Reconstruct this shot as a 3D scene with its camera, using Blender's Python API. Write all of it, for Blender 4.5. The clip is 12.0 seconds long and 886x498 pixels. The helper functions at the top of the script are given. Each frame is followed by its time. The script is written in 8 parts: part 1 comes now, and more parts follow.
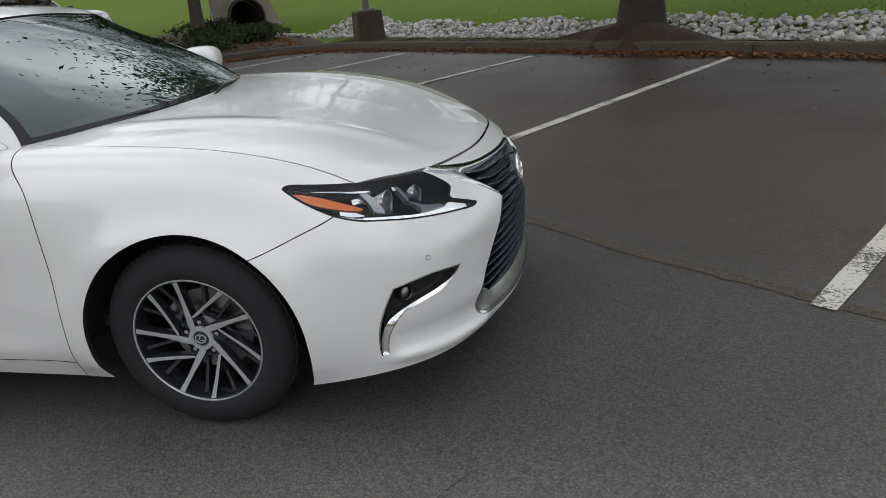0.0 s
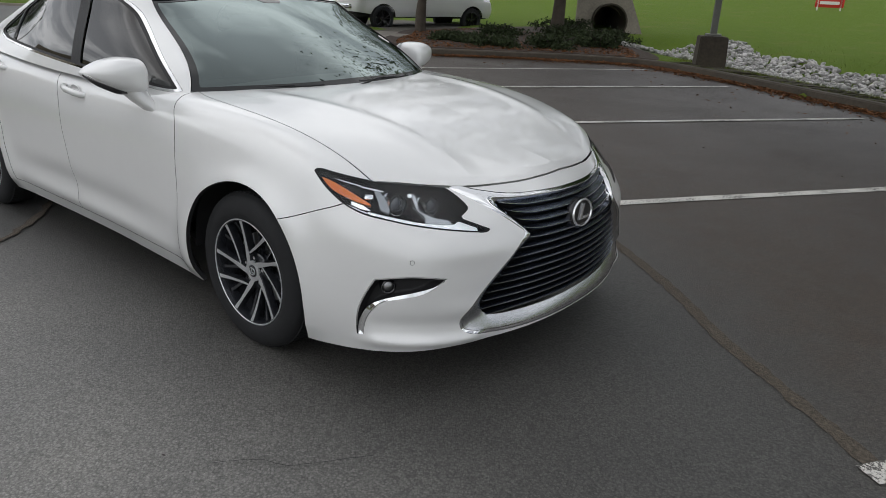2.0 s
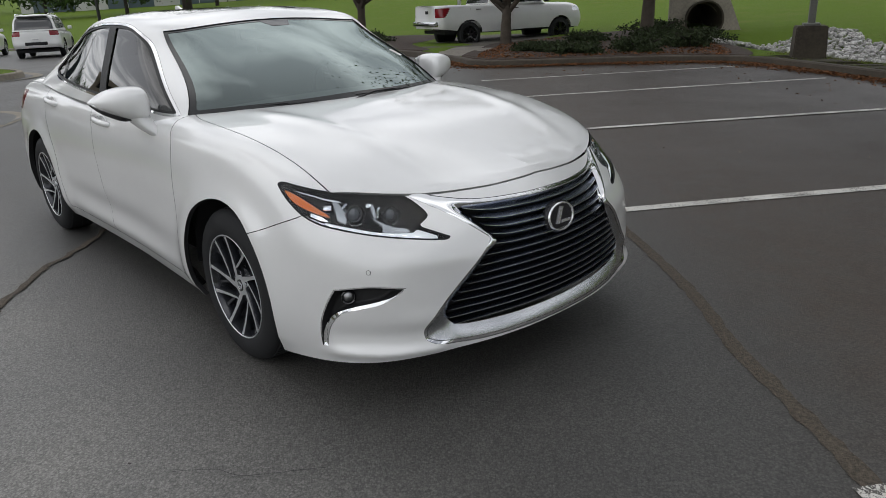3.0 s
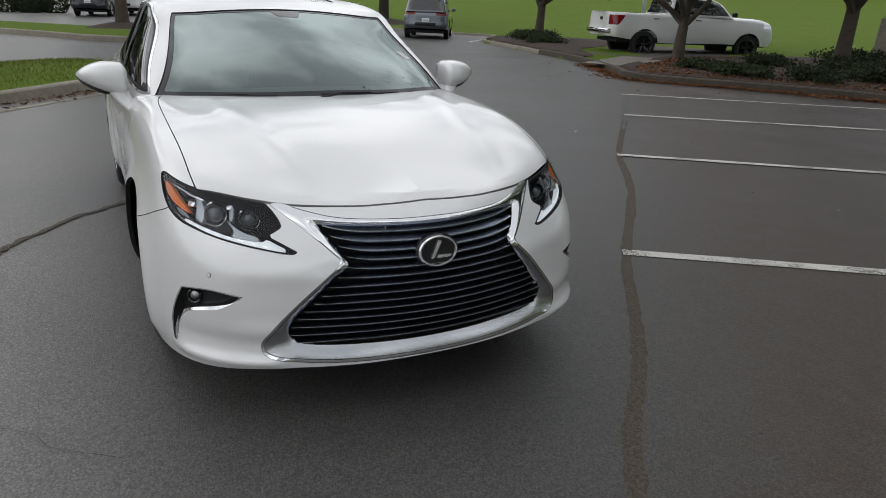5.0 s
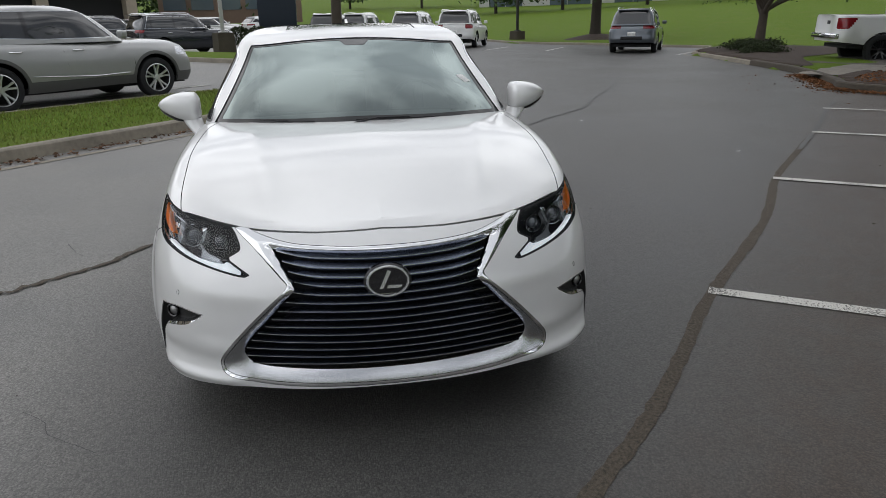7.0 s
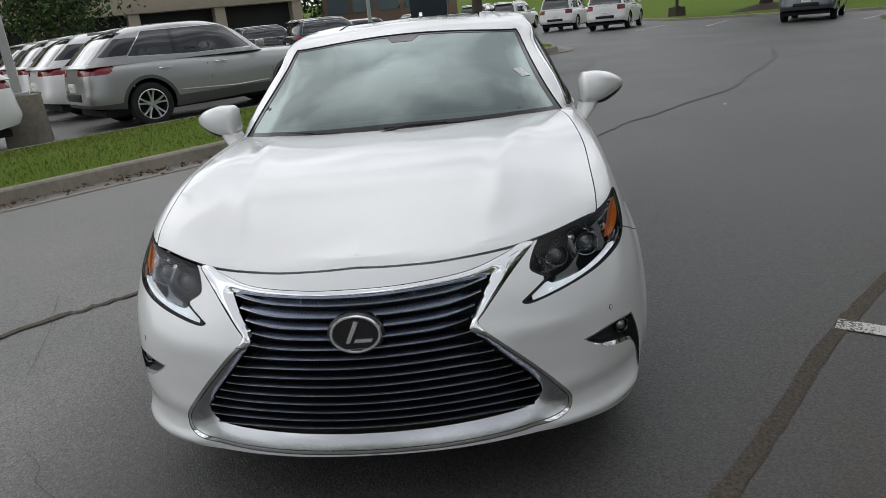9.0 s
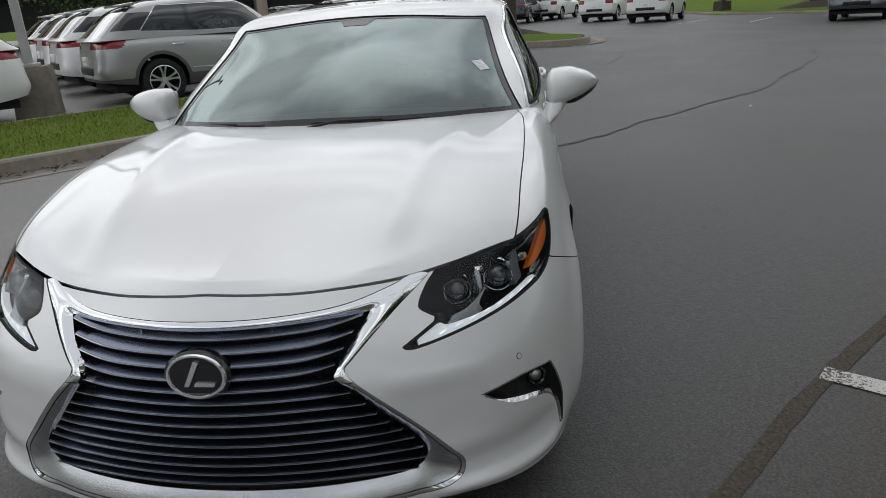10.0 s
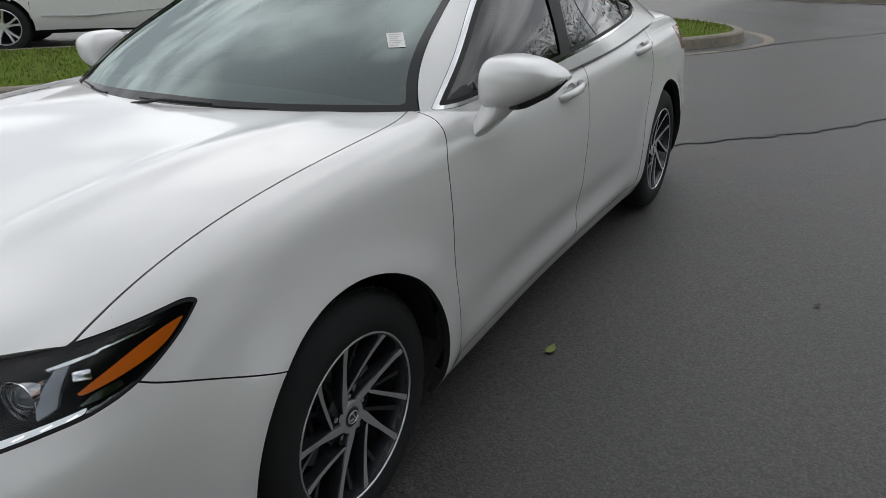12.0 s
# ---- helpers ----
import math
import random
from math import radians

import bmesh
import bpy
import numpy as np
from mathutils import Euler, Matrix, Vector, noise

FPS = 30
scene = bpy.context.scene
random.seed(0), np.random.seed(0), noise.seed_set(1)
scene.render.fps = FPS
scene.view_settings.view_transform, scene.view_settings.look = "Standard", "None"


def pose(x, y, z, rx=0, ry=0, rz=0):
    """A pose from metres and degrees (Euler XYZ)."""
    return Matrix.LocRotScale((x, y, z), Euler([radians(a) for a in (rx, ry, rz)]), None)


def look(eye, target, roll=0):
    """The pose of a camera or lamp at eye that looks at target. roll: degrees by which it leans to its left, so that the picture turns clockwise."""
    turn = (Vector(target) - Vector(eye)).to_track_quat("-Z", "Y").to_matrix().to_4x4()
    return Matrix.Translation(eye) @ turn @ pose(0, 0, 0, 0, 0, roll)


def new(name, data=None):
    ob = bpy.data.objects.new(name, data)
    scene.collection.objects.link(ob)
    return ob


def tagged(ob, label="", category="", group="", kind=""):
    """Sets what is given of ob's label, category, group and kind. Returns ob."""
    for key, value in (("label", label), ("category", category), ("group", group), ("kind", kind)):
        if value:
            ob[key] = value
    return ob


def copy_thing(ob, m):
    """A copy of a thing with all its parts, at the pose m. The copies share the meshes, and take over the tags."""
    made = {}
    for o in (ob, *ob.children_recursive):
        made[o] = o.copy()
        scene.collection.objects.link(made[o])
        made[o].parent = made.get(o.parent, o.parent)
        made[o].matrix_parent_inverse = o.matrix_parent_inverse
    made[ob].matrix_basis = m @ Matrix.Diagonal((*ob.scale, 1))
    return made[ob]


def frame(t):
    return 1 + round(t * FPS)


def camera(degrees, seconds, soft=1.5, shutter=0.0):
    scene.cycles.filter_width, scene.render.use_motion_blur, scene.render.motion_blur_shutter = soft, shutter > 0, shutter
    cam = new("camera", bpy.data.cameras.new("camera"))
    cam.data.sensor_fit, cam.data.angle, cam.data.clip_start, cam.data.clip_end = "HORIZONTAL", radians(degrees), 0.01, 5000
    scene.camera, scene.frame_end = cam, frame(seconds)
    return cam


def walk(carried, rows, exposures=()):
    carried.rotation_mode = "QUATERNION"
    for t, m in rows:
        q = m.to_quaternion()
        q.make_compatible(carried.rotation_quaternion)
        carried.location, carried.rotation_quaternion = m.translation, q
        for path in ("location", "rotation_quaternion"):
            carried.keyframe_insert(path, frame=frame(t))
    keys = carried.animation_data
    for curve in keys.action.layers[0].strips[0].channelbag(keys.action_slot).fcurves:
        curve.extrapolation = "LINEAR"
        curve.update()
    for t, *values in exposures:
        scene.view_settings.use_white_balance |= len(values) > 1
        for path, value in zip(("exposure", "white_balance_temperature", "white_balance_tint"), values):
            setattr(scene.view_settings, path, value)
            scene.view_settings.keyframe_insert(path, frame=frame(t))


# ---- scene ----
cam = camera(64.3, 12.0, .55)
PATH = [
    (0, (1.256, -2.762, 1.407), (0.867, -0.946, 0.663), -6.0),
    (0.5, (1.473, -2.586, 1.422), (1.0, -0.797, 0.662), 1.1),
    (1, (1.767, -2.441, 1.416), (0.702, -0.885, 0.748), -0.4),
    (1.5, (2.064, -2.467, 1.446), (0.942, -0.938, 0.811), 2.7),
    (2, (2.307, -2.46, 1.476), (1.121, -1.012, 0.771), 2.2),
    (2.5, (2.572, -2.31, 1.462), (1.235, -0.987, 0.78), -1.0),
    (3, (2.663, -2.064, 1.438), (1.246, -0.82, 0.772), -2.7),
    (3.5, (2.715, -1.768, 1.434), (1.243, -0.584, 0.777), 1.4),
    (3.7, (2.791, -1.67, 1.44), (1.234, -0.584, 0.81), 0.0),
    (5.3, (3.212, -0.892, 1.505), (1.482, -0.151, 0.829), 3.0),
    (5.5, (3.279, -0.771, 1.52), (1.492, -0.156, 0.867), 1.7),
    (6, (3.345, -0.541, 1.524), (1.52, -0.034, 0.883), -2.0),
    (6.5, (3.337, -0.339, 1.515), (1.511, 0.116, 0.837), -1.3),
    (6.7, (3.328, -0.263, 1.517), (1.476, 0.1, 0.853), -1.4),
    (8.3, (3.099, 0.168, 1.47), (1.203, 0.35, 0.858), -0.4),
    (8.5, (3.053, 0.199, 1.473), (1.162, 0.319, 0.834), -0.8),
    (9, (2.816, 0.435, 1.477), (0.928, 0.267, 0.839), -5.9),
    (9.5, (2.577, 0.582, 1.42), (0.706, 0.364, 0.746), -3.6),
    (10, (2.402, 0.804, 1.434), (0.534, 0.544, 0.768), -3.9),
    (10.5, (2.242, 1.193, 1.456), (0.421, 0.662, 0.823), -5.6),
    (11, (1.925, 1.465, 1.426), (0.116, 0.998, 0.713), -2.9),
    (11.5, (1.537, 1.708, 1.404), (-0.224, 1.221, 0.59), -2.3),
    (11.8, (1.316, 1.817, 1.393), (-0.305, 0.94, 0.616), -6.0),
    (12, (1.136, 1.839, 1.426), (-0.438, 0.895, 0.632), -1.3),
]
walk(cam, [(t, look(eye, target, roll)) for t, eye, target, roll in PATH],
     exposures=[(0, .18, 6400, 10.5), (1.5, .13, 6380, 9.5), (3.5, .08, 6380, 10), (5.5, .12, 6380, 10), (6.5, .13, 6350, 10), (9.0, .07, 6330, 9.5), (11.0, -.04, 6380, 9.5), (12.0, .09, 6380, 9.5)])



# ---- daylight: a bright broken overcast ----
world = bpy.data.worlds.new("sky")
scene.world = world
world.use_nodes = True
SUN_UP, SUN_ROUND = 42.0, 232.0


def build_sky():
    nt = world.node_tree
    bg = nt.nodes["Background"]
    sky = nt.nodes.new("ShaderNodeTexSky")
    sky.sky_type, sky.sun_disc = "NISHITA", False
    sky.sun_elevation, sky.sun_rotation = radians(SUN_UP), radians(SUN_ROUND)
    blue = nt.nodes.new("ShaderNodeMix")
    blue.data_type, blue.blend_type = "RGBA", "MULTIPLY"
    blue.inputs[0].default_value = 1
    blue.inputs[7].default_value = (.09, .09, .09, 1)
    nt.links.new(sky.outputs[0], blue.inputs[6])
    co = nt.nodes.new("ShaderNodeTexCoord")
    sep = nt.nodes.new("ShaderNodeSeparateXYZ")
    nt.links.new(co.outputs["Generated"], sep.inputs[0])
    flat = nt.nodes.new("ShaderNodeMath")
    flat.operation = "MAXIMUM"
    flat.inputs[1].default_value = .12
    nt.links.new(sep.outputs[2], flat.inputs[0])
    div = nt.nodes.new("ShaderNodeVectorMath")
    div.operation = "DIVIDE"
    comb = nt.nodes.new("ShaderNodeCombineXYZ")
    for i in range(3):
        nt.links.new(flat.outputs[0], comb.inputs[i])
    nt.links.new(co.outputs["Generated"], div.inputs[0])
    nt.links.new(comb.outputs[0], div.inputs[1])
    cloud = nt.nodes.new("ShaderNodeTexNoise")
    cloud.inputs["Scale"].default_value, cloud.inputs["Detail"].default_value, cloud.inputs["Roughness"].default_value = 1.35, 4, .5
    nt.links.new(div.outputs[0], cloud.inputs["Vector"])
    ramp = nt.nodes.new("ShaderNodeValToRGB")
    ramp.color_ramp.elements[0].position, ramp.color_ramp.elements[0].color = .42, (.42, .43, .455, 1)
    ramp.color_ramp.elements[1].position, ramp.color_ramp.elements[1].color = .60, (1.52, 1.51, 1.50, 1)
    nt.links.new(cloud.outputs["Fac"], ramp.inputs[0])
    mix = nt.nodes.new("ShaderNodeMix")
    mix.data_type = "RGBA"
    mix.inputs[0].default_value = .82
    nt.links.new(blue.outputs[2], mix.inputs[6])
    nt.links.new(ramp.outputs[0], mix.inputs[7])
    nt.links.new(mix.outputs[2], bg.inputs["Color"])
    bg.inputs["Strength"].default_value = .84


build_sky()
sun = new("sun", bpy.data.lights.new("sun", "SUN"))
sun.data.energy, sun.data.angle, sun.data.color = 1.2, radians(179), (1, .992, .982)
sun.matrix_basis = look((0, 0, 30), (0, 0, 0)) @ Matrix.Identity(4)
sun.rotation_euler = Euler((radians(90 - SUN_UP), 0, radians(180 - SUN_ROUND)))

# ---- materials ----
def make_material(name):
    m = bpy.data.materials.new(name)
    m.use_nodes = True
    nt = m.node_tree
    return m, nt, nt.nodes["Principled BSDF"]


def node(nt, kind, **inputs):
    n = nt.nodes.new(kind)
    for k, v in inputs.items():
        n.inputs[k.replace("_", " ")].default_value = v
    return n


def surface(name, rgb, rough=0.5, metal=0.0, coat=0.0, vary=0.0, scale=5.0, bump=0.0, bump_scale=80.0, rough_vary=0.0, spec=0.5, piece=0.0, island=0.0, coat_rough=0.03):
    """A plain surface with drift of its colour at two scales, some relief, and a different shade for each piece."""
    m, nt, p = make_material(name)
    p.inputs["Roughness"].default_value, p.inputs["Metallic"].default_value = rough, metal
    p.inputs["Coat Weight"].default_value, p.inputs["Coat Roughness"].default_value = coat, coat_rough
    p.inputs["Specular IOR Level"].default_value = spec
    p.inputs["Base Color"].default_value = (*rgb, 1)
    co = nt.nodes.new("ShaderNodeTexCoord").outputs["Object"]
    if vary or piece or island:
        big, small = node(nt, "ShaderNodeTexNoise", Scale=scale, Detail=4.0), node(nt, "ShaderNodeTexNoise", Scale=scale * 9, Detail=3.0)
        add = nt.nodes.new("ShaderNodeMath")
        add.operation = "ADD"
        for i, n in enumerate((big, small)):
            nt.links.new(co, n.inputs["Vector"])
            nt.links.new(n.outputs["Fac"], add.inputs[i])
        ramp = nt.nodes.new("ShaderNodeMapRange")
        ramp.inputs["From Min"].default_value, ramp.inputs["From Max"].default_value = 0.6, 1.4
        ramp.inputs["To Min"].default_value, ramp.inputs["To Max"].default_value = 1 - vary, 1 + vary
        nt.links.new(add.outputs[0], ramp.inputs["Value"])
        out = ramp.outputs[0]
        for amount, kind, socket in ((piece, "ShaderNodeObjectInfo", "Random"), (island, "ShaderNodeNewGeometry", "Random Per Island")):
            if amount:
                r = nt.nodes.new("ShaderNodeMapRange")
                r.inputs["To Min"].default_value, r.inputs["To Max"].default_value = 1 - amount, 1 + amount
                nt.links.new(nt.nodes.new(kind).outputs[socket], r.inputs["Value"])
                mul = nt.nodes.new("ShaderNodeMath")
                mul.operation = "MULTIPLY"
                nt.links.new(out, mul.inputs[0])
                nt.links.new(r.outputs[0], mul.inputs[1])
                out = mul.outputs[0]
        mix = nt.nodes.new("ShaderNodeMix")
        mix.data_type, mix.blend_type = "RGBA", "MULTIPLY"
        mix.inputs["Factor"].default_value = 1
        mix.inputs["A"].default_value = (*rgb, 1)
        mix.inputs[6].default_value = (*rgb, 1)
        nt.links.new(out, mix.inputs[7])
        nt.links.new(mix.outputs[2], p.inputs["Base Color"])
    if rough_vary:
        n = node(nt, "ShaderNodeTexNoise", Scale=scale * 3, Detail=5.0)
        r = nt.nodes.new("ShaderNodeMapRange")
        r.inputs["To Min"].default_value, r.inputs["To Max"].default_value = rough - rough_vary, rough + rough_vary
        nt.links.new(co, n.inputs["Vector"])
        nt.links.new(n.outputs["Fac"], r.inputs["Value"])
        nt.links.new(r.outputs[0], p.inputs["Roughness"])
    if bump:
        n = node(nt, "ShaderNodeTexNoise", Scale=bump_scale, Detail=6.0)
        b = node(nt, "ShaderNodeBump", Strength=bump, Distance=0.01)
        nt.links.new(co, n.inputs["Vector"])
        nt.links.new(n.outputs["Fac"], b.inputs["Height"])
        nt.links.new(b.outputs["Normal"], p.inputs["Normal"])
    return m


def clear(name, tint, gloss_rough=0.0, reflect=1.0, sheen=(1, 1, 1), limit=1.0):
    """A thin clear pane: what is behind shows through its tint, and the world mirrors in it by Fresnel."""
    m, nt, p = make_material(name)
    nt.nodes.remove(p)
    t, g = node(nt, "ShaderNodeBsdfTransparent"), node(nt, "ShaderNodeBsdfGlossy", Roughness=gloss_rough)
    t.inputs["Color"].default_value = (*tint, 1)
    g.inputs["Color"].default_value = (*sheen, 1)
    f = node(nt, "ShaderNodeFresnel", IOR=1.5)
    mul = nt.nodes.new("ShaderNodeMath")
    mul.operation, mul.use_clamp = "MULTIPLY", True
    mul.inputs[1].default_value = reflect
    most = nt.nodes.new("ShaderNodeMath")
    most.operation = "MINIMUM"
    most.inputs[1].default_value = limit
    mix = nt.nodes.new("ShaderNodeMixShader")
    nt.links.new(f.outputs[0], mul.inputs[0])
    nt.links.new(mul.outputs[0], most.inputs[0])
    nt.links.new(most.outputs[0], mix.inputs[0])
    nt.links.new(t.outputs[0], mix.inputs[1])
    nt.links.new(g.outputs[0], mix.inputs[2])
    nt.links.new(mix.outputs[0], nt.nodes["Material Output"].inputs["Surface"])
    return m


def glowing(name, rgb, strength):
    m, nt, p = make_material(name)
    p.inputs["Base Color"].default_value = (*rgb, 1)
    p.inputs["Emission Color"].default_value = (*rgb, 1)
    p.inputs["Emission Strength"].default_value = strength
    return m


WHITE = surface("pearl white paint", (.76, .76, .755), .36, .15, 1.0, .012, 2.0, coat_rough=.065)
WHITE.node_tree.nodes["Principled BSDF"].inputs["Coat IOR"].default_value = 1.58
PANE = clear("car glass", (.10, .125, .12), 0, 3.0, (.84, .97, .95), .34)
SIDE_GLASS_CLEAR = clear("side glass", (.06, .075, .07), 0, 1.3, limit=.32)
PRINT = surface("black printed glass edge", (.008, .009, .009), .08)
PRIVACY = clear("dark car glass", (.04, .045, .045), 0, 1.3, limit=.34)
LENS = clear("lamp cover", (.93, .95, .97), 0, .7)
LAMP_BLACK = surface("dark lamp housing", (.009, .009, .011), .85, spec=.08)
PROJECTOR = surface("projector glass", (.045, .05, .06), .06, 0, 1.0, spec=1.0)
CHROME = surface("chrome", (.80, .81, .82), .06, 1.0)
EMBLEM = surface("bright emblem metal", (.86, .87, .88), .24, .85)
SATIN = surface("satin silver plastic", (.60, .61, .63), .27, 1.0, 0, .03, 20)
GLOSS_BLACK = surface("gloss black plastic", (.012, .012, .014), .12, 0, .5)
BLACK = surface("black plastic", (.014, .014, .015), .5, 0, 0, .15, 30, .1, 300, spec=.3)
BRIGHT = surface("bright trim", (.74, .75, .76), .2, 1.0)
SLAT_PAINT = surface("dark metallic slat paint", (.23, .255, .32), .27, 1.0)
RUBBER = surface("tyre rubber", (.020, .0205, .022), .75, 0, 0, .15, 25, .12, 160, spec=.25)
LINER = surface("dark liner", (.014, .014, .0155), .9)
MACHINED = surface("machined aluminium", (.74, .75, .77), .34, .85, .3, .04, 30)
DARK_ALLOY = surface("dark grey alloy paint", (.036, .038, .045), .24, .5, .9, .05, 20)
STEEL = surface("brake steel", (.38, .38, .39), .32, 1.0, 0, .12, 40)
AMBER = surface("amber reflector", (.86, .19, .004), .30, 0, .25, .1, 60)
LED = glowing("daytime lamp", (.95, .97, 1.0), 1.3)
PLASTIC_CLEAR = surface("frosted lamp plastic", (.36, .375, .39), .16, .7, .5, .08, 40)
LED_BODY = glowing("daytime lamp guide", (.74, .77, .78), .42)
RED_LENS = surface("red lamp lens", (.20, .004, .008), .14, 0, .3, .1, 20)
CABIN = surface("grey cabin trim", (.30, .29, .275), .8, 0, 0, .05, 8, .08, 300)
CABIN_DARK = surface("dark cabin trim", (.05, .05, .05), .7, 0, 0, .05, 8)
PAPER = surface("white paper", (.80, .80, .78), .7)
INK = surface("grey print", (.55, .55, .56), .7)

# ---- surface tools: smooth panels cut out of lofted skins ----
class Skin:
    """Triangles with a normal and two skin coordinates at every corner."""

    def __init__(self, v, n, p, t):
        self.v, self.n, self.p, self.t = v, n, p, t
        self.edge = None


def spline(knots, values, at):
    """Natural cubic spline through values (k, d) at knots, read at the places at."""
    k, y, at = np.asarray(knots, float), np.asarray(values, float), np.asarray(at, float)
    n, h = len(k), np.diff(k)
    a, r = np.zeros((n, n)), np.zeros((n, y.shape[1]))
    a[0, 0] = a[-1, -1] = 1
    for i in range(1, n - 1):
        a[i, i - 1:i + 2] = h[i - 1], 2 * (h[i - 1] + h[i]), h[i]
        r[i] = 6 * ((y[i + 1] - y[i]) / h[i] - (y[i] - y[i - 1]) / h[i - 1])
    m = np.linalg.solve(a, r)
    i = np.clip(np.searchsorted(k, at, "right") - 1, 0, n - 2)
    t, w = (at - k[i])[:, None], h[i][:, None]
    c = (y[i + 1] - y[i]) / w - w * (2 * m[i] + m[i + 1]) / 6
    return y[i] + t * (c + t * (m[i] / 2 + t * (m[i + 1] - m[i]) / (6 * w)))


def loft(curves, across, along, knots_v=None, bend=None):
    """A half skin (y >= 0) through curves with the same stations, mirrored at both ends of each curve while it is smoothed."""
    c = np.array(curves, float)
    flip = np.array([1, -1, 1.0])
    full = np.concatenate([c[:, :0:-1] * flip, c, c[:, -2::-1] * flip], 1)
    step = np.linalg.norm(np.diff(full, axis=1), axis=2)[: max(2, len(c) - 2)].mean(0)
    ks = np.concatenate([[0], np.cumsum(step)])
    n = c.shape[1]
    ks -= ks[n - 1]
    s = np.linspace(0, ks[2 * n - 2], along)
    rows = np.array([spline(ks, f, s) for f in full])
    if knots_v is None:
        d = np.linalg.norm(np.diff(c, axis=0), axis=2).mean(1)
        knots_v = np.concatenate([[0], np.cumsum(d)])
    v = np.linspace(knots_v[0], knots_v[-1], across)
    g = np.stack([spline(knots_v, rows[:, i], v) for i in range(along)])
    g[..., 1] = np.maximum(g[..., 1], 0)
    g[0, :, 1] = 0
    g[-1, :, 1] = 0
    if bend:
        g = bend(g, s, v)
    gs, gv = np.gradient(g, axis=0), np.gradient(g, axis=1)
    nrm = np.cross(gs, gv)
    nrm[0, :, 1] = nrm[-1, :, 1] = 0
    nrm /= np.maximum(np.linalg.norm(nrm, axis=2, keepdims=True), 1e-9)
    mid = g.reshape(-1, 3).mean(0) * (1, 0, 1)
    if ((g - mid) * nrm).sum() < 0:
        nrm = -nrm
    p = np.stack(np.meshgrid(s, v, indexing="ij"), 2)
    i = np.arange(along * across).reshape(along, across)
    a, b, e, f = (q.ravel() for q in (i[:-1, :-1], i[1:, :-1], i[1:, 1:], i[:-1, 1:]))
    t = np.concatenate([np.stack([a, b, e], 1), np.stack([a, e, f], 1)])
    sk = Skin(g.reshape(-1, 3), nrm.reshape(-1, 3), p.reshape(-1, 2), t)
    q = sk.v[sk.t]
    fn = np.cross(q[:, 1] - q[:, 0], q[:, 2] - q[:, 0])
    area = np.linalg.norm(fn, axis=1)
    if (fn * sk.n[sk.t[:, 0]]).sum() < 0:
        sk.t = sk.t[:, ::-1]
    sk.t = sk.t[area > 1e-9]
    return sk


def cut(sk, d):
    """The part of a skin where the field d, given at its corners, is above nought."""
    d = np.where(np.abs(d) < 2e-5, 2e-5, d)
    n, pos = len(sk.v), d > 0
    k = pos[sk.t].sum(1)
    keep = [sk.t[k == 3]]
    new_v, new_n, new_p = [sk.v], [sk.n], [sk.p]
    mixed = sk.t[(k == 1) | (k == 2)]
    if len(mixed):
        one = pos[mixed].sum(1) == 1
        odd = np.where(one[:, None], pos[mixed], ~pos[mixed]).argmax(1)
        r = np.arange(len(mixed))
        a, b, c = mixed[r, odd], mixed[r, (odd + 1) % 3], mixed[r, (odd + 2) % 3]
        pairs = np.concatenate([np.stack([a, b], 1), np.stack([a, c], 1)])
        key = pairs.min(1) * n + pairs.max(1)
        u, inv = np.unique(key, return_inverse=True)
        lo, hi = u // n, u % n
        w = (d[lo] / (d[lo] - d[hi]))[:, None]
        new_v.append(sk.v[lo] * (1 - w) + sk.v[hi] * w)
        new_p.append(sk.p[lo] * (1 - w) + sk.p[hi] * w)
        nn = sk.n[lo] * (1 - w) + sk.n[hi] * w
        new_n.append(nn / np.maximum(np.linalg.norm(nn, axis=1, keepdims=True), 1e-9))
        ab, ac = n + inv[: len(a)], n + inv[len(a):]
        keep.append(np.stack([a, ab, ac], 1)[one])
        keep.append(np.stack([ab, b, c], 1)[~one])
        keep.append(np.stack([ab, c, ac], 1)[~one])
    t = np.concatenate(keep)
    used, inv = np.unique(t, return_inverse=True)
    v, nn, p = (np.concatenate(q)[used] for q in (new_v, new_n, new_p))
    return Skin(v, nn, p, inv.reshape(-1, 3))


def rounded(points, corners=(), per=8, closed=True):
    """A smooth outline through points (Catmull-Rom); the points numbered in corners stay sharp."""
    p, out = np.array(points, float), []
    n = len(p)
    for i in range(n if closed else n - 1):
        p1, p2 = p[i], p[(i + 1) % n]
        p0 = p1 if i in corners or (not closed and i == 0) else p[i - 1]
        p3 = p2 if (i + 1) % n in corners or (not closed and i == n - 2) else p[(i + 2) % n]
        for t in np.arange(per) / per:
            out.append(((2 * p1) + (p2 - p0) * t + (2 * p0 - 5 * p1 + 4 * p2 - p3) * t * t + (3 * p1 - p0 - 3 * p2 + p3) * t ** 3) / 2)
    if not closed:
        out.append(p[-1])
    return np.array(out)


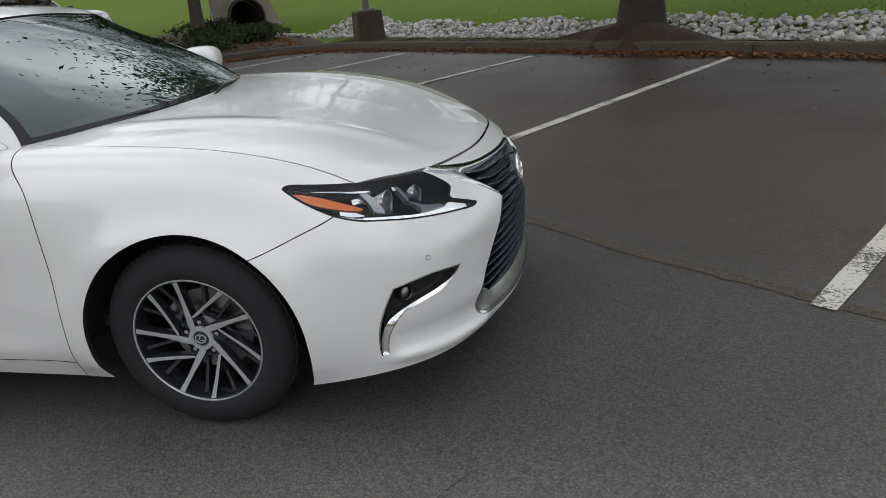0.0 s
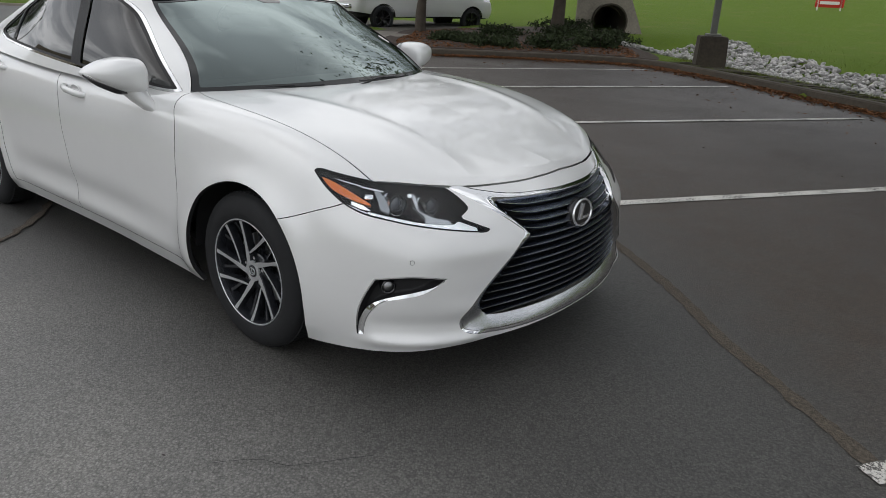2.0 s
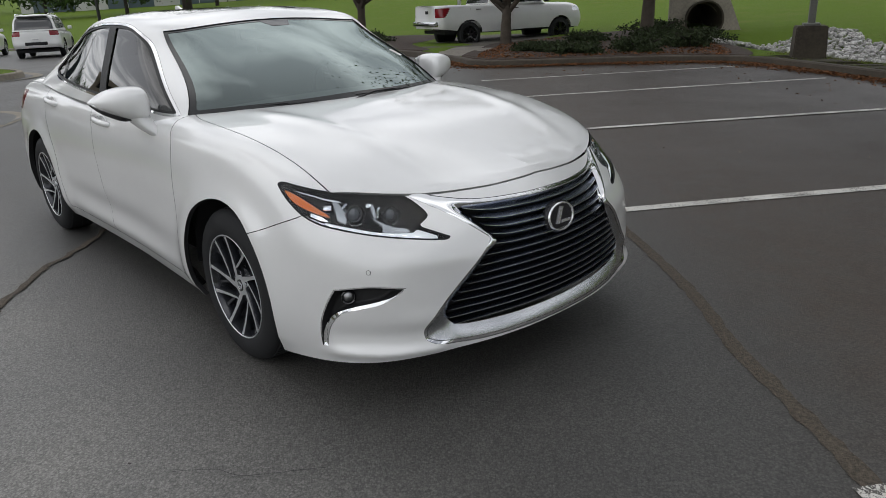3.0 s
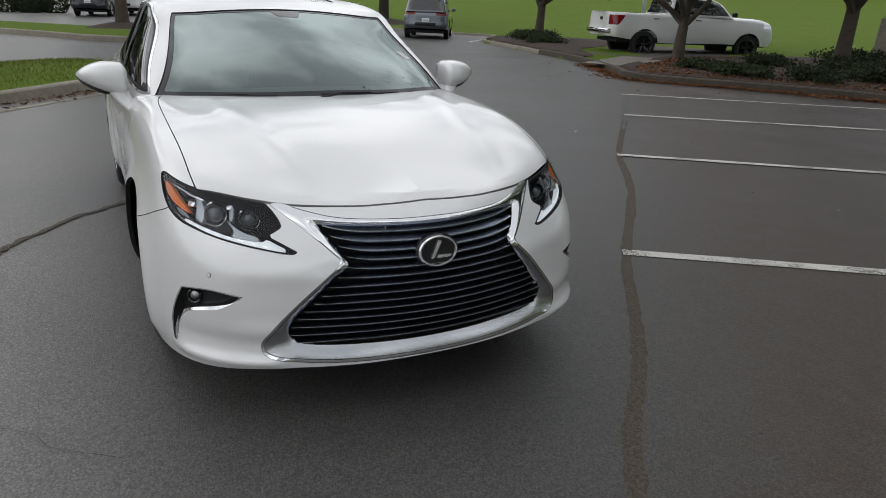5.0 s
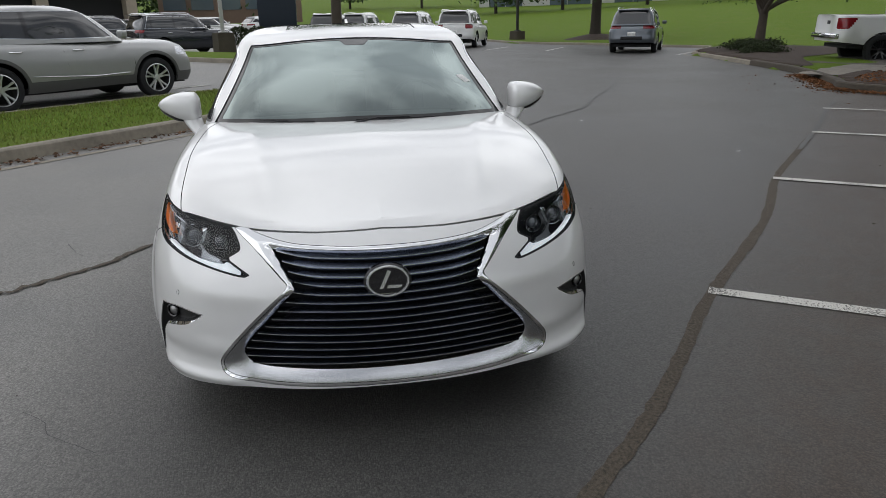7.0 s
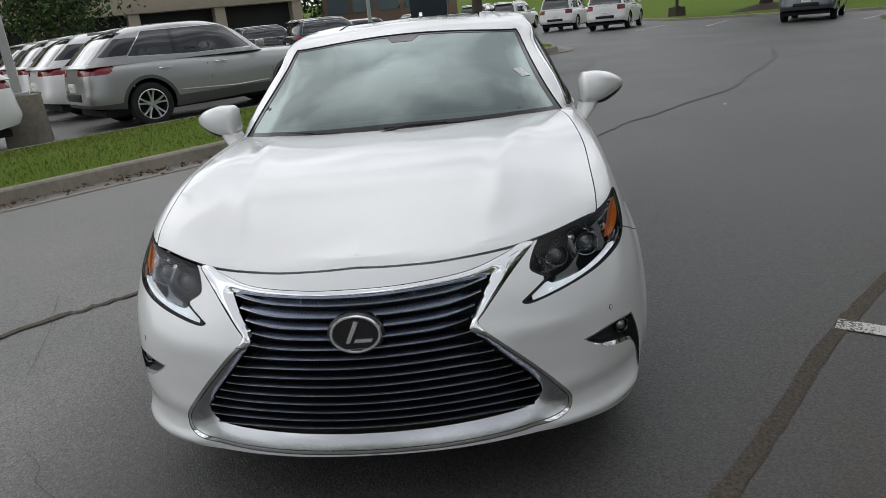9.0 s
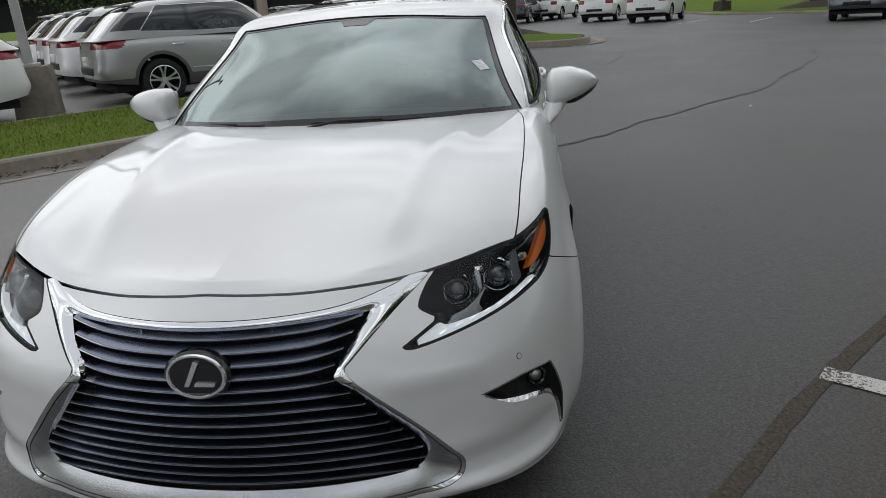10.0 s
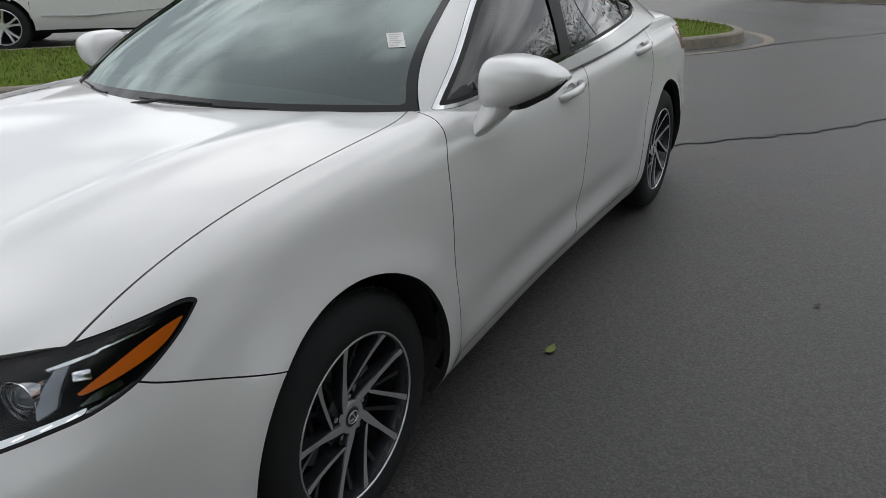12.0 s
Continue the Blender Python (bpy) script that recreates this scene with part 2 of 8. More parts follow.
def inside(q, outline):
    """Distance of the places q (n, 2) from a closed outline, above nought inside it."""
    a, b = outline, np.roll(outline, -1, 0)
    best, odd = np.full(len(q), 1e9), np.zeros(len(q), bool)
    for (ax, ay), (bx, by) in zip(a, b):
        ex, ey = bx - ax, by - ay
        t = np.clip(((q[:, 0] - ax) * ex + (q[:, 1] - ay) * ey) / max(ex * ex + ey * ey, 1e-12), 0, 1)
        best = np.minimum(best, (q[:, 0] - ax - t * ex) ** 2 + (q[:, 1] - ay - t * ey) ** 2)
        if by != ay:
            odd ^= ((ay > q[:, 1]) != (by > q[:, 1])) & (q[:, 0] < (q[:, 1] - ay) / (by - ay) * ex + ax)
    return np.where(odd, 1, -1) * np.sqrt(best)


def line_side(q, points, per=8):
    """Distance from an open smooth line, above nought on the left of its way."""
    o = rounded(points, (), per, False)
    best, side = np.full(len(q), 1e9), np.zeros(len(q))
    for (ax, ay), (bx, by) in zip(o[:-1], o[1:]):
        ex, ey = bx - ax, by - ay
        t = np.clip(((q[:, 0] - ax) * ex + (q[:, 1] - ay) * ey) / max(ex * ex + ey * ey, 1e-12), 0, 1)
        dd = (q[:, 0] - ax - t * ex) ** 2 + (q[:, 1] - ay - t * ey) ** 2
        near = dd < best
        best = np.where(near, dd, best)
        side = np.where(near, ex * (q[:, 1] - ay) - ey * (q[:, 0] - ax), side)
    return np.where(side >= 0, 1, -1) * np.sqrt(best)


def mirrored(sk):
    f = np.array([1, -1, 1.0])
    out = Skin(sk.v * f, sk.n * f, sk.p, sk.t[:, ::-1])
    out.edge = sk.edge
    return out


def both(sk):
    m = mirrored(sk)
    k = len(sk.t) if sk.edge is None else sk.edge
    o = len(sk.v)
    t = np.concatenate([sk.t[:k], m.t[:k] + o, sk.t[k:], m.t[k:] + o])
    out = Skin(*(np.concatenate(q) for q in ((sk.v, m.v), (sk.n, m.n), (sk.p, m.p))), t)
    out.edge = None if sk.edge is None else 2 * k
    return out


def sunk(sk, depth):
    return Skin(sk.v - sk.n * depth, sk.n, sk.p, sk.t)


def skirt(sk, depth, roll=0.0):
    """The folded-in edges of a panel: a strip along its open edges, turned down by depth."""
    e = np.concatenate([sk.t[:, [0, 1]], sk.t[:, [1, 2]], sk.t[:, [2, 0]]])
    key = e.min(1) * len(sk.v) + e.max(1)
    _, first, count = np.unique(key, return_index=True, return_counts=True)
    e = e[first[count == 1]]
    mid = (np.abs(sk.v[e[:, 0], 1]) < 1e-6) & (np.abs(sk.v[e[:, 1], 1]) < 1e-6)
    e = e[~mid]
    used, inv = np.unique(e, return_inverse=True)
    inv = inv.reshape(-1, 2)
    k = len(used)
    v = np.concatenate([sk.v[used], sk.v[used] - sk.n[used] * depth])
    t = np.concatenate([np.stack([inv[:, 1], inv[:, 0], inv[:, 0] + k], 1), np.stack([inv[:, 1], inv[:, 0] + k, inv[:, 1] + k], 1)])
    fn = np.cross(v[t[:, 1]] - v[t[:, 0]], v[t[:, 2]] - v[t[:, 0]])
    nn = np.zeros_like(v)
    for j in range(3):
        np.add.at(nn, t[:, j], fn)
    nn /= np.maximum(np.linalg.norm(nn, axis=1, keepdims=True), 1e-12)
    return Skin(v, nn, np.concatenate([sk.p[used]] * 2), t)


def edged(sk, depth):
    """A panel with its folded-in edges; the edges are noted, to be dark."""
    out = merged(sk, skirt(sk, depth))
    out.edge = len(sk.t)
    return out


def merged(*sks):
    at = np.cumsum([0] + [len(s.v) for s in sks])
    return Skin(*(np.concatenate([q[i] for q in [(s.v, s.n, s.p, s.t + o) for s, o in zip(sks, at)]]) for i in range(4)))

# ---- things and parts ----
def thing(name, label, category, at=None, group="", kind=""):
    ob = new(name)
    if at is not None:
        ob.matrix_basis = at
    return tagged(ob, label, category, group, kind)


def mesh_of(name, geo, material, smooth=True):
    me = bpy.data.meshes.new(name)
    if isinstance(geo, Skin):
        n, k = len(geo.v), len(geo.t)
        me.vertices.add(n)
        me.vertices.foreach_set("co", geo.v.astype(np.float32).ravel())
        me.loops.add(3 * k)
        me.loops.foreach_set("vertex_index", geo.t.astype(np.int32).ravel())
        me.polygons.add(k)
        me.polygons.foreach_set("loop_start", np.arange(0, 3 * k, 3, dtype=np.int32))
        me.polygons.foreach_set("use_smooth", np.ones(k, bool))
        me.update(calc_edges=True)
        me.normals_split_custom_set_from_vertices(geo.n.astype(np.float32))
        if geo.edge is not None:
            me.polygons.foreach_set("material_index", (np.arange(k) >= geo.edge).astype(np.int32))
    else:
        for f in geo.faces:
            f.smooth = smooth
        geo.to_mesh(me)
        geo.free()
        if smooth:
            me.set_sharp_from_angle(angle=radians(38))
    me.materials.append(material)
    if isinstance(geo, Skin) and geo.edge is not None:
        me.materials.append(LINER)
    return me


def part(name, geo, material, parent=None, label="", smooth=True):
    """One mesh under a thing or a part, in the place's metres of its parent."""
    ob = new(name, mesh_of(name, geo, material, smooth))
    ob.parent = parent
    if label:
        tagged(ob, label)
    return ob


def box(bm, x0, x1, y0, y1, z0, z1, bevel=0.0, seg=2):
    r = bmesh.ops.create_cube(bm, size=1, matrix=Matrix.Translation(((x0 + x1) / 2, (y0 + y1) / 2, (z0 + z1) / 2)) @ Matrix.Diagonal((x1 - x0, y1 - y0, z1 - z0, 1)))
    if bevel:
        e = list({e for v in r["verts"] for e in v.link_edges})
        bmesh.ops.bevel(bm, geom=e, offset=bevel, segments=seg, affect="EDGES", profile=.5)
    return bm


def boxed(*a, **k):
    return box(bmesh.new(), *a, **k)


def tube(bm, points, radii, sides=10, caps=True):
    """A round rod along points; radii is one number or one for each point."""
    p = [Vector(q) for q in points]
    r = radii if hasattr(radii, "__len__") else [radii] * len(p)
    rings, last = [], None
    for i, q in enumerate(p):
        d = (p[min(i + 1, len(p) - 1)] - p[max(i - 1, 0)]).normalized()
        side = last - d * last.dot(d) if last is not None else d.orthogonal()
        side.normalize()
        last = side
        up = d.cross(side)
        rings.append([bm.verts.new(q + (side * math.cos(2 * math.pi * k / sides) + up * math.sin(2 * math.pi * k / sides)) * r[i]) for k in range(sides)])
    for a, b in zip(rings[:-1], rings[1:]):
        for k in range(sides):
            bm.faces.new((a[k], a[(k + 1) % sides], b[(k + 1) % sides], b[k]))
    if caps:
        bm.faces.new(rings[0][::-1])
        bm.faces.new(rings[-1])
    return bm


def prism(bm, outline, place, depth, bevel=0.0):
    """A flat outline (2D) put in space by the function place(u, v, w), from w = 0 to depth."""
    lo = [bm.verts.new(place(u, v, 0)) for u, v in outline]
    hi = [bm.verts.new(place(u, v, depth)) for u, v in outline]
    n = len(lo)
    f = [bm.faces.new(lo[::-1]), bm.faces.new(hi)]
    f += [bm.faces.new((lo[i], lo[(i + 1) % n], hi[(i + 1) % n], hi[i])) for i in range(n)]
    bmesh.ops.recalc_face_normals(bm, faces=f)
    if bevel:
        bmesh.ops.bevel(bm, geom=list(f[1].edges), offset=bevel, segments=2, affect="EDGES", profile=.5)
    return bm


def turned(bm, profile, sides=48, axis="Y", closed=False):
    """A body of revolution about the y (or z) axis: profile of (radius, along)."""
    rings = []
    for k in range(sides):
        a = 2 * math.pi * k / sides
        c, s = math.cos(a), math.sin(a)
        rings.append([bm.verts.new((r * c, h, r * s) if axis == "Y" else (r * c, r * s, h)) for r, h in profile])
    n = len(profile)
    fs = []
    for k in range(sides):
        a, b = rings[k], rings[(k + 1) % sides]
        for i in range(n if closed else n - 1):
            fs.append(bm.faces.new((a[i], a[(i + 1) % n], b[(i + 1) % n], b[i])))
    bmesh.ops.recalc_face_normals(bm, faces=fs)
    return bm

# ---- the sedan's skins: long curves from the nose round to the tail, metres from the front axle ----
SILL = [(1.020, 0, .230), (.990, .32, .230), (.905, .57, .227), (.785, .748, .214), (.60, .848, .198), (.36, .885, .178), (0, .875, .185), (-.40, .865, .188), (-1.4, .855, .190),
        (-2.4, .865, .188), (-2.82, .87, .19), (-3.25, .865, .21), (-3.65, .77, .24), (-3.84, .5, .25), (-3.88, 0, .25)]
ROCKER = [(1.032, 0, .30), (.995, .33, .305), (.90, .595, .31), (.765, .765, .31), (.58, .868, .31), (.36, .905, .31), (0, .912, .32), (-.40, .905, .31), (-1.4, .898, .31),
          (-2.4, .905, .31), (-2.82, .912, .33), (-3.25, .895, .36), (-3.68, .80, .40), (-3.90, .5, .42), (-3.94, 0, .42)]
DOOR = [(1.048, 0, .53), (.998, .33, .535), (.905, .575, .54), (.765, .752, .54), (.57, .858, .55), (.36, .90, .56), (0, .912, .57), (-.40, .91, .57), (-1.4, .912, .57),
        (-2.4, .912, .57), (-2.82, .912, .58), (-3.25, .89, .60), (-3.66, .80, .62), (-3.88, .5, .63), (-3.93, 0, .63)]
WAIST = [(.985, 0, .715), (.925, .32, .70), (.82, .555, .69), (.685, .735, .70), (.52, .832, .715), (.33, .868, .73), (0, .885, .755), (-.40, .895, .785), (-1.4, .90, .80),
         (-2.4, .895, .82), (-2.82, .885, .83), (-3.25, .86, .84), (-3.62, .77, .85), (-3.84, .48, .86), (-3.89, 0, .86)]
SHOULDER = [(.915, 0, .772), (.85, .31, .772), (.725, .535, .788), (.585, .712, .811), (.43, .795, .838), (.25, .825, .871), (-.05, .838, .912), (-.45, .844, .940), (-1.4, .852, .940),
            (-2.4, .84, .965), (-2.82, .81, .98), (-3.25, .775, .985), (-3.58, .70, .985), (-3.78, .44, .99), (-3.83, 0, .99)]
CREST = [(.875, 0, .797), (.80, .29, .80), (.68, .47, .826), (.53, .637, .867), (.36, .718, .903), (.18, .747, .938), (-.12, .752, .970), (-.50, .735, .990), (-1.4, .76, .985),
         (-2.4, .73, 1.0), (-2.85, .66, 1.02), (-3.25, .60, 1.02), (-3.50, .52, 1.02), (-3.68, .34, 1.02), (-3.75, 0, 1.02)]
BONNET = [(.85, 0, .81), (.77, .16, .82), (.63, .26, .860), (.46, .35, .917), (.28, .38, .956), (.09, .39, .981), (-.18, .39, 1.000), (-.52, .38, 1.012), (-1.4, .38, 1.0),
          (-2.4, .38, 1.0), (-2.87, .33, 1.035), (-3.2, .30, 1.035), (-3.42, .26, 1.035), (-3.6, .17, 1.03), (-3.70, 0, 1.03)]
MIDDLE = [(.84, 0, .815), (.75, 0, .832), (.60, 0, .873), (.43, 0, .924), (.25, 0, .962), (.06, 0, .988), (-.20, 0, 1.008), (-.53, 0, 1.018), (-1.4, 0, 1.0),
          (-2.4, 0, 1.0), (-2.88, 0, 1.04), (-3.18, 0, 1.04), (-3.38, 0, 1.04), (-3.55, 0, 1.035), (-3.66, 0, 1.03)]
BODY_KNOTS = (0, .12, .35, .54, .645, .76, 1.08, 1.40)

GLASS_BASE = [(-0.18, 0, .975), (-0.235, 0.357, .967), (-0.38, 0.652, .955), (-0.51, 0.787, 0.945), (-0.75, 0.847, 0.955), (-1.4, 0.864, 0.975), (-2.1, 0.852, 0.99), (-2.72, 0.802, 1.01), (-3.13, 0.712, 1.03), (-3.33, 0.459, 1.035), (-3.40, 0, 1.035)]
GLASS_LOW = [(-0.36, 0, 1.090), (-0.41, 0.3542, 1.081), (-0.545, 0.636, 1.074), (-0.68, 0.761, 1.064), (-0.9, 0.816, 1.064), (-1.45, 0.831, 1.074), (-2.1, 0.811, 1.084), (-2.60, 0.751, 1.110), (-2.97, 0.655, 1.120), (-3.14, 0.4312, 1.130), (-3.20, 0, 1.135)]
GLASS_HIGH = [(-0.88, 0, 1.33), (-0.92, 0.3388, 1.315), (-1.0, 0.5903, 1.295), (-1.09, 0.681, 1.29), (-1.25, 0.711, 1.3), (-1.6, 0.721, 1.315), (-2.05, 0.706, 1.31), (-2.36, 0.651, 1.297), (-2.60, 0.5600, 1.292), (-2.72, 0.3696, 1.3), (-2.77, 0, 1.31)]
ROOF_EDGE = [(-1.14, 0, 1.41), (-1.15, 0.3264, 1.397), (-1.16, 0.5406, 1.382), (-1.21, 0.612, 1.384), (-1.34, 0.637, 1.398), (-1.65, 0.642, 1.414), (-2.0, 0.627, 1.407), (-2.2, 0.5763, 1.392), (-2.33, 0.4896, 1.384), (-2.4, 0.3162, 1.392), (-2.43, 0, 1.397)]
ROOF_IN = [(-1.27, 0, 1.434), (-1.27, 0.26, 1.424), (-1.29, 0.43, 1.416), (-1.33, 0.48, 1.417), (-1.44, 0.5, 1.427), (-1.68, 0.5, 1.442), (-1.96, 0.49, 1.436), (-2.1, 0.44, 1.424), (-2.18, 0.37, 1.419), (-2.24, 0.24, 1.422), (-2.27, 0, 1.426)]
ROOF_MID = [(-1.36, 0, 1.44), (-1.36, 0.12, 1.438), (-1.38, 0.2, 1.435), (-1.42, 0.22, 1.44), (-1.52, 0.23, 1.448), (-1.7, 0.23, 1.455), (-1.92, 0.22, 1.45), (-2.02, 0.2, 1.442), (-2.08, 0.17, 1.438), (-2.12, 0.11, 1.438), (-2.14, 0, 1.438)]
ROOF_TOP = [(-1.4, 0, 1.443), (-1.41, 0, 1.444), (-1.43, 0, 1.446), (-1.48, 0, 1.449), (-1.56, 0, 1.454), (-1.7, 0, 1.458), (-1.88, 0, 1.454), (-1.98, 0, 1.449), (-2.03, 0, 1.446), (-2.07, 0, 1.443), (-2.09, 0, 1.442)]

# ---- the white sedan ----
ARCH = .388                      # radius of the wheel openings
WHEELBASE, AXLE = 2.82, .335
LAMP = rounded([(1.10, .829), (1.06, .836), (.98, .828), (.815, .808), (.667, .792), (.575, .781), (.545, .758), (.522, .722), (.545, .704), (.575, .691), (.475, .647),
                (.51, .641), (.614, .653), (.744, .674), (.845, .694), (.921, .709), (.993, .737), (1.062, .786)], (0, 5, 9, 10), 6)
FOG = rounded([(.905, .490), (.78, .507), (.648, .493), (.735, .443), (.815, .421), (.875, .402), (.918, .352), (.952, .268), (.976, .266), (.960, .36), (.935, .43)], (0, 2, 7, 8), 6)
FRAME_OUT = rounded([(0, .745), (.154, .744), (.323, .748), (.43, .766), (.50, .786), (.533, .779), (.452, .72), (.368, .645), (.352, .615), (.423, .546), (.511, .454), (.598, .352), (.614, .302),
                     (.590, .270), (.503, .253), (.345, .242), (0, .237), (-.345, .242), (-.503, .253), (-.590, .270), (-.614, .302), (-.598, .352), (-.511, .454), (-.423, .546),
                     (-.352, .615), (-.368, .645), (-.452, .72), (-.533, .779), (-.50, .786), (-.43, .766), (-.323, .748), (-.154, .744)], (4, 5, 27, 28), 6)
FRAME_IN = rounded([(0, .722), (.158, .722), (.30, .722), (.398, .724), (.373, .688), (.346, .649), (.323, .61), (.354, .572), (.426, .492), (.508, .398), (.522, .352), (.491, .318), (.414, .304),
                    (.2, .296), (0, .294), (-.2, .296), (-.414, .304), (-.491, .318), (-.522, .352), (-.508, .398), (-.426, .492), (-.354, .572), (-.323, .61), (-.346, .649), (-.373, .688),
                    (-.398, .724), (-.30, .722), (-.158, .722)], (3, 6, 22, 25), 6)
HOOD = rounded([(.888, 0), (.875, .18), (.835, .32), (.775, .455), (.70, .575), (.635, .66), (.572, .733), (.49, .742), (.32, .748), (.12, .756), (-.10, .757), (-.32, .753), (-.44, .742), (-.55, .712), (-.55, .4), (-.55, -.3), (.85, -.3)], (6, 13, 15, 16), 6) * (1, 1.022)
BUMPER_EDGE = [(.95, .752), (1.003, .731), (1.137, .693), (1.308, .637), (1.45, .60)]
DOOR_FRONT = [(-.555, 1.05), (-.525, .95), (-.475, .86), (-.45, .70), (-.448, .5), (-.46, .285), (-.47, .2)]
DOOR_MID = [(-1.68, 1.1), (-1.66, .93), (-1.60, .79), (-1.545, .5), (-1.525, .285), (-1.52, .2)]
DOOR_BACK = [(-2.80, 1.1), (-2.66, .98), (-2.59, .85), (-2.50, .73), (-2.42, .6), (-2.38, .42), (-2.36, .285), (-2.36, .2)]
SIDE_GLASS = rounded([(-.575, .990), (-.70, 1.072), (-.98, 1.238), (-1.15, 1.332), (-1.344, 1.385), (-1.583, 1.400), (-1.85, 1.392), (-2.15, 1.350), (-2.40, 1.268), (-2.58, 1.165), (-2.625, 1.11),
                      (-2.52, 1.078), (-2.35, 1.062), (-1.5, 1.020), (-.9, .997), (-.66, .985)], (0,), 6)
FLARE = .022                     # how much wider the front wings stand than the doors


def screen_edge(v):
    """How far round the skin the windscreen reaches, at the height coordinate v."""
    return .615 + .115 * np.exp(-v / .22)


def arch_bulge(g, s, v):
    """Swells the wheel openings' lips, the shoulder crease and the tuck above the sills into the skin."""
    k = np.clip((g[..., 0] + 1.3) / 1.1, 0, 1)
    g[..., 1] *= 1 + FLARE * k * k * (3 - 2 * k)
    x, y, z = g[..., 0], g[..., 1], g[..., 2]
    low = np.clip((z - .15) / .1, 0, 1) * np.clip((.86 - z) / .22, 0, 1)
    for ax in (0, -WHEELBASE):
        r = np.hypot((x - ax) / 1.06, z - AXLE)
        g[..., 1] += .022 * np.exp(-((r - .375) / .085) ** 2) * (y > .5) * low
    side = np.clip((y - .75) / .1, 0, 1)
    mid = np.exp(-((x + 1.45) / .85) ** 4)
    g[..., 1] -= .016 * mid * side * np.exp(-((z - .40) / .07) ** 2)
    g[..., 1] += .007 * mid * side * np.exp(-((z - .30) / .04) ** 2)
    # the bumper's flank is pressed in between lamp, fog lamp and grille
    wing = np.exp(-((y - .56) / .14) ** 4) * np.exp(-((z - .47) / .085) ** 4) * (x > .5)
    g[..., 0] -= .012 * wing
    # a lip stands out below the fog lamps, with a hollow above it
    corner = np.clip((x - .42) / .15, 0, 1) * np.clip((y - .50) / .08, 0, 1) * np.clip((.88 - y) / .04, 0, 1)
    lip = .014 * np.exp(-((z - .248) / .022) ** 2) - .007 * np.exp(-((z - .318) / .035) ** 2)
    g[..., 0] += corner * lip
    g[..., 1] += corner * lip * .6
    # ridges that run back over the bonnet
    g[..., 2] += .008 * np.exp(-((y - (.40 + .16 * np.clip((.7 - x), 0, 1.2))) / .05) ** 2) * np.clip((x + .45) / .3, 0, 1) * np.clip((.80 - x) / .2, 0, 1) * (z > .8)
    return g


def at_arches(sk):
    x, z = sk.v[:, 0], sk.v[:, 2]
    k = 1 + .035 * np.clip((AXLE - z) / .16, 0, 1)
    return np.minimum(*(np.hypot((x - ax) / k, z - AXLE) - ARCH for ax in (.014, -WHEELBASE)))


def panel(sk, *fields, gap=.0019, fold=.02):
    for f in fields:
        sk = cut(sk, f(sk) - gap)
    return merged(sk, skirt(sk, fold))


def pair(name, sk, material, parent, label=""):
    a = part(name, sk, material, parent, label)
    b = part(name, mirrored(sk), material, parent, label)
    return a, b


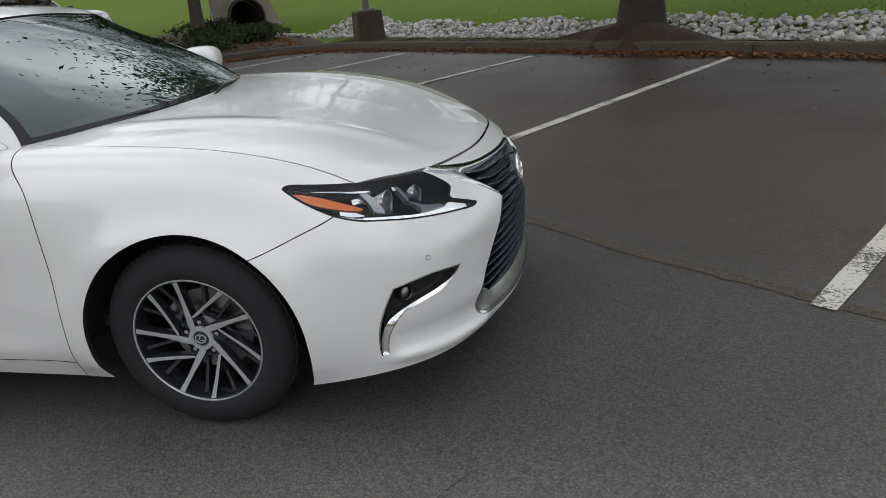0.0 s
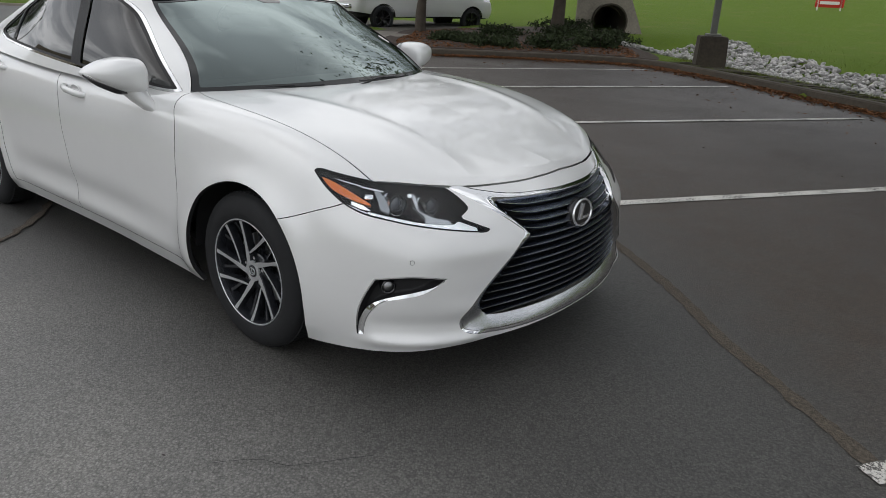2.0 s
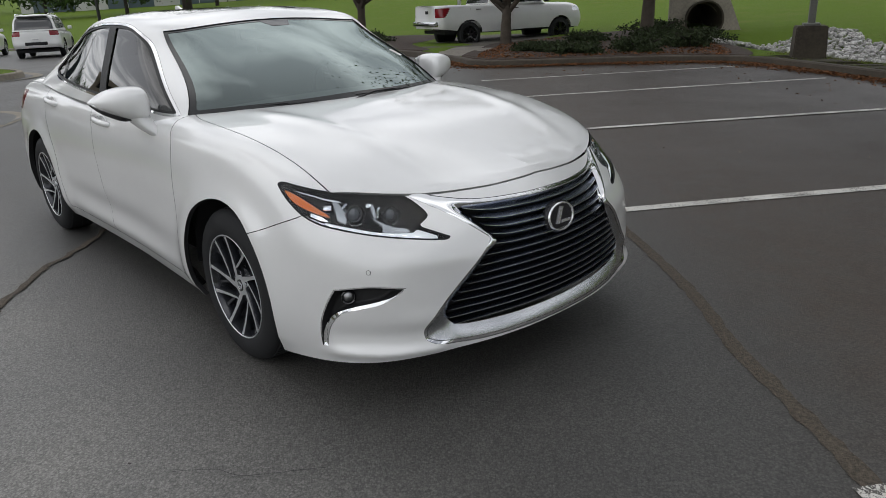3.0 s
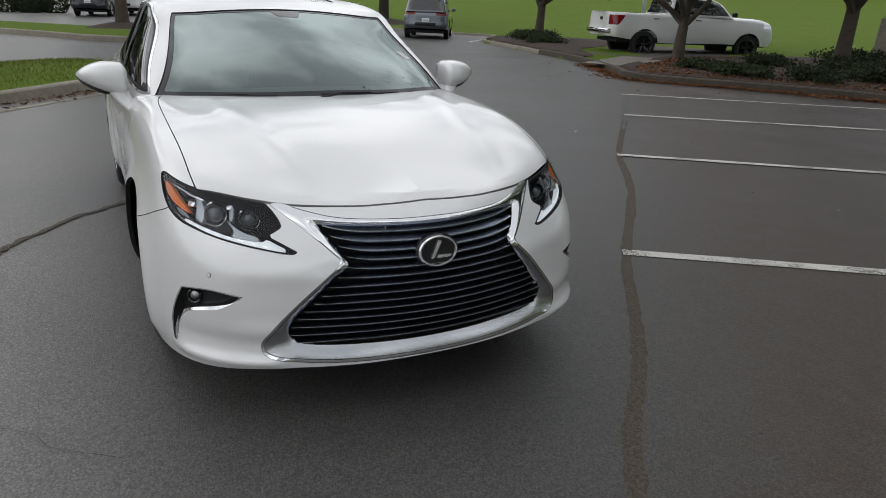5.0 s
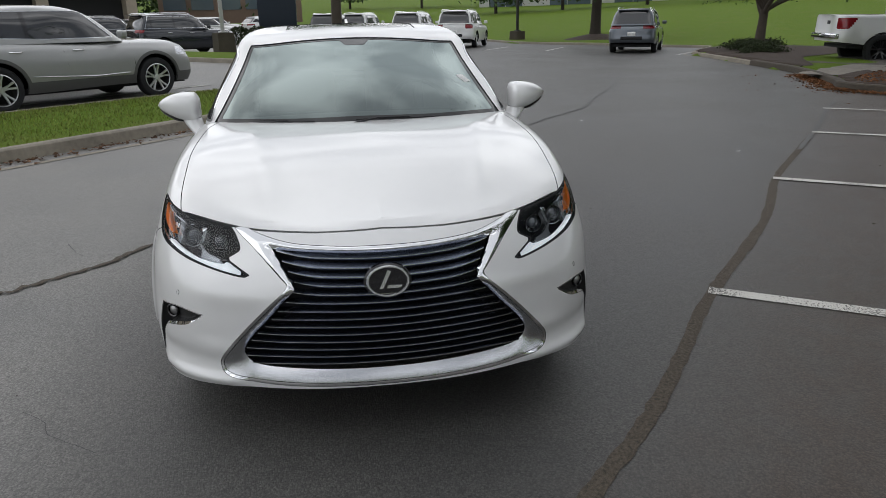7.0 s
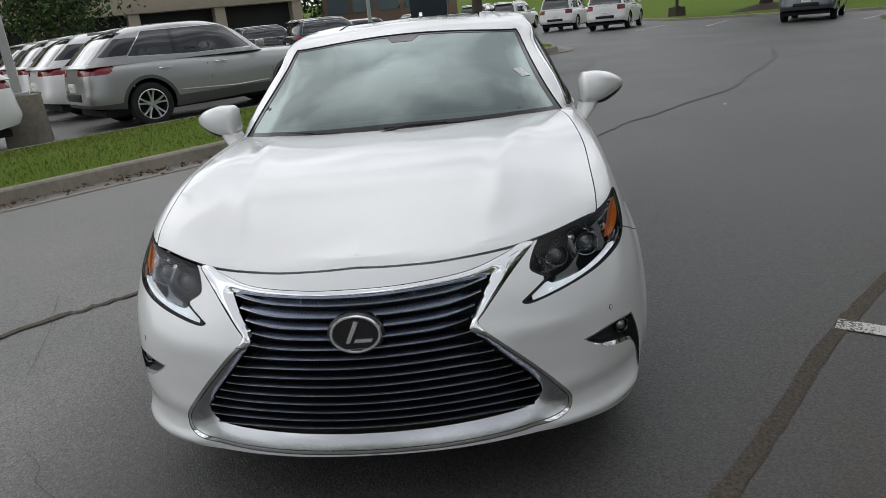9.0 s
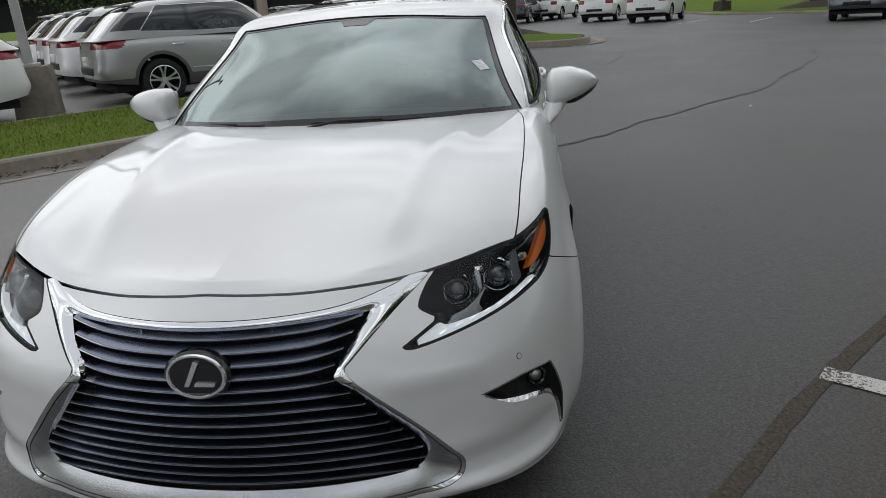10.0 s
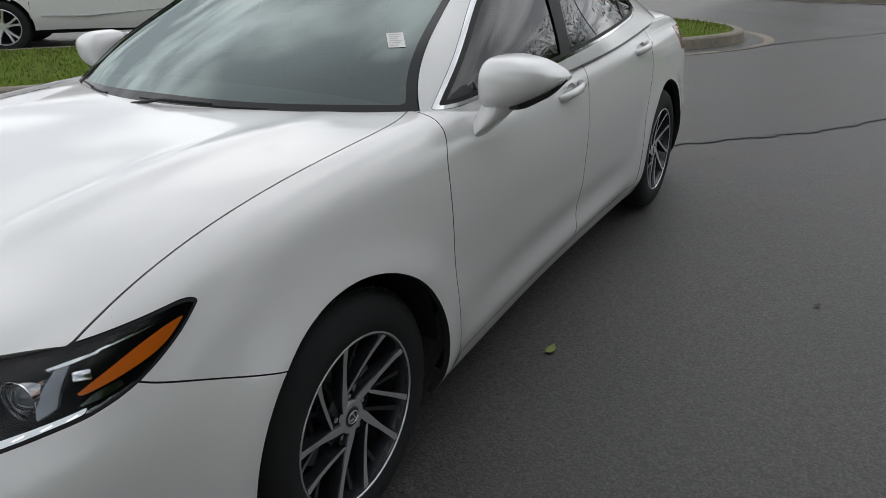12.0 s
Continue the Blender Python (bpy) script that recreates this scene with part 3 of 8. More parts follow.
def sedan():
    car = thing("sedan", "pearl white four-door sedan with a spindle-shaped dark slatted grille", "car")
    body = loft([SILL, ROCKER, DOOR, WAIST, SHOULDER, CREST, BONNET, MIDDLE], 150, 520, BODY_KNOTS, arch_bulge)
    sz = lambda sk: np.stack([sk.p[:, 0], sk.v[:, 2]], 1)
    xz = lambda sk: sk.v[:, [0, 2]]
    yz = lambda sk: sk.v[:, [1, 2]]
    xy = lambda sk: sk.v[:, [0, 1]]
    lamp = lambda sk: np.where(sk.p[:, 1] < .72, inside(sz(sk), LAMP), -1)
    fog = lambda sk: inside(sz(sk), FOG)
    frame_out = lambda sk: np.where(sk.v[:, 0] > .5, inside(yz(sk), FRAME_OUT), -1)
    hood = lambda sk: inside(xy(sk), HOOD) + np.where(sk.p[:, 1] < .55, -1, 0)
    bumper_line = lambda sk: np.where(sk.p[:, 0] < .9, 1.0, np.where(sk.p[:, 0] > 1.6, -1.0, -line_side(sz(sk), BUMPER_EDGE)))
    shown = cut(body, at_arches(body))
    front = cut(shown, 2.12 - shown.p[:, 0])
    hood_skin = panel(front, hood)
    part("bonnet", both(hood_skin), WHITE, car)
    rest = cut(front, -hood(front) - .0019 - .0034 * np.clip((front.v[:, 0] - .60) / .08, 0, 1))
    rest = cut(rest, -lamp(rest) - .0015)
    bump = cut(rest, bumper_line(rest) - .0015)
    bump = cut(bump, -fog(bump))
    bump = cut(bump, -frame_out(bump) - .001)
    part("front_bumper", both(edged(bump, .03)), WHITE, car)
    fender_all = cut(shown, 2.9 - shown.p[:, 0])
    fend = cut(fender_all, -hood(fender_all) - .0019)
    fend = cut(fend, -lamp(fend) - .0015)
    fend = cut(fend, -bumper_line(fend) - .0015)
    door_a = lambda sk: line_side(xz(sk), DOOR_FRONT)
    door_b = lambda sk: line_side(xz(sk), DOOR_MID)
    door_c = lambda sk: line_side(xz(sk), DOOR_BACK)
    sill = lambda sk: sk.v[:, 2] - .262
    belt = lambda sk: np.where(sk.p[:, 1] > .80, -1.0, 1.0)
    f = cut(fend, door_a(fend) - .0019)
    f = cut(f, .575 + f.v[:, 0] + np.where(f.v[:, 2] < .99, .5, 0))
    pair("fender", edged(f, .02), WHITE, car)
    mid = cut(shown, shown.p[:, 0] - 1.6)
    d1 = cut(mid, -door_a(mid) - .0019)
    d1 = cut(d1, door_b(d1) - .0019)
    d1 = cut(d1, sill(d1) - .0019)
    d1 = cut(d1, belt(d1))
    doors_f = pair("front_door", edged(d1, .02), WHITE, car)
    d2 = cut(mid, -door_b(mid) - .0019)
    d2 = cut(d2, door_c(d2) - .0019)
    d2 = cut(d2, sill(d2) - .0019)
    d2 = cut(d2, belt(d2))
    doors_r = pair("rear_door", edged(d2, .02), WHITE, car)
    r = cut(mid, -door_a(mid) - .0019)
    r = cut(r, -sill(r) - .0019)
    r = cut(r, r.v[:, 0] + 2.5)
    pair("sill_panel", edged(r, .05), WHITE, car)
    tail = cut(shown, shown.p[:, 0] - 3.2)
    tail = cut(tail, -door_c(tail) - .0019)
    rear_lamp = lambda sk: np.where(sk.v[:, 0] < -3.05, np.minimum(.955 - sk.v[:, 2], sk.v[:, 2] - .82) * 1.0, -1)
    lampskin = cut(tail, rear_lamp(tail))
    lampskin = cut(lampskin, -3.28 - lampskin.v[:, 0] + (lampskin.v[:, 2] - .89) * .6)
    part("rear_lamp", merged(sunk(lampskin, .004)), RED_LENS, car, "dark red rear lamp cluster")
    part("rear_lamp", mirrored(sunk(lampskin, .004)), RED_LENS, car, "dark red rear lamp cluster")
    quarter = cut(tail, np.maximum(-rear_lamp(tail), tail.v[:, 0] + 3.28 - (tail.v[:, 2] - .89) * .6))
    trunk = lambda sk: np.minimum(np.minimum(.735 - np.abs(sk.v[:, 1]), -2.98 - sk.v[:, 0]), sk.v[:, 2] - .70)
    part("boot_lid", both(panel(quarter, lambda sk: np.where(sk.v[:, 2] > .98, trunk(sk), np.minimum(trunk(sk), -3.6 - sk.v[:, 0])))), WHITE, car)
    q = cut(quarter, -np.where(quarter.v[:, 2] > .98, trunk(quarter), np.minimum(trunk(quarter), -3.6 - quarter.v[:, 0])) - .0019)
    q = cut(q, np.where(q.p[:, 1] > .9, -2.8 - q.v[:, 0], 1))
    part("rear_body", both(edged(q, .03)), WHITE, car)
    # ---- dark inner body, so that gaps and openings are backed ----
    back = cut(sunk(shown, .03), at_arches(sunk(shown, .03)) - .02)
    back = cut(back, -frame_out(back) - .02)
    back = cut(back, -fog(back) - .012)
    back = cut(back, -lamp(back) - .01)
    back = cut(back, np.where(back.p[:, 1] > .85, np.maximum(back.v[:, 0] + .30, -2.9 - back.v[:, 0]), 1))
    part("inner_body", both(back), LINER, car, "black inner body behind the panel gaps")
    for ax in (0, -WHEELBASE):
        for side in (1, -1):
            bm = bmesh.new()
            prof = [(.425, .92 * side), (.425, .60 * side), (.02, .58 * side)]
            turned(bm, prof, 40)
            bmesh.ops.delete(bm, geom=[v for v in bm.verts if v.co.z < .0 and abs(v.co.y) > .7], context="VERTS")
            bmesh.ops.translate(bm, verts=bm.verts, vec=(ax, 0, AXLE))
            for vv in bm.verts:
                vv.co.y = math.copysign(min(abs(vv.co.y), .875), vv.co.y)
            part("wheel_liner", bm, LINER, car, "black wheel-arch liner")
    part("underbody", boxed(-3.7, .60, -.66, .66, .21, .27, bevel=.02), LINER, car, "black underbody")
    return car, body, shown, dict(sz=sz, xz=xz, yz=yz, lamp=lamp, fog=fog, frame_out=frame_out, doors_f=doors_f, doors_r=doors_r)


def greenhouse(car):
    top = loft([GLASS_BASE, GLASS_LOW, GLASS_HIGH, ROOF_EDGE, ROOF_IN, ROOF_MID, ROOF_TOP], 110, 320)
    xz = lambda sk: sk.v[:, [0, 2]]
    screen = lambda sk: np.minimum(np.minimum(screen_edge(sk.p[:, 1]) - sk.p[:, 0], EDGE_V - sk.p[:, 1]), 1)
    side = lambda sk: np.where((sk.p[:, 0] > .64) & (sk.p[:, 0] < 2.62), inside(xz(sk), SIDE_GLASS), -1)
    last = top.p[:, 0].max()
    rear = lambda sk: np.minimum(sk.p[:, 0] - (last - .52), EDGE_V - sk.p[:, 1])
    roof_glass = lambda sk: np.minimum(np.minimum(-1.36 - sk.v[:, 0], sk.v[:, 0] + 1.80), .40 - sk.v[:, 1]) + np.where(sk.v[:, 2] < 1.38, -2, 0)
    shell = cut(top, -screen(top))
    shell = cut(shell, -side(shell))
    shell = cut(shell, -rear(shell))
    shell = cut(shell, -roof_glass(shell) - .001)
    shell = cut(shell, np.where(shell.p[:, 0] < .9, shell.p[:, 1] - .01, 1))
    part("roof", both(edged(shell, .02)), WHITE, car, "white roof with slim pillars")
    ws = cut(top, screen(top) - .002)
    glass = part("windscreen", both(sunk(ws, .006)), PANE, car, "raked windscreen mirroring a cloudy sky")
    glass.visible_shadow = False
    ring = cut(ws, .024 - np.minimum(screen(ws), np.where(ws.p[:, 1] < .2, (ws.p[:, 1] - .055) * .6, 1)))
    part("black_border", both(sunk(ring, .0045)), PRINT, glass, "black printed border")
    box_field = np.minimum.reduce([.060 + .03 * (ws.p[:, 1] - .68) / .06 - np.abs(ws.v[:, 1]), ws.p[:, 1] - .668, .745 - ws.p[:, 1], .35 - ws.p[:, 0]])
    part("sensor_window", both(sunk(cut(ws, box_field), .0048)), PRINT, glass, "dark patch over the sensor box")
    sg = cut(top, side(top) - .001)
    trim_ring = cut(sg, .011 - side(sg))
    pair("window_trim", edged(trim_ring, .02), CHROME, car, "chrome window surround")
    inner = cut(sg, side(sg) - .011)
    seal = cut(inner, .012 - side(inner) + .011)
    pair("window_seal", sunk(seal, .004), BLACK, car, "black rubber seal")
    pillar = lambda sk: .05 - np.abs(sk.v[:, 0] + 1.46 + .32 * (sk.v[:, 2] - 1.02) * .9)
    pane = cut(inner, side(inner) - .023)
    post = cut(pane, pillar(pane))
    pair("door_pillar", merged(sunk(post, .002)), BLACK, car, "gloss black door pillar")
    rearbar = lambda sk: .014 - np.abs(sk.v[:, 0] + 2.36 + .22 * (sk.v[:, 2] - 1.08))
    clear_pane = cut(pane, -pillar(pane))
    bar = cut(clear_pane, rearbar(clear_pane))
    pair("quarter_bar", sunk(bar, .002), BLACK, car, "gloss black quarter-light bar")
    clear_pane = cut(clear_pane, -rearbar(clear_pane))
    for field, name in ((lambda sk: sk.v[:, 0] + 1.46 + .3 * (sk.v[:, 2] - 1.02), "front_window"), (lambda sk: -(sk.v[:, 0] + 1.46 + .3 * (sk.v[:, 2] - 1.02)), "rear_window")):
        w = sunk(cut(clear_pane, field(clear_pane)), .008)
        for o in pair(name, w, SIDE_GLASS_CLEAR if name == "front_window" else PRIVACY, car, "tinted side glass"):
            o.visible_shadow = False
    rg = cut(top, rear(top) - .002)
    part("back_window", both(sunk(rg, .006)), PRIVACY, car, "dark rear window")
    sr = cut(top, roof_glass(top) - .004)
    part("sunroof", both(merged(sunk(sr, .004))), GLOSS_BLACK, car, "dark glass sunroof panel")
    return top


EDGE_V = .755

# ---- the sedan's fittings ----
def spot(sk, s, z):
    """The skin's place and normal at its long coordinate s and the height z."""
    d = (sk.p[:, 0] - s) ** 2 + (sk.v[:, 2] - z) ** 2 + np.where(sk.p[:, 1] > .75, 9, 0)
    i = np.argsort(d)[:4]
    w = 1 / (d[i] + 1e-7)
    w /= w.sum()
    n = (sk.n[i] * w[:, None]).sum(0)
    return (sk.v[i] * w[:, None]).sum(0), n / np.linalg.norm(n)


def facing(place, normal, spin=0.0):
    q = Vector(normal).to_track_quat("Z", "Y").to_matrix().to_4x4()
    return Matrix.Translation(place) @ q @ Matrix.Rotation(spin, 4, "Z")


def moved(bm, m):
    bmesh.ops.transform(bm, matrix=m, verts=bm.verts)
    return bm


def flip_y(bm):
    for v in bm.verts:
        v.co.y = -v.co.y
    bmesh.ops.reverse_faces(bm, faces=bm.faces)
    return bm


def disc(profile, m, sides=28):
    """A turned knob or lens that stands along the z axis of the pose m."""
    return moved(turned(bmesh.new(), profile, sides, "Z"), m)


def fresh(sk):
    """The same skin with normals taken anew from its faces."""
    n = np.zeros_like(sk.v)
    fn = np.cross(sk.v[sk.t[:, 1]] - sk.v[sk.t[:, 0]], sk.v[sk.t[:, 2]] - sk.v[sk.t[:, 0]])
    for j in range(3):
        np.add.at(n, sk.t[:, j], fn)
    n /= np.maximum(np.linalg.norm(n, axis=1, keepdims=True), 1e-12)
    return Skin(sk.v, n, sk.p, sk.t)


def lamps(car, body, maps):
    sz = maps["sz"]
    lamp = cut(body, np.where(body.p[:, 1] < .72, inside(sz(body), LAMP), -1))
    d = inside(sz(lamp), LAMP)
    smooth = loft([SILL, ROCKER, DOOR, WAIST, SHOULDER, CREST, BONNET, MIDDLE], 90, 300, BODY_KNOTS, arch_bulge)
    smooth = cut(smooth, np.where(smooth.p[:, 1] < .72, inside(sz(smooth), LAMP), -1))
    drl = rounded([(.60, .676), (.572, .682), (.492, .6505), (.52, .6475), (.614, .6585), (.744, .6795), (.90, .7105), (.90, .719), (.79, .701), (.70, .684)], (2, 6, 7), 4)
    tick = rounded([(.724, .743), (.690, .718), (.652, .699), (.612, .691), (.602, .678), (.70, .6855), (.688, .702), (.706, .724)], (0, 3, 4, 5), 4)
    amber = rounded([(1.074, .813), (1.03, .806), (.97, .788), (.90, .757), (.868, .739), (.90, .741), (.97, .757), (1.035, .779)], (0, 4), 4)
    strip = rounded([(1.055, .819), (.95, .808), (.85, .793), (.79, .782), (.79, .777), (.85, .787), (.95, .803), (1.045, .815)], (0, 3, 4, 7), 4)
    flash = rounded([(.955, .748), (.905, .737), (.88, .722), (.925, .726), (.965, .738)], (0, 1, 2, 3, 4), 3)
    plate = rounded([(.838, .790), (.812, .785), (.800, .745), (.815, .715), (.845, .728), (.836, .755)], (0, 1, 3, 4), 3)
    fin = rounded([(.695, .775), (.682, .772), (.690, .735), (.702, .726), (.700, .75)], (0, 1, 2, 3), 3)
    under = rounded([(1.03, .760), (.985, .738), (.90, .714), (.90, .708), (.985, .731), (1.04, .756)], (0, 2, 3, 5), 4)
    for side in (1, -1):
        f = (lambda q: q) if side > 0 else mirrored
        g = (lambda b: b) if side > 0 else flip_y
        deep = Skin(smooth.v - smooth.n * np.clip(inside(sz(smooth), LAMP) * 2.2, 0, .066)[:, None], smooth.n, smooth.p, smooth.t)
        unit = part("headlamp", f(deep), LAMP_BLACK, car, "swept-back headlamp with two projectors and an amber reflector")
        border = cut(lamp, .0050 - d)
        part("lamp_border", f(sunk(border, .001)), LINER, unit, "black border strip")
        cover = part("lamp_cover", f(sunk(cut(smooth, inside(sz(smooth), LAMP) - .004), .002)), LENS, unit, "clear lamp cover")
        cover.visible_shadow = False
        for outline, material, name, label, depth in ((amber, AMBER, "side_reflector", "amber side reflector", .012), (strip, CHROME, "reflector_strip", "bright reflector strip", .01), (flash, CHROME, "turn_lamp", "bright faceted turn lamp", .020), (tick, PLASTIC_CLEAR, "daytime_hook", "pale clear hook above the daytime lamp", .013), (plate, PLASTIC_CLEAR, "inner_bezel", "pale translucent inner bezel", .016), (fin, PLASTIC_CLEAR, "inner_bezel", "pale translucent inner bezel", .018), (under, SATIN, "lower_strip", "thin silver lower strip", .008)):
            k = cut(lamp, inside(sz(lamp), outline))
            k = merged(sunk(k, depth), skirt(sunk(k, depth), .02))
            part(name, f(k), material, unit, label)
        k = cut(lamp, inside(sz(lamp), drl))
        part("daytime_lamp", f(merged(sunk(k, .014), skirt(sunk(k, .014), .02))), LED_BODY, unit, "lit pale daytime-lamp strip")
        for s0, z0 in [(.585 + .042 * i, .6635 + .0065 * i) for i in range(8)]:
            p, n = spot(body, s0, z0)
            part("lamp_cell", g(moved(boxed(-.0110, .0110, -.0024, .0024, -.006, .0024, bevel=.0018, seg=1), facing(p - n * .0158, n, .35))), LED, unit, "lit white lamp cell")
        for s0, z0, r in ((.762, .750, .039), (.634, .743, .036)):
            p, n = spot(body, s0, z0)
            look_way = np.array((.975, .20, .04))
            m = facing(p - n * .034 - np.array((.006, 0, 0)), look_way)
            housing = part("projector_ring", g(disc([(r * .95, .008), (r * .965, .014), (r * .995, .014), (r * 1.0, .006), (r * 1.0, -.020), (r * .90, -.022), (r * .90, -.034), (r * 1.02, -.036), (r * 1.02, -.06)], m, 36)), CHROME, unit, "chrome projector ring")
            part("projector_lens", g(disc([(0, .018), (r * .25, .0168), (r * .5, .012), (r * .70, .004), (r * .72, -.006), (r * .92, -.012)], m, 32)), PROJECTOR, housing, "dark glass projector lens")
            part("projector_shroud", g(disc([(r * .70, .006), (r * .73, .009), (r * .76, .004), (r * .80, -.01)], m, 32)), SATIN, housing)
        for s0, z0, a in ((.868, .768, .016), (.70, .772, .012)):
            p, n = spot(body, s0, z0)
            part("chrome_block", g(moved(boxed(-a, a, -.010, .010, -.02, .004, bevel=.004), facing(p - n * .022, n))), CHROME, unit, "faceted chrome block")


def grille(car, body, maps):
    yz = maps["yz"]
    nose = cut(body, np.where((body.v[:, 0] > .5) & (body.p[:, 1] < .80), inside(yz(body), FRAME_OUT), -1))

    def sink(sk, depth):
        return Skin(sk.v - np.stack([depth, 0 * depth, 0 * depth], 1), sk.n, sk.p, sk.t)

    def renormal(sk):
        n = np.zeros_like(sk.v)
        fn = np.cross(sk.v[sk.t[:, 1]] - sk.v[sk.t[:, 0]], sk.v[sk.t[:, 2]] - sk.v[sk.t[:, 0]])
        for j in range(3):
            np.add.at(n, sk.t[:, j], fn)
        n[np.abs(sk.v[:, 1]) < 1e-5, 1] = 0
        n /= np.maximum(np.linalg.norm(n, axis=1, keepdims=True), 1e-12)
        return Skin(sk.v, n, sk.p, sk.t)

    unit = part("grille", both(sink(cut(nose, inside(yz(nose), FRAME_IN) + .01), np.full(len(cut(nose, inside(yz(nose), FRAME_IN) + .01).v), .085))), LINER, car, "spindle-shaped grille of dark slats in a bright frame")
    ring = cut(nose, -inside(yz(nose), FRAME_IN))
    d_out, d_in = inside(yz(ring), FRAME_OUT), -inside(yz(ring), FRAME_IN)
    t = np.clip(d_out / np.maximum(d_out + d_in, 1e-4), 0, 1)
    w = np.clip((ring.v[:, 2] - .565) / .06, 0, 1)
    w = w * w * (3 - 2 * w)
    depth = (1 - w) * (.002 + .030 * t ** 1.4) + w * (.003 + .018 * np.clip((t - .5) / .5, 0, 1) ** 1.2 - .005 * np.sin(np.pi * np.clip(t / .6, 0, 1)))
    depth = depth * (1 - .75 * np.exp(-((ring.v[:, 2] - .607) / .035) ** 2))
    ring = renormal(sink(ring, depth))
    up = cut(ring, ring.v[:, 2] - .594)
    low = cut(ring, .592 - ring.v[:, 2])
    part("frame_upper", both(merged(up, skirt(up, .03))), CHROME, unit, "polished chrome upper frame")
    edge = cut(low, .010 - inside(yz(low), FRAME_OUT))
    band = cut(low, inside(yz(low), FRAME_OUT) - .0125)
    part("frame_lower", both(merged(band, skirt(band, .06))), SATIN, unit, "satin silver lower frame")
    part("frame_edge", both(merged(edge, skirt(edge, .03))), CHROME, unit, "thin chrome edge line")
    field = np.stack([nose.v[:, 1], nose.v[:, 2]], 1)

    def nose_x(y, z):
        dd = ((field - (abs(y), z)) ** 2).sum(1)
        i = np.argpartition(dd, 4)[:4]
        w = 1 / (dd[i] + 1e-6)
        return float((nose.v[i, 0] * w).sum() / w.sum())

    def half_width(z):
        ys = np.linspace(0, .6, 121)
        ok = inside(np.stack([ys, np.full_like(ys, z)], 1), FRAME_IN) > 0
        return float(ys[ok].max()) if ok.any() else 0.0

    # each slat is a thin blade that follows the nose
    for k in range(14):
        z = .706 - k * .0292
        w = half_width(z)
        if w < .1:
            continue
        tall = .0105 if z > .60 else .0088
        lift = np.clip((z - .50) / .16, 0, 1)
        lift = -.006 + .024 * lift * lift * (3 - 2 * lift)
        prof = [(-.010, -.0100), (-.006, -.0105), (.003, -.0040), (.0035, -.0025), (.001, -.0008), (-.003, .0008), (-.027, tall), (-.032, tall - .003)]
        bm, rings = bmesh.new(), []
        for y in np.linspace(-w + .002, w - .002, 25):
            rise = lift * max(0.0, (abs(y) / w - .62) / .38) ** 2
            x = nose_x(y, z) - .026
            thick = 1 - .55 * max(0.0, (abs(y) / w - .8) / .2)
            rings.append([bm.verts.new((x + a, y, z + b * thick + rise)) for a, b in prof])
        n = len(prof)
        for a, b in zip(rings[:-1], rings[1:]):
            for i in range(n):
                bm.faces.new((a[i], b[i], b[(i + 1) % n], a[(i + 1) % n]))
        bm.faces.new(rings[0])
        bm.faces.new(rings[-1][::-1])
        bmesh.ops.recalc_face_normals(bm, faces=bm.faces)
        slat = part("slat", bm, SLAT_PAINT, unit)
        # a bright tube is added along each slat to draw its sky highlight
        line = []
        for y in np.linspace(-w + .004, w - .004, 25):
            rise = lift * max(0.0, (abs(y) / w - .62) / .38) ** 2
            line.append((nose_x(y, z) - .0235, y, z - .0022 * (1 - .55 * max(0.0, (abs(y) / w - .8) / .2)) + rise))
        part("slat_glint", tube(bmesh.new(), line, .0013, 5), BRIGHT, slat, "thin bright tube in place of the slat's sky highlight")
    # oval emblem
    m = Matrix.Translation((nose_x(0, .630) - .024, 0, .630)) @ Matrix.Rotation(radians(90 - 7), 4, "Y") @ Matrix.Rotation(radians(90), 4, "Z")
    oval = m @ Matrix.Diagonal((1, .74, 1, 1))
    badge = part("emblem", disc([(0, .006), (.070, .006), (.074, .001), (.084, -.003), (.086, -.02)], oval, 40), GLOSS_BLACK, unit, "oval black and chrome emblem")
    part("emblem_ring", disc([(.066, .006), (.068, .011), (.073, .011), (.076, .005), (.074, .002)], oval, 48), EMBLEM, badge)
    place = lambda u, v, w: m @ Vector((u, v, .006 + w))
    part("emblem_stroke", prism(bmesh.new(), [(-.030, -.024), (-.018, -.024), (.012, .036), (.000, .040)], place, .006), EMBLEM, badge)
    part("emblem_stroke", prism(bmesh.new(), [(-.006, -.024), (.044, -.024), (.049, -.015), (-.001, -.014)], place, .006), EMBLEM, badge)


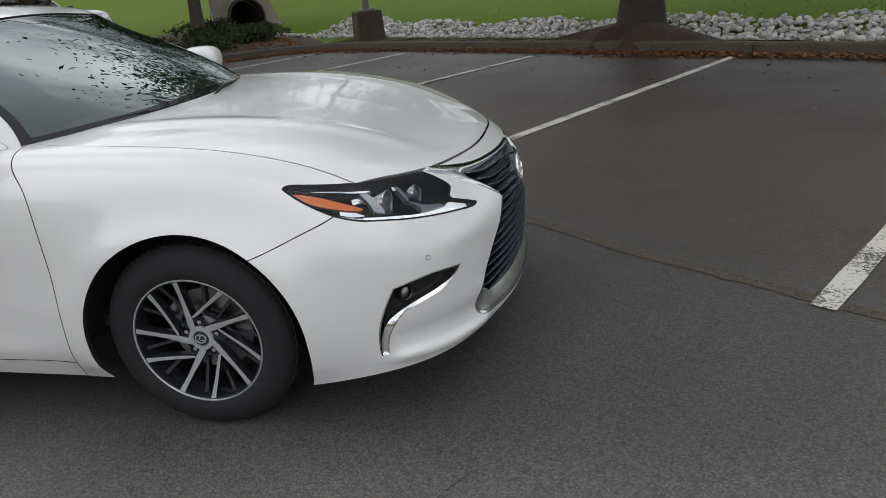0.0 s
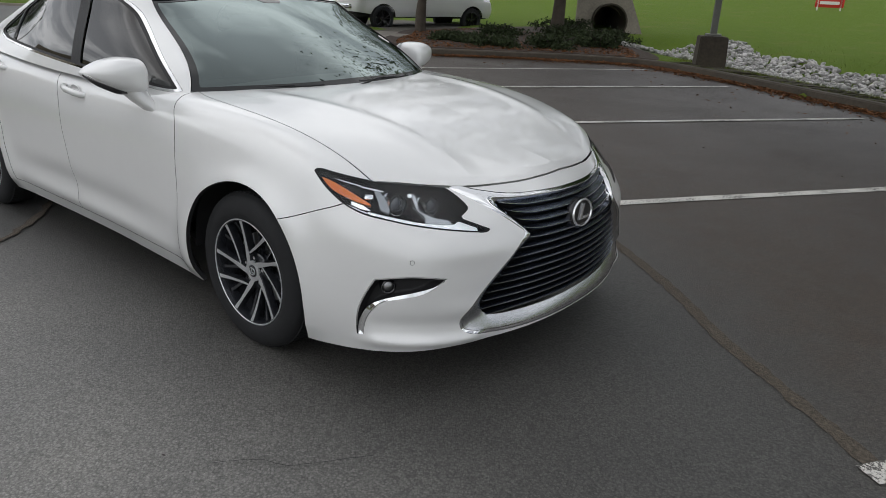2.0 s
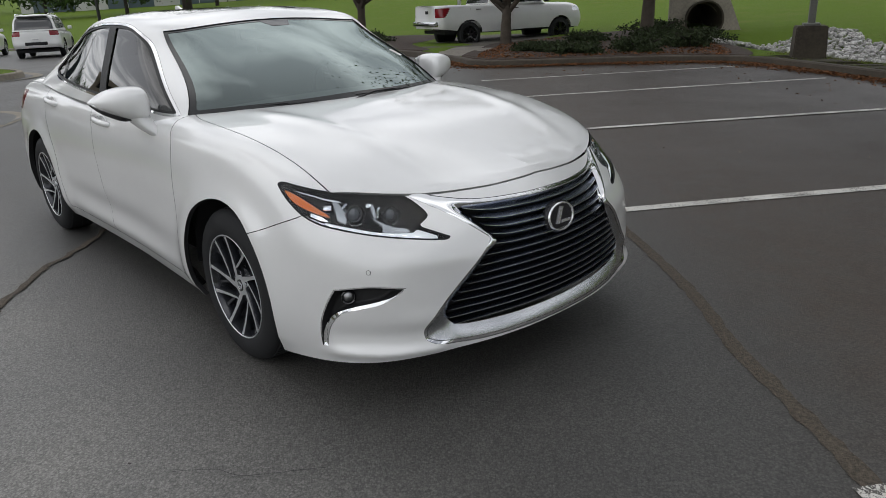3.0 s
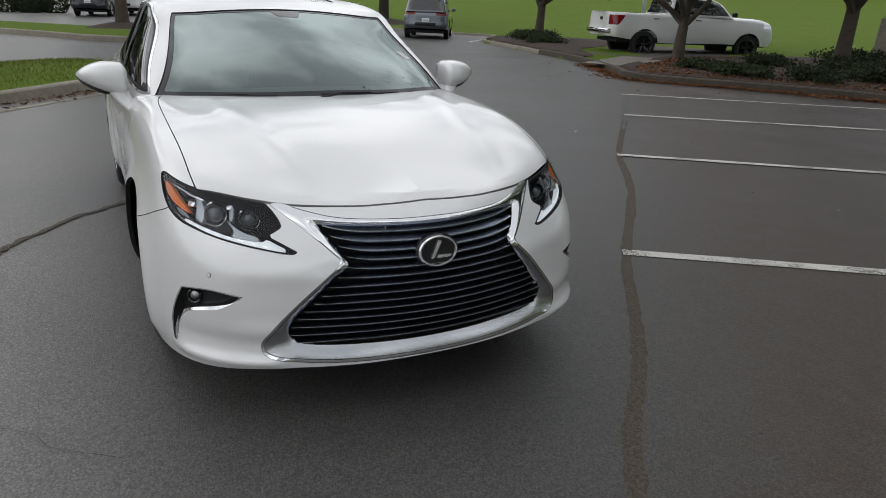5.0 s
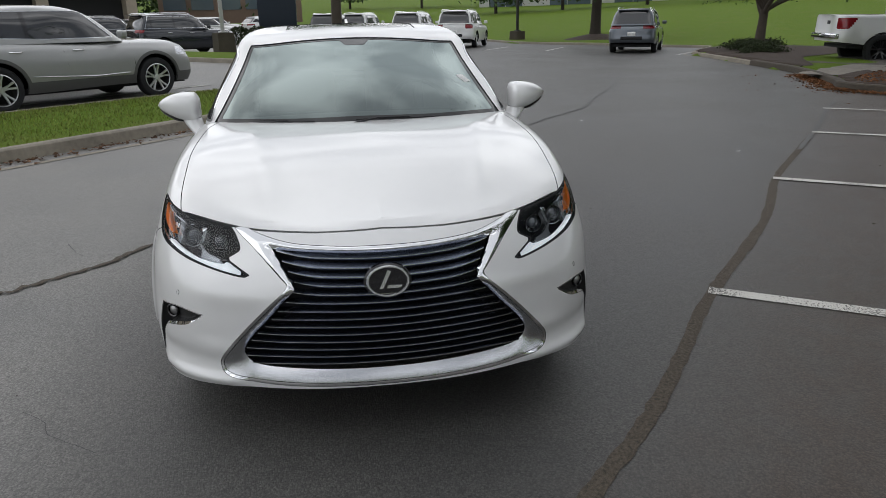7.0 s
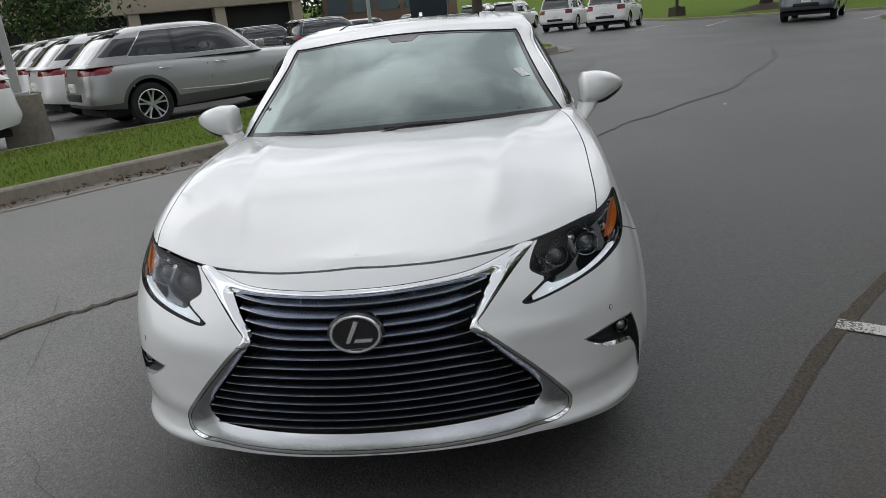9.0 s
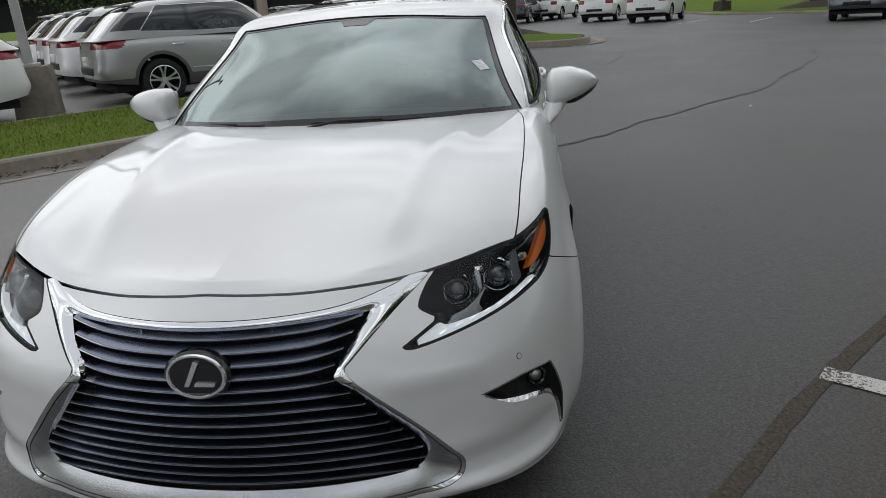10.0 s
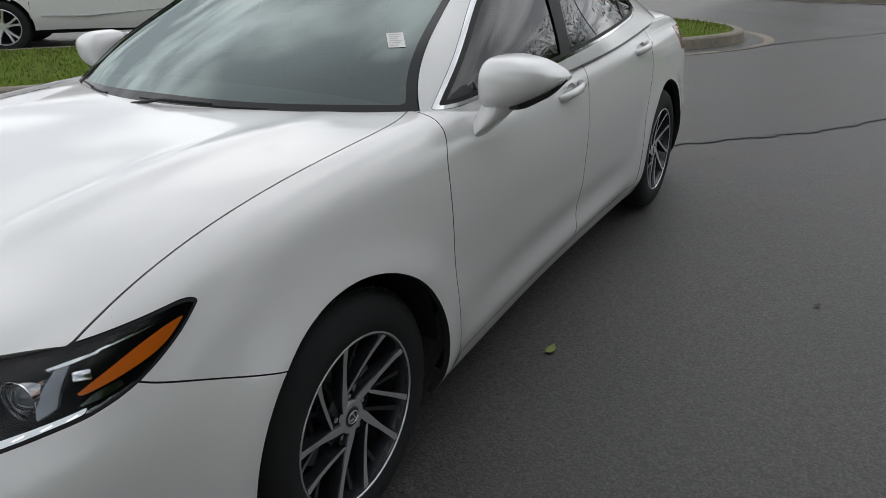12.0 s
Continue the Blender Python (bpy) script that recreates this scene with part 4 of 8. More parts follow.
def bumper_details(car, body, maps):
    sz = maps["sz"]
    fogskin = cut(body, inside(sz(body), FOG))
    d = inside(sz(fogskin), FOG)
    trim = rounded([(.655, .4925), (.70, .4655), (.76, .447), (.83, .429), (.884, .409), (.926, .378), (.951, .335), (.964, .30), (.972, .262), (.946, .258), (.918, .32), (.895, .36), (.865, .395), (.805, .413), (.725, .436)], (0, 8, 9), 4)
    for side in (1, -1):
        f = (lambda q: q) if side > 0 else mirrored
        g = (lambda b: b) if side > 0 else flip_y
        deep = fresh(Skin(fogskin.v - fogskin.n * np.clip(d * 2.2, 0, .035)[:, None], fogskin.n, fogskin.p, fogskin.t))
        unit = part("fog_lamp_recess", f(deep), BLACK, car, "dark fog-lamp recess with a chrome lower trim")
        k = cut(fogskin, inside(sz(fogskin), trim))
        dt = inside(sz(k), FOG)
        k = Skin(k.v - k.n * (.0005 + np.clip(dt * .55, 0, .02))[:, None], k.n, k.p, k.t)
        fn = np.cross(k.v[k.t[:, 1]] - k.v[k.t[:, 0]], k.v[k.t[:, 2]] - k.v[k.t[:, 0]])
        nn = np.zeros_like(k.v)
        for j in range(3):
            np.add.at(nn, k.t[:, j], fn)
        k.n = nn / np.maximum(np.linalg.norm(nn, axis=1, keepdims=True), 1e-12)
        part("fog_trim", f(merged(k, skirt(k, .02))), CHROME, unit, "hooked chrome trim")
        top = cut(fogskin, .0045 - d)
        top = cut(top, top.v[:, 2] - np.where(top.p[:, 0] > .86, .30, .47))
        part("fog_edge", f(sunk(top, .001)), BRIGHT, unit, "thin chrome edge")
        p, n = spot(body, .865, .460)
        m = facing(p - n * .026, np.array((.85, .5, .0)))
        lampring = part("fog_lamp", g(disc([(.020, .010), (.024, .013), (.027, .010), (.028, -.02)], m, 24)), GLOSS_BLACK, unit, "small round fog lamp")
        part("fog_lens", g(disc([(0, .012), (.012, .010), (.020, .004)], m, 20)), STEEL, lampring, "clear faceted lens")
        p, n = spot(body, .786, .557)
        sensor = part("parking_sensor", g(disc([(0, .0012), (.0066, .0012), (.007, 0)], facing(p + n * .0004, n), 20)), WHITE, car, "small round white parking sensor")
        part("sensor_ring", g(disc([(.0072, .0008), (.0080, .0012), (.0088, 0)], facing(p + n * .0004, n), 20)), BLACK, sensor)
    # the cowl below the windscreen is black
    bm, rings = bmesh.new(), []
    for y in np.linspace(-.655, .655, 41):
        q = abs(y) / .73
        x = -.19 - .27 * q ** 2.3
        rings.append([bm.verts.new((x + a, y, b - .022 * q ** 2)) for a, b in ((.02, .955), (.015, .978), (-.05, .998), (-.16, 1.010), (-.16, .95))])
    for a, b in zip(rings[:-1], rings[1:]):
        for i in range(4):
            bm.faces.new((a[i], b[i], b[i + 1], a[i + 1]))
    bmesh.ops.recalc_face_normals(bm, faces=bm.faces)
    part("cowl_panel", bm, BLACK, car, "black cowl panel below the windscreen")


def mirrors(car):
    # distance out, top, bottom, front and rear of the housing
    rows = [(.868, 1.108, 1.000, -.735, -.840), (.880, 1.132, .984, -.714, -.862), (.905, 1.146, .976, -.702, -.876), (.945, 1.149, .982, -.702, -.885), (.990, 1.142, .998, -.715, -.892),
            (1.030, 1.128, 1.020, -.740, -.898), (1.062, 1.108, 1.040, -.776, -.902), (1.082, 1.090, 1.056, -.816, -.904), (1.092, 1.077, 1.067, -.858, -.898)]
    rows = [(y, 1.062 + (t - 1.075) * .88, 1.062 + (b - 1.075) * .88, f + .035, r + .025) for y, t, b, f, r in rows]
    ys = np.concatenate([np.linspace(.868, .90, 5), np.linspace(.915, 1.05, 10), np.linspace(1.06, 1.092, 6)])
    dense = spline([r[0] for r in rows], [r[1:] for r in rows], ys)
    low = lambda y: spline([r[0] for r in rows], [r[1:] for r in rows], [y])[0]
    for side in (1, -1):
        bm, rings = bmesh.new(), []
        for y, (zt, zb, xf, xr) in zip(ys, dense):
            ring = []
            cz, cx = (zt + zb) / 2, (xf + xr) / 2
            for k in range(28):
                a = 2 * math.pi * k / 28
                c, s = math.cos(a), math.sin(a)
                e = .72 if c > 0 else .38
                px, pz = math.copysign(abs(c) ** e, c), math.copysign(abs(s) ** e, s)
                ring.append(bm.verts.new((cx + px * (xf - xr) / 2, y * side, cz + pz * (zt - zb) / 2)))
            rings.append(ring)
        for a, b in zip(rings[:-1], rings[1:]):
            for k in range(28):
                bm.faces.new((a[k], a[(k + 1) % 28], b[(k + 1) % 28], b[k]))
        bm.faces.new(rings[0])
        bm.faces.new(rings[-1])
        bmesh.ops.recalc_face_normals(bm, faces=bm.faces)
        shell = part("wing_mirror", bm, WHITE, car, "white wing mirror with a black and chrome lower strip")
        bm, rings = bmesh.new(), []
        for z, x0, x1, y0, y1 in ((.885, -.648, -.768, .830, .868), (.910, -.658, -.780, .840, .896), (.935, -.673, -.803, .848, .922), (.962, -.686, -.826, .858, .945), (.990, -.696, -.838, .866, .960)):
            cx, cy, hx, hy = (x0 + x1) / 2, (y0 + y1) / 2, (x0 - x1) / 2, (y1 - y0) / 2
            ring = []
            for k in range(20):
                c, s = math.cos(2 * math.pi * k / 20), math.sin(2 * math.pi * k / 20)
                ring.append(bm.verts.new((cx + hx * math.copysign(abs(c) ** .7, c), (cy + hy * math.copysign(abs(s) ** .7, s)) * side, z)))
            rings.append(ring)
        for a, b in zip(rings[:-1], rings[1:]):
            for k in range(20):
                bm.faces.new((a[k], a[(k + 1) % 20], b[(k + 1) % 20], b[k]))
        bm.faces.new(rings[0])
        bmesh.ops.recalc_face_normals(bm, faces=bm.faces)
        part("mirror_foot", bm, WHITE, shell)

        def under(y0, y1, dz, dx, radii, material, name, label):
            pts = []
            for y in np.linspace(y0, y1, 9):
                _, zb, xf, xr = low(y)
                pts.append((xf * .52 + xr * .48 + dx, y * side, zb + dz))
            part(name, tube(bmesh.new(), pts, list(np.interp(np.linspace(0, 1, 9), (0, .3, .8, 1), radii)), 10), material, shell, label)
        under(.93, 1.090, .004, .012, (.008, .022, .019, .006), GLOSS_BLACK, "mirror_strip", "black lower strip")
        under(.985, 1.088, .008, .036, (.003, .007, .007, .003), CHROME, "turn_repeater", "slim turn-signal repeater")
        bm = bmesh.new()
        prism(bm, [(.895, 1.01), (1.02, 1.035), (1.06, 1.06), (1.05, 1.095), (1.01, 1.128), (.92, 1.140), (.89, 1.12)], lambda u, v, w: Vector((-.879 - w, u * side, 1.062 + (v - .01 - 1.075) * .88)), .004)
        part("mirror_glass", bm, CHROME, shell, "mirror glass")


def door_handles(doors, x0, z0, skin):
    for door, side in zip(doors, (1, -1)):
        d = (skin.v[:, 0] - x0) ** 2 + (skin.v[:, 2] - z0) ** 2 + np.where(skin.v[:, 1] < .7, 9, 0)
        y = skin.v[d.argmin(), 1]
        bm = bmesh.new()
        pts = [(x0 + .105, y + .000, z0 - .010), (x0 + .085, y + .020, z0 - .006), (x0 + .03, y + .032, z0), (x0 - .04, y + .032, z0 + .004), (x0 - .09, y + .022, z0 + .010), (x0 - .108, y + .002, z0 + .012)]
        tube(bm, pts, [.011, .014, .0145, .0145, .014, .012], 12)
        for v in bm.verts:
            v.co.z = z0 + (v.co.z - z0) * 1.15
        h = part("handle", bm if side > 0 else flip_y(bm), WHITE, door, "white pull handle")
        bm = turned(bmesh.new(), [(0, y - .004), (.030, y - .003), (.040, y + .002), (.043, y + .0045), (.045, y + .001)], 28)
        for v in bm.verts:
            v.co.x, v.co.z = v.co.x * 1.35 + x0, v.co.z * .82 + z0 - .006
        part("handle_cup", bm if side > 0 else flip_y(bm), WHITE, h, "dished cup behind the handle")


def wheel(parent_car, x, side, spin=0.0):
    """A tyre on a dark alloy wheel with five pairs of machined spokes; its outer face looks along y."""
    m = Matrix.Translation((x, .800 * side, AXLE))
    tyre_profile = [(.222, .100), (.232, .108), (.262, .113), (.292, .108), (.314, .098), (.327, .084), (.333, .060), (.3345, .030), (.3345, .010), (.327, .009), (.327, .004), (.3345, .003), (.3345, -.03), (.333, -.06), (.327, -.084), (.300, -.106), (.262, -.112), (.222, -.1)]

    def put(bm):
        if side < 0:
            flip_y(bm)
        return moved(bm, m)
    tyre = part("wheel", put(turned(bmesh.new(), tyre_profile, 72)), RUBBER, parent_car, "dark alloy wheel with five pairs of machined spokes")
    # tread blocks: shallow cross grooves shown as raised lugs at both shoulders
    bm = bmesh.new()
    for k in range(76):
        a = 2 * math.pi * k / 76
        for h, tilt in ((.055, .25), (-.055, -.25), (.024, .15), (-.024, -.15)):
            q = Matrix.Rotation(-a, 4, "Y") @ Matrix.Translation((.3321, h, 0)) @ Matrix.Rotation(tilt, 4, "X")
            r = bmesh.ops.create_cube(bm, size=1, matrix=q @ Matrix.Diagonal((.006, .032, .021, 1)))
    part("tread", put(bm), RUBBER, tyre, "blocky tyre tread", smooth=False)
    rim = part("rim", put(turned(bmesh.new(), [(.226, .098), (.231, .101), (.231, .104), (.226, .106), (.219, .103), (.214, .085), (.205, .04), (.200, -.09), (.215, -.10)], 72)), DARK_ALLOY, tyre)
    part("rim_lip", put(turned(bmesh.new(), [(.2225, .1045), (.2240, .1075), (.2272, .1075), (.2285, .1050)], 72)), MACHINED, rim, "machined rim edge")
    part("brake_disc", put(turned(bmesh.new(), [(.05, .012), (.075, .012), (.078, .004), (.150, .004), (.152, -.006), (.05, -.006)], 48)), STEEL, tyre, "steel brake disc")
    cal = bmesh.new()
    ring = [(.152 * math.cos(a), .152 * math.sin(a)) for a in np.linspace(.25, 1.25, 10)] + [(.098 * math.cos(a), .098 * math.sin(a)) for a in np.linspace(1.2, .3, 8)]
    prism(cal, ring, lambda u, v, w: Vector((-u, -.03 + w, v)), .062, .006)
    part("brake_caliper", put(cal), STEEL, tyre, "grey brake caliper")
    part("barrel", put(turned(bmesh.new(), [(.012, -.06), (.198, -.06)], 40)), LINER, tyre)
    hub = part("hub", put(turned(bmesh.new(), [(0, .068), (.034, .069), (.042, .068), (.062, .064), (.078, .056), (.080, .03)], 40)), DARK_ALLOY, tyre)
    part("hub_face", put(turned(bmesh.new(), [(.026, .0765), (.028, .0800), (.043, .0800), (.045, .072)], 40)), MACHINED, hub)
    cap = part("hub_cap", put(turned(bmesh.new(), [(0, .0825), (.018, .0822), (.025, .0812), (.0275, .074)], 28)), DARK_ALLOY, hub, "grey hub cap with a silver oval mark")
    part("cap_ring", put(moved(turned(bmesh.new(), [(.0165, .0826), (.0175, .0842), (.0205, .0840), (.021, .082)], 28), Matrix.Diagonal((1, 1, .82, 1)))), MACHINED, cap)
    part("cap_stroke", put(prism(bmesh.new(), [(-.010, -.007), (-.006, -.007), (.004, .012), (-.001, .013)], lambda u, v, w: Vector((u, .0824 + w, v)), .0014)), MACHINED, cap)
    part("cap_stroke", put(prism(bmesh.new(), [(-.002, -.007), (.013, -.007), (.014, -.003), (-.001, -.003)], lambda u, v, w: Vector((u, .0824 + w, v)), .0014)), MACHINED, cap)
    # five forked spokes that swirl the same way on both sides: one arm of each runs past its nut to the hub, the other leaves from the nut
    way = lambda phi: Vector((-side * math.cos(phi), 0, math.sin(phi)))
    turn = lambda phi: Vector((side * math.sin(phi), 0, math.cos(phi)))

    def bar(rows, section):
        bm, rings = bmesh.new(), []
        for r, phi, w, h in rows:
            rings.append([bm.verts.new(way(phi) * r + turn(phi) * u * w + Vector((0, h + q, 0))) for u, q in section])
        for p, q in zip(rings[:-1], rings[1:]):
            for i in range(len(section) - 1):
                bm.faces.new((p[i], p[i + 1], q[i + 1], q[i]))
        bmesh.ops.recalc_face_normals(bm, faces=bm.faces)
        return put(bm)

    def arm(inner, outer, widths, heights=(.0785, .0808, .0835, .087, .0915, .097, .1035)):
        p0, p1 = way(inner[1]) * inner[0], way(outer[1]) * outer[0]
        rows = []
        for i, w in enumerate(widths):
            q = p0.lerp(p1, i / (len(widths) - 1))
            rows.append((q.length, math.atan2(q.z, -side * q.x), w, heights[i]))
        return rows
    face, flank = ((-.86, 0), (0, .0006), (.86, 0)), ((-1.0, -.034), (-1.0, -.0035), (-.86, -.0012), (.86, -.0012), (1.0, -.0035), (1.0, -.034))
    for k in range(5):
        n = 1.51 + 2 * math.pi * k / 5 + spin
        c = way(n) * .057
        part("wheel_nut", put(moved(turned(bmesh.new(), [(0, .012), (.008, .012), (.0105, .006), (.011, -.01)], 6), Matrix.Translation((c.x, .060, c.z)))), CHROME, hub)
        part("nut_well", put(moved(turned(bmesh.new(), [(.012, -.006), (.0155, -.002), (.0160, .0125), (.0175, .0128)], 20), Matrix.Translation((c.x, .062, c.z)))), DARK_ALLOY, hub)
        long_arm = arm((.034, n + .78), (.2225, n + .19), (.0150, .0145, .0120, .0092, .0084, .0090, .0110))
        short_arm = arm((.078, n + .22), (.2225, n - .55), (.0095, .0085, .0078, .0076, .0080, .0090, .0110), (.0805, .0822, .0845, .0875, .0915, .097, .1035))
        for rows in (long_arm, short_arm):
            part("spoke", bar(rows, face), MACHINED, rim)
            part("spoke_back", bar(rows, flank), DARK_ALLOY, rim)
        for off in (-.19, .55):
            part("rear_spoke", bar([(.080, n + off, .0080, .050), (.13, n + off, .0070, .058), (.18, n + off, .0075, .070), (.218, n + off, .010, .082)], ((-1.0, -.02), (-.75, 0), (.75, 0), (1.0, -.02))), DARK_ALLOY, rim)
    return tyre


def cabin(car):
    """Dashboard, steering wheel, seats and the trim seen dimly through the glass."""
    dash = bmesh.new()
    rows = []
    for y in np.linspace(-.68, .68, 13):
        q = abs(y) / .68
        rows.append([dash.verts.new((x - .05 * q ** 2, y, z)) for x, z in ((-.36, .93), (-.42, .99), (-.62, 1.005), (-.80, .995), (-.86, .94), (-.88, .80))])
    for a, b in zip(rows[:-1], rows[1:]):
        for i in range(5):
            dash.faces.new((a[i], a[i + 1], b[i + 1], b[i]))
    bmesh.ops.recalc_face_normals(dash, faces=dash.faces)
    part("dashboard", dash, CABIN_DARK, car, "dark dashboard")
    ring = bmesh.new()
    tube(ring, [(.18 * math.cos(a), .18 * math.sin(a), 0) for a in np.linspace(0, 2 * math.pi, 33)], .014, 8, False)
    box(ring, -.17, .17, -.03, .03, -.02, .02, .01)
    part("steering_wheel", moved(ring, Matrix.Translation((-.98, .37, .96)) @ Matrix.Rotation(radians(65), 4, "Y")), CABIN_DARK, car, "dark steering wheel")
    for y in (-.37, .37):
        for x in (-1.5, -2.35):
            b = boxed(-.10, .10, -.25, .25, 0, .60, bevel=.06, seg=3)
            seat = part("seat", moved(b, Matrix.Translation((x, y, .58)) @ Matrix.Rotation(radians(-14), 4, "Y")), CABIN, car, "pale grey leather seat")
            part("cushion", boxed(x + .02, x + .50, y - .25, y + .25, .45, .60, bevel=.05), CABIN, seat)
            part("headrest", moved(boxed(-.05, .05, -.13, .13, 0, .17, bevel=.045, seg=3), Matrix.Translation((x - .17, y, 1.17)) @ Matrix.Rotation(radians(-10), 4, "Y")), CABIN, seat)
    part("cabin_floor", boxed(-2.9, -.4, -.78, .78, .33, .38), CABIN_DARK, car)
    part("parcel_shelf", boxed(-3.0, -2.5, -.62, .62, .98, 1.0), CABIN_DARK, car)
    for side in (1, -1):
        part("door_lining", boxed(-2.6, -.55, side * .80 - .02, side * .80 + .02, .4, .97), CABIN_DARK, car)
    m = Matrix.Translation((-1.10, 0, 1.335)) @ Matrix.Rotation(radians(28), 4, "Y")
    mount = part("mirror_mount", moved(boxed(-.07, .07, -.05, .05, -.03, .03, bevel=.02), m), CABIN_DARK, car, "dark sensor box behind the windscreen")
    part("inside_mirror", boxed(-1.22, -1.19, -.12, .12, 1.27, 1.33, bevel=.012), CABIN_DARK, mount)


def screen_fittings(car, top):
    def on_screen(s, v, lift):
        d = (top.p[:, 0] - s) ** 2 + (top.p[:, 1] - v) ** 2
        i = d.argmin()
        return top.v[i] + top.n[i] * lift, top.n[i]
    # wipers rest along the foot of the windscreen
    for y0, y1 in ((-.04, .40), (-.60, -.24)):
        pts = []
        for y in np.linspace(y0, y1, 9):
            p, n = on_screen(abs(y) * 1.04, .066 + .004 * (y - y0), .005)
            pts.append((p[0], y, p[2]))
        w = part("wiper", tube(bmesh.new(), pts, .0034, 8), BLACK, car, "black wiper blade")
        arm = [(pts[0][0] + .025, pts[0][1] - .01, pts[0][2] - .014), (pts[2][0] + .012, pts[2][1], pts[2][2] + .006), (pts[5][0], pts[5][1], pts[5][2] + .006)]
        part("wiper_arm", tube(bmesh.new(), arm, [.0055, .0045, .003], 8), BLACK, w)
    # a paper label behind the glass
    p, n = on_screen(.560, .350, -.0050)
    n = Vector(n)
    up = (Vector((0, 0, 1)) - n * n.z).normalized()
    m = Matrix((up.cross(n), up, n)).transposed().to_4x4()
    m.translation = p
    label = part("paper_label", moved(boxed(-.026, .026, -.036, .036, -.0004, .0004), m), PAPER, car, "small white paper label on the windscreen")
    for k in range(6):
        part("print_line", moved(boxed(-.020, .018 - .006 * (k % 3), .029 - .0105 * k - .003, .029 - .0105 * k, .0005, .0009), m), INK, label)
    # shark-fin aerial
    bm = bmesh.new()
    prism(bm, [(0, 0), (-.16, 0), (-.15, .055), (-.12, .055)], lambda u, v, w: Vector((-2.16 + u, -.014 + w * (1 - .4 * (v > .02)), 1.425 + v)), .028, .004)
    part("aerial_fin", bm, WHITE, car, "white shark-fin aerial")

# ---- the lie of the land: the lot falls to the ditch and rises to the far end; a meadow climbs beyond ----
KERB_LINE = [(16, -2.9), (4.68, 6.14), (3.3, 7.28), (1.98, 8.34), (.14, 9.79), (-1.6, 11.05), (-3.2, 12.2), (-4.6, 12.85), (-5.9, 12.45), (-7.4, 11.3), (-8.7, 10.1), (-9.6, 9.85), (-10.6, 10.35), (-13.4, 11.45),
             (-16.3, 12.0), (-19.5, 12.7), (-23.0, 13.7), (-26.5, 16.2), (-29.0, 17.2), (-32.0, 14.2), (-36.5, 10.8), (-43.0, 9.6), (-49, 6.2), (-56, 4)]
LOT = np.array([tuple(q) for q in rounded(KERB_LINE, (), 3, False)] + [(-95, 0), (-95, -75), (40, -75), (40, -22)], float)
SWALE = [(14, .6), (8.2, 5.9), (5.0, 8.9), (1.6, 11.9), (-1.6, 14.6), (-4.6, 17.0), (-7.2, 19.6)]


def soft_ramp(q, k):
    return k * np.logaddexp(0, np.asarray(q, float) / k)


def land(x, y):
    """Height of the paved ground."""
    x, y = np.asarray(x, float), np.asarray(y, float)
    w = np.clip(((x + 6.2) * -.65 + (y + 3.25) * -.76 - .8) / 4, 0, 1)
    return -.012 * soft_ramp(-18 - x, 1.5) + .012 * soft_ramp(-40 - x, 1.5) - .010 * soft_ramp(y - 2.2, .6) + .07 * w * w * (3 - 2 * w)


def away(q, line):
    """Distance of the places q from an open line."""
    o, best = np.asarray(line, float), np.full(len(q), 1e9)
    for (ax, ay), (bx, by) in zip(o[:-1], o[1:]):
        ex, ey = bx - ax, by - ay
        t = np.clip(((q[:, 0] - ax) * ex + (q[:, 1] - ay) * ey) / (ex * ex + ey * ey), 0, 1)
        best = np.minimum(best, np.hypot(q[:, 0] - ax - t * ex, q[:, 1] - ay - t * ey))
    return best


def meadow(x, y):
    """Height of the unpaved ground: level with the kerb, a ditch with stones, then a slope."""
    q = np.stack([np.ravel(x), np.ravel(y)], 1).astype(float)
    w = -inside(q, LOT)
    base = land(q[:, 0], q[:, 1])
    flat = np.clip((w - 3) / 25, 0, 1)
    level = base * (1 - flat) - .10 * flat
    rise = .050 * soft_ramp(w - 5.5, 1.5) - .018 * soft_ramp(w - 62, 6)
    ditch = -.40 * np.exp(-(away(q, SWALE) / 1.15) ** 2)
    z = level + .13 + rise + ditch + .03 * np.sin(q[:, 0] * .7) * np.sin(q[:, 1] * .6) * np.clip(w - 1, 0, 1)
    z = np.where(w < .10, base - .25, z)
    return z.reshape(np.shape(x))


def sheet(xs, ys, height):
    gx, gy = np.meshgrid(xs, ys, indexing="ij")
    g = np.stack([gx, gy, height(gx, gy)], 2)
    a, b = np.gradient(g, axis=0), np.gradient(g, axis=1)
    n = np.cross(a, b)
    n /= np.linalg.norm(n, axis=2, keepdims=True)
    i = np.arange(gx.size).reshape(gx.shape)
    p, q, r, s = (k.ravel() for k in (i[:-1, :-1], i[1:, :-1], i[1:, 1:], i[:-1, 1:]))
    t = np.concatenate([np.stack([p, q, r], 1), np.stack([p, r, s], 1)])
    return Skin(g.reshape(-1, 3), n.reshape(-1, 3), g.reshape(-1, 3)[:, :2].copy(), t)


def graded(lo, near_lo, near_hi, hi, fine, coarse):
    return np.unique(np.concatenate([np.arange(near_lo, near_hi, fine), near_lo - np.cumsum(np.linspace(fine, coarse, int(2 * (near_lo - lo) / (fine + coarse)))), near_hi + np.cumsum(np.linspace(fine, coarse, int(2 * (hi - near_hi) / (fine + coarse))))]))


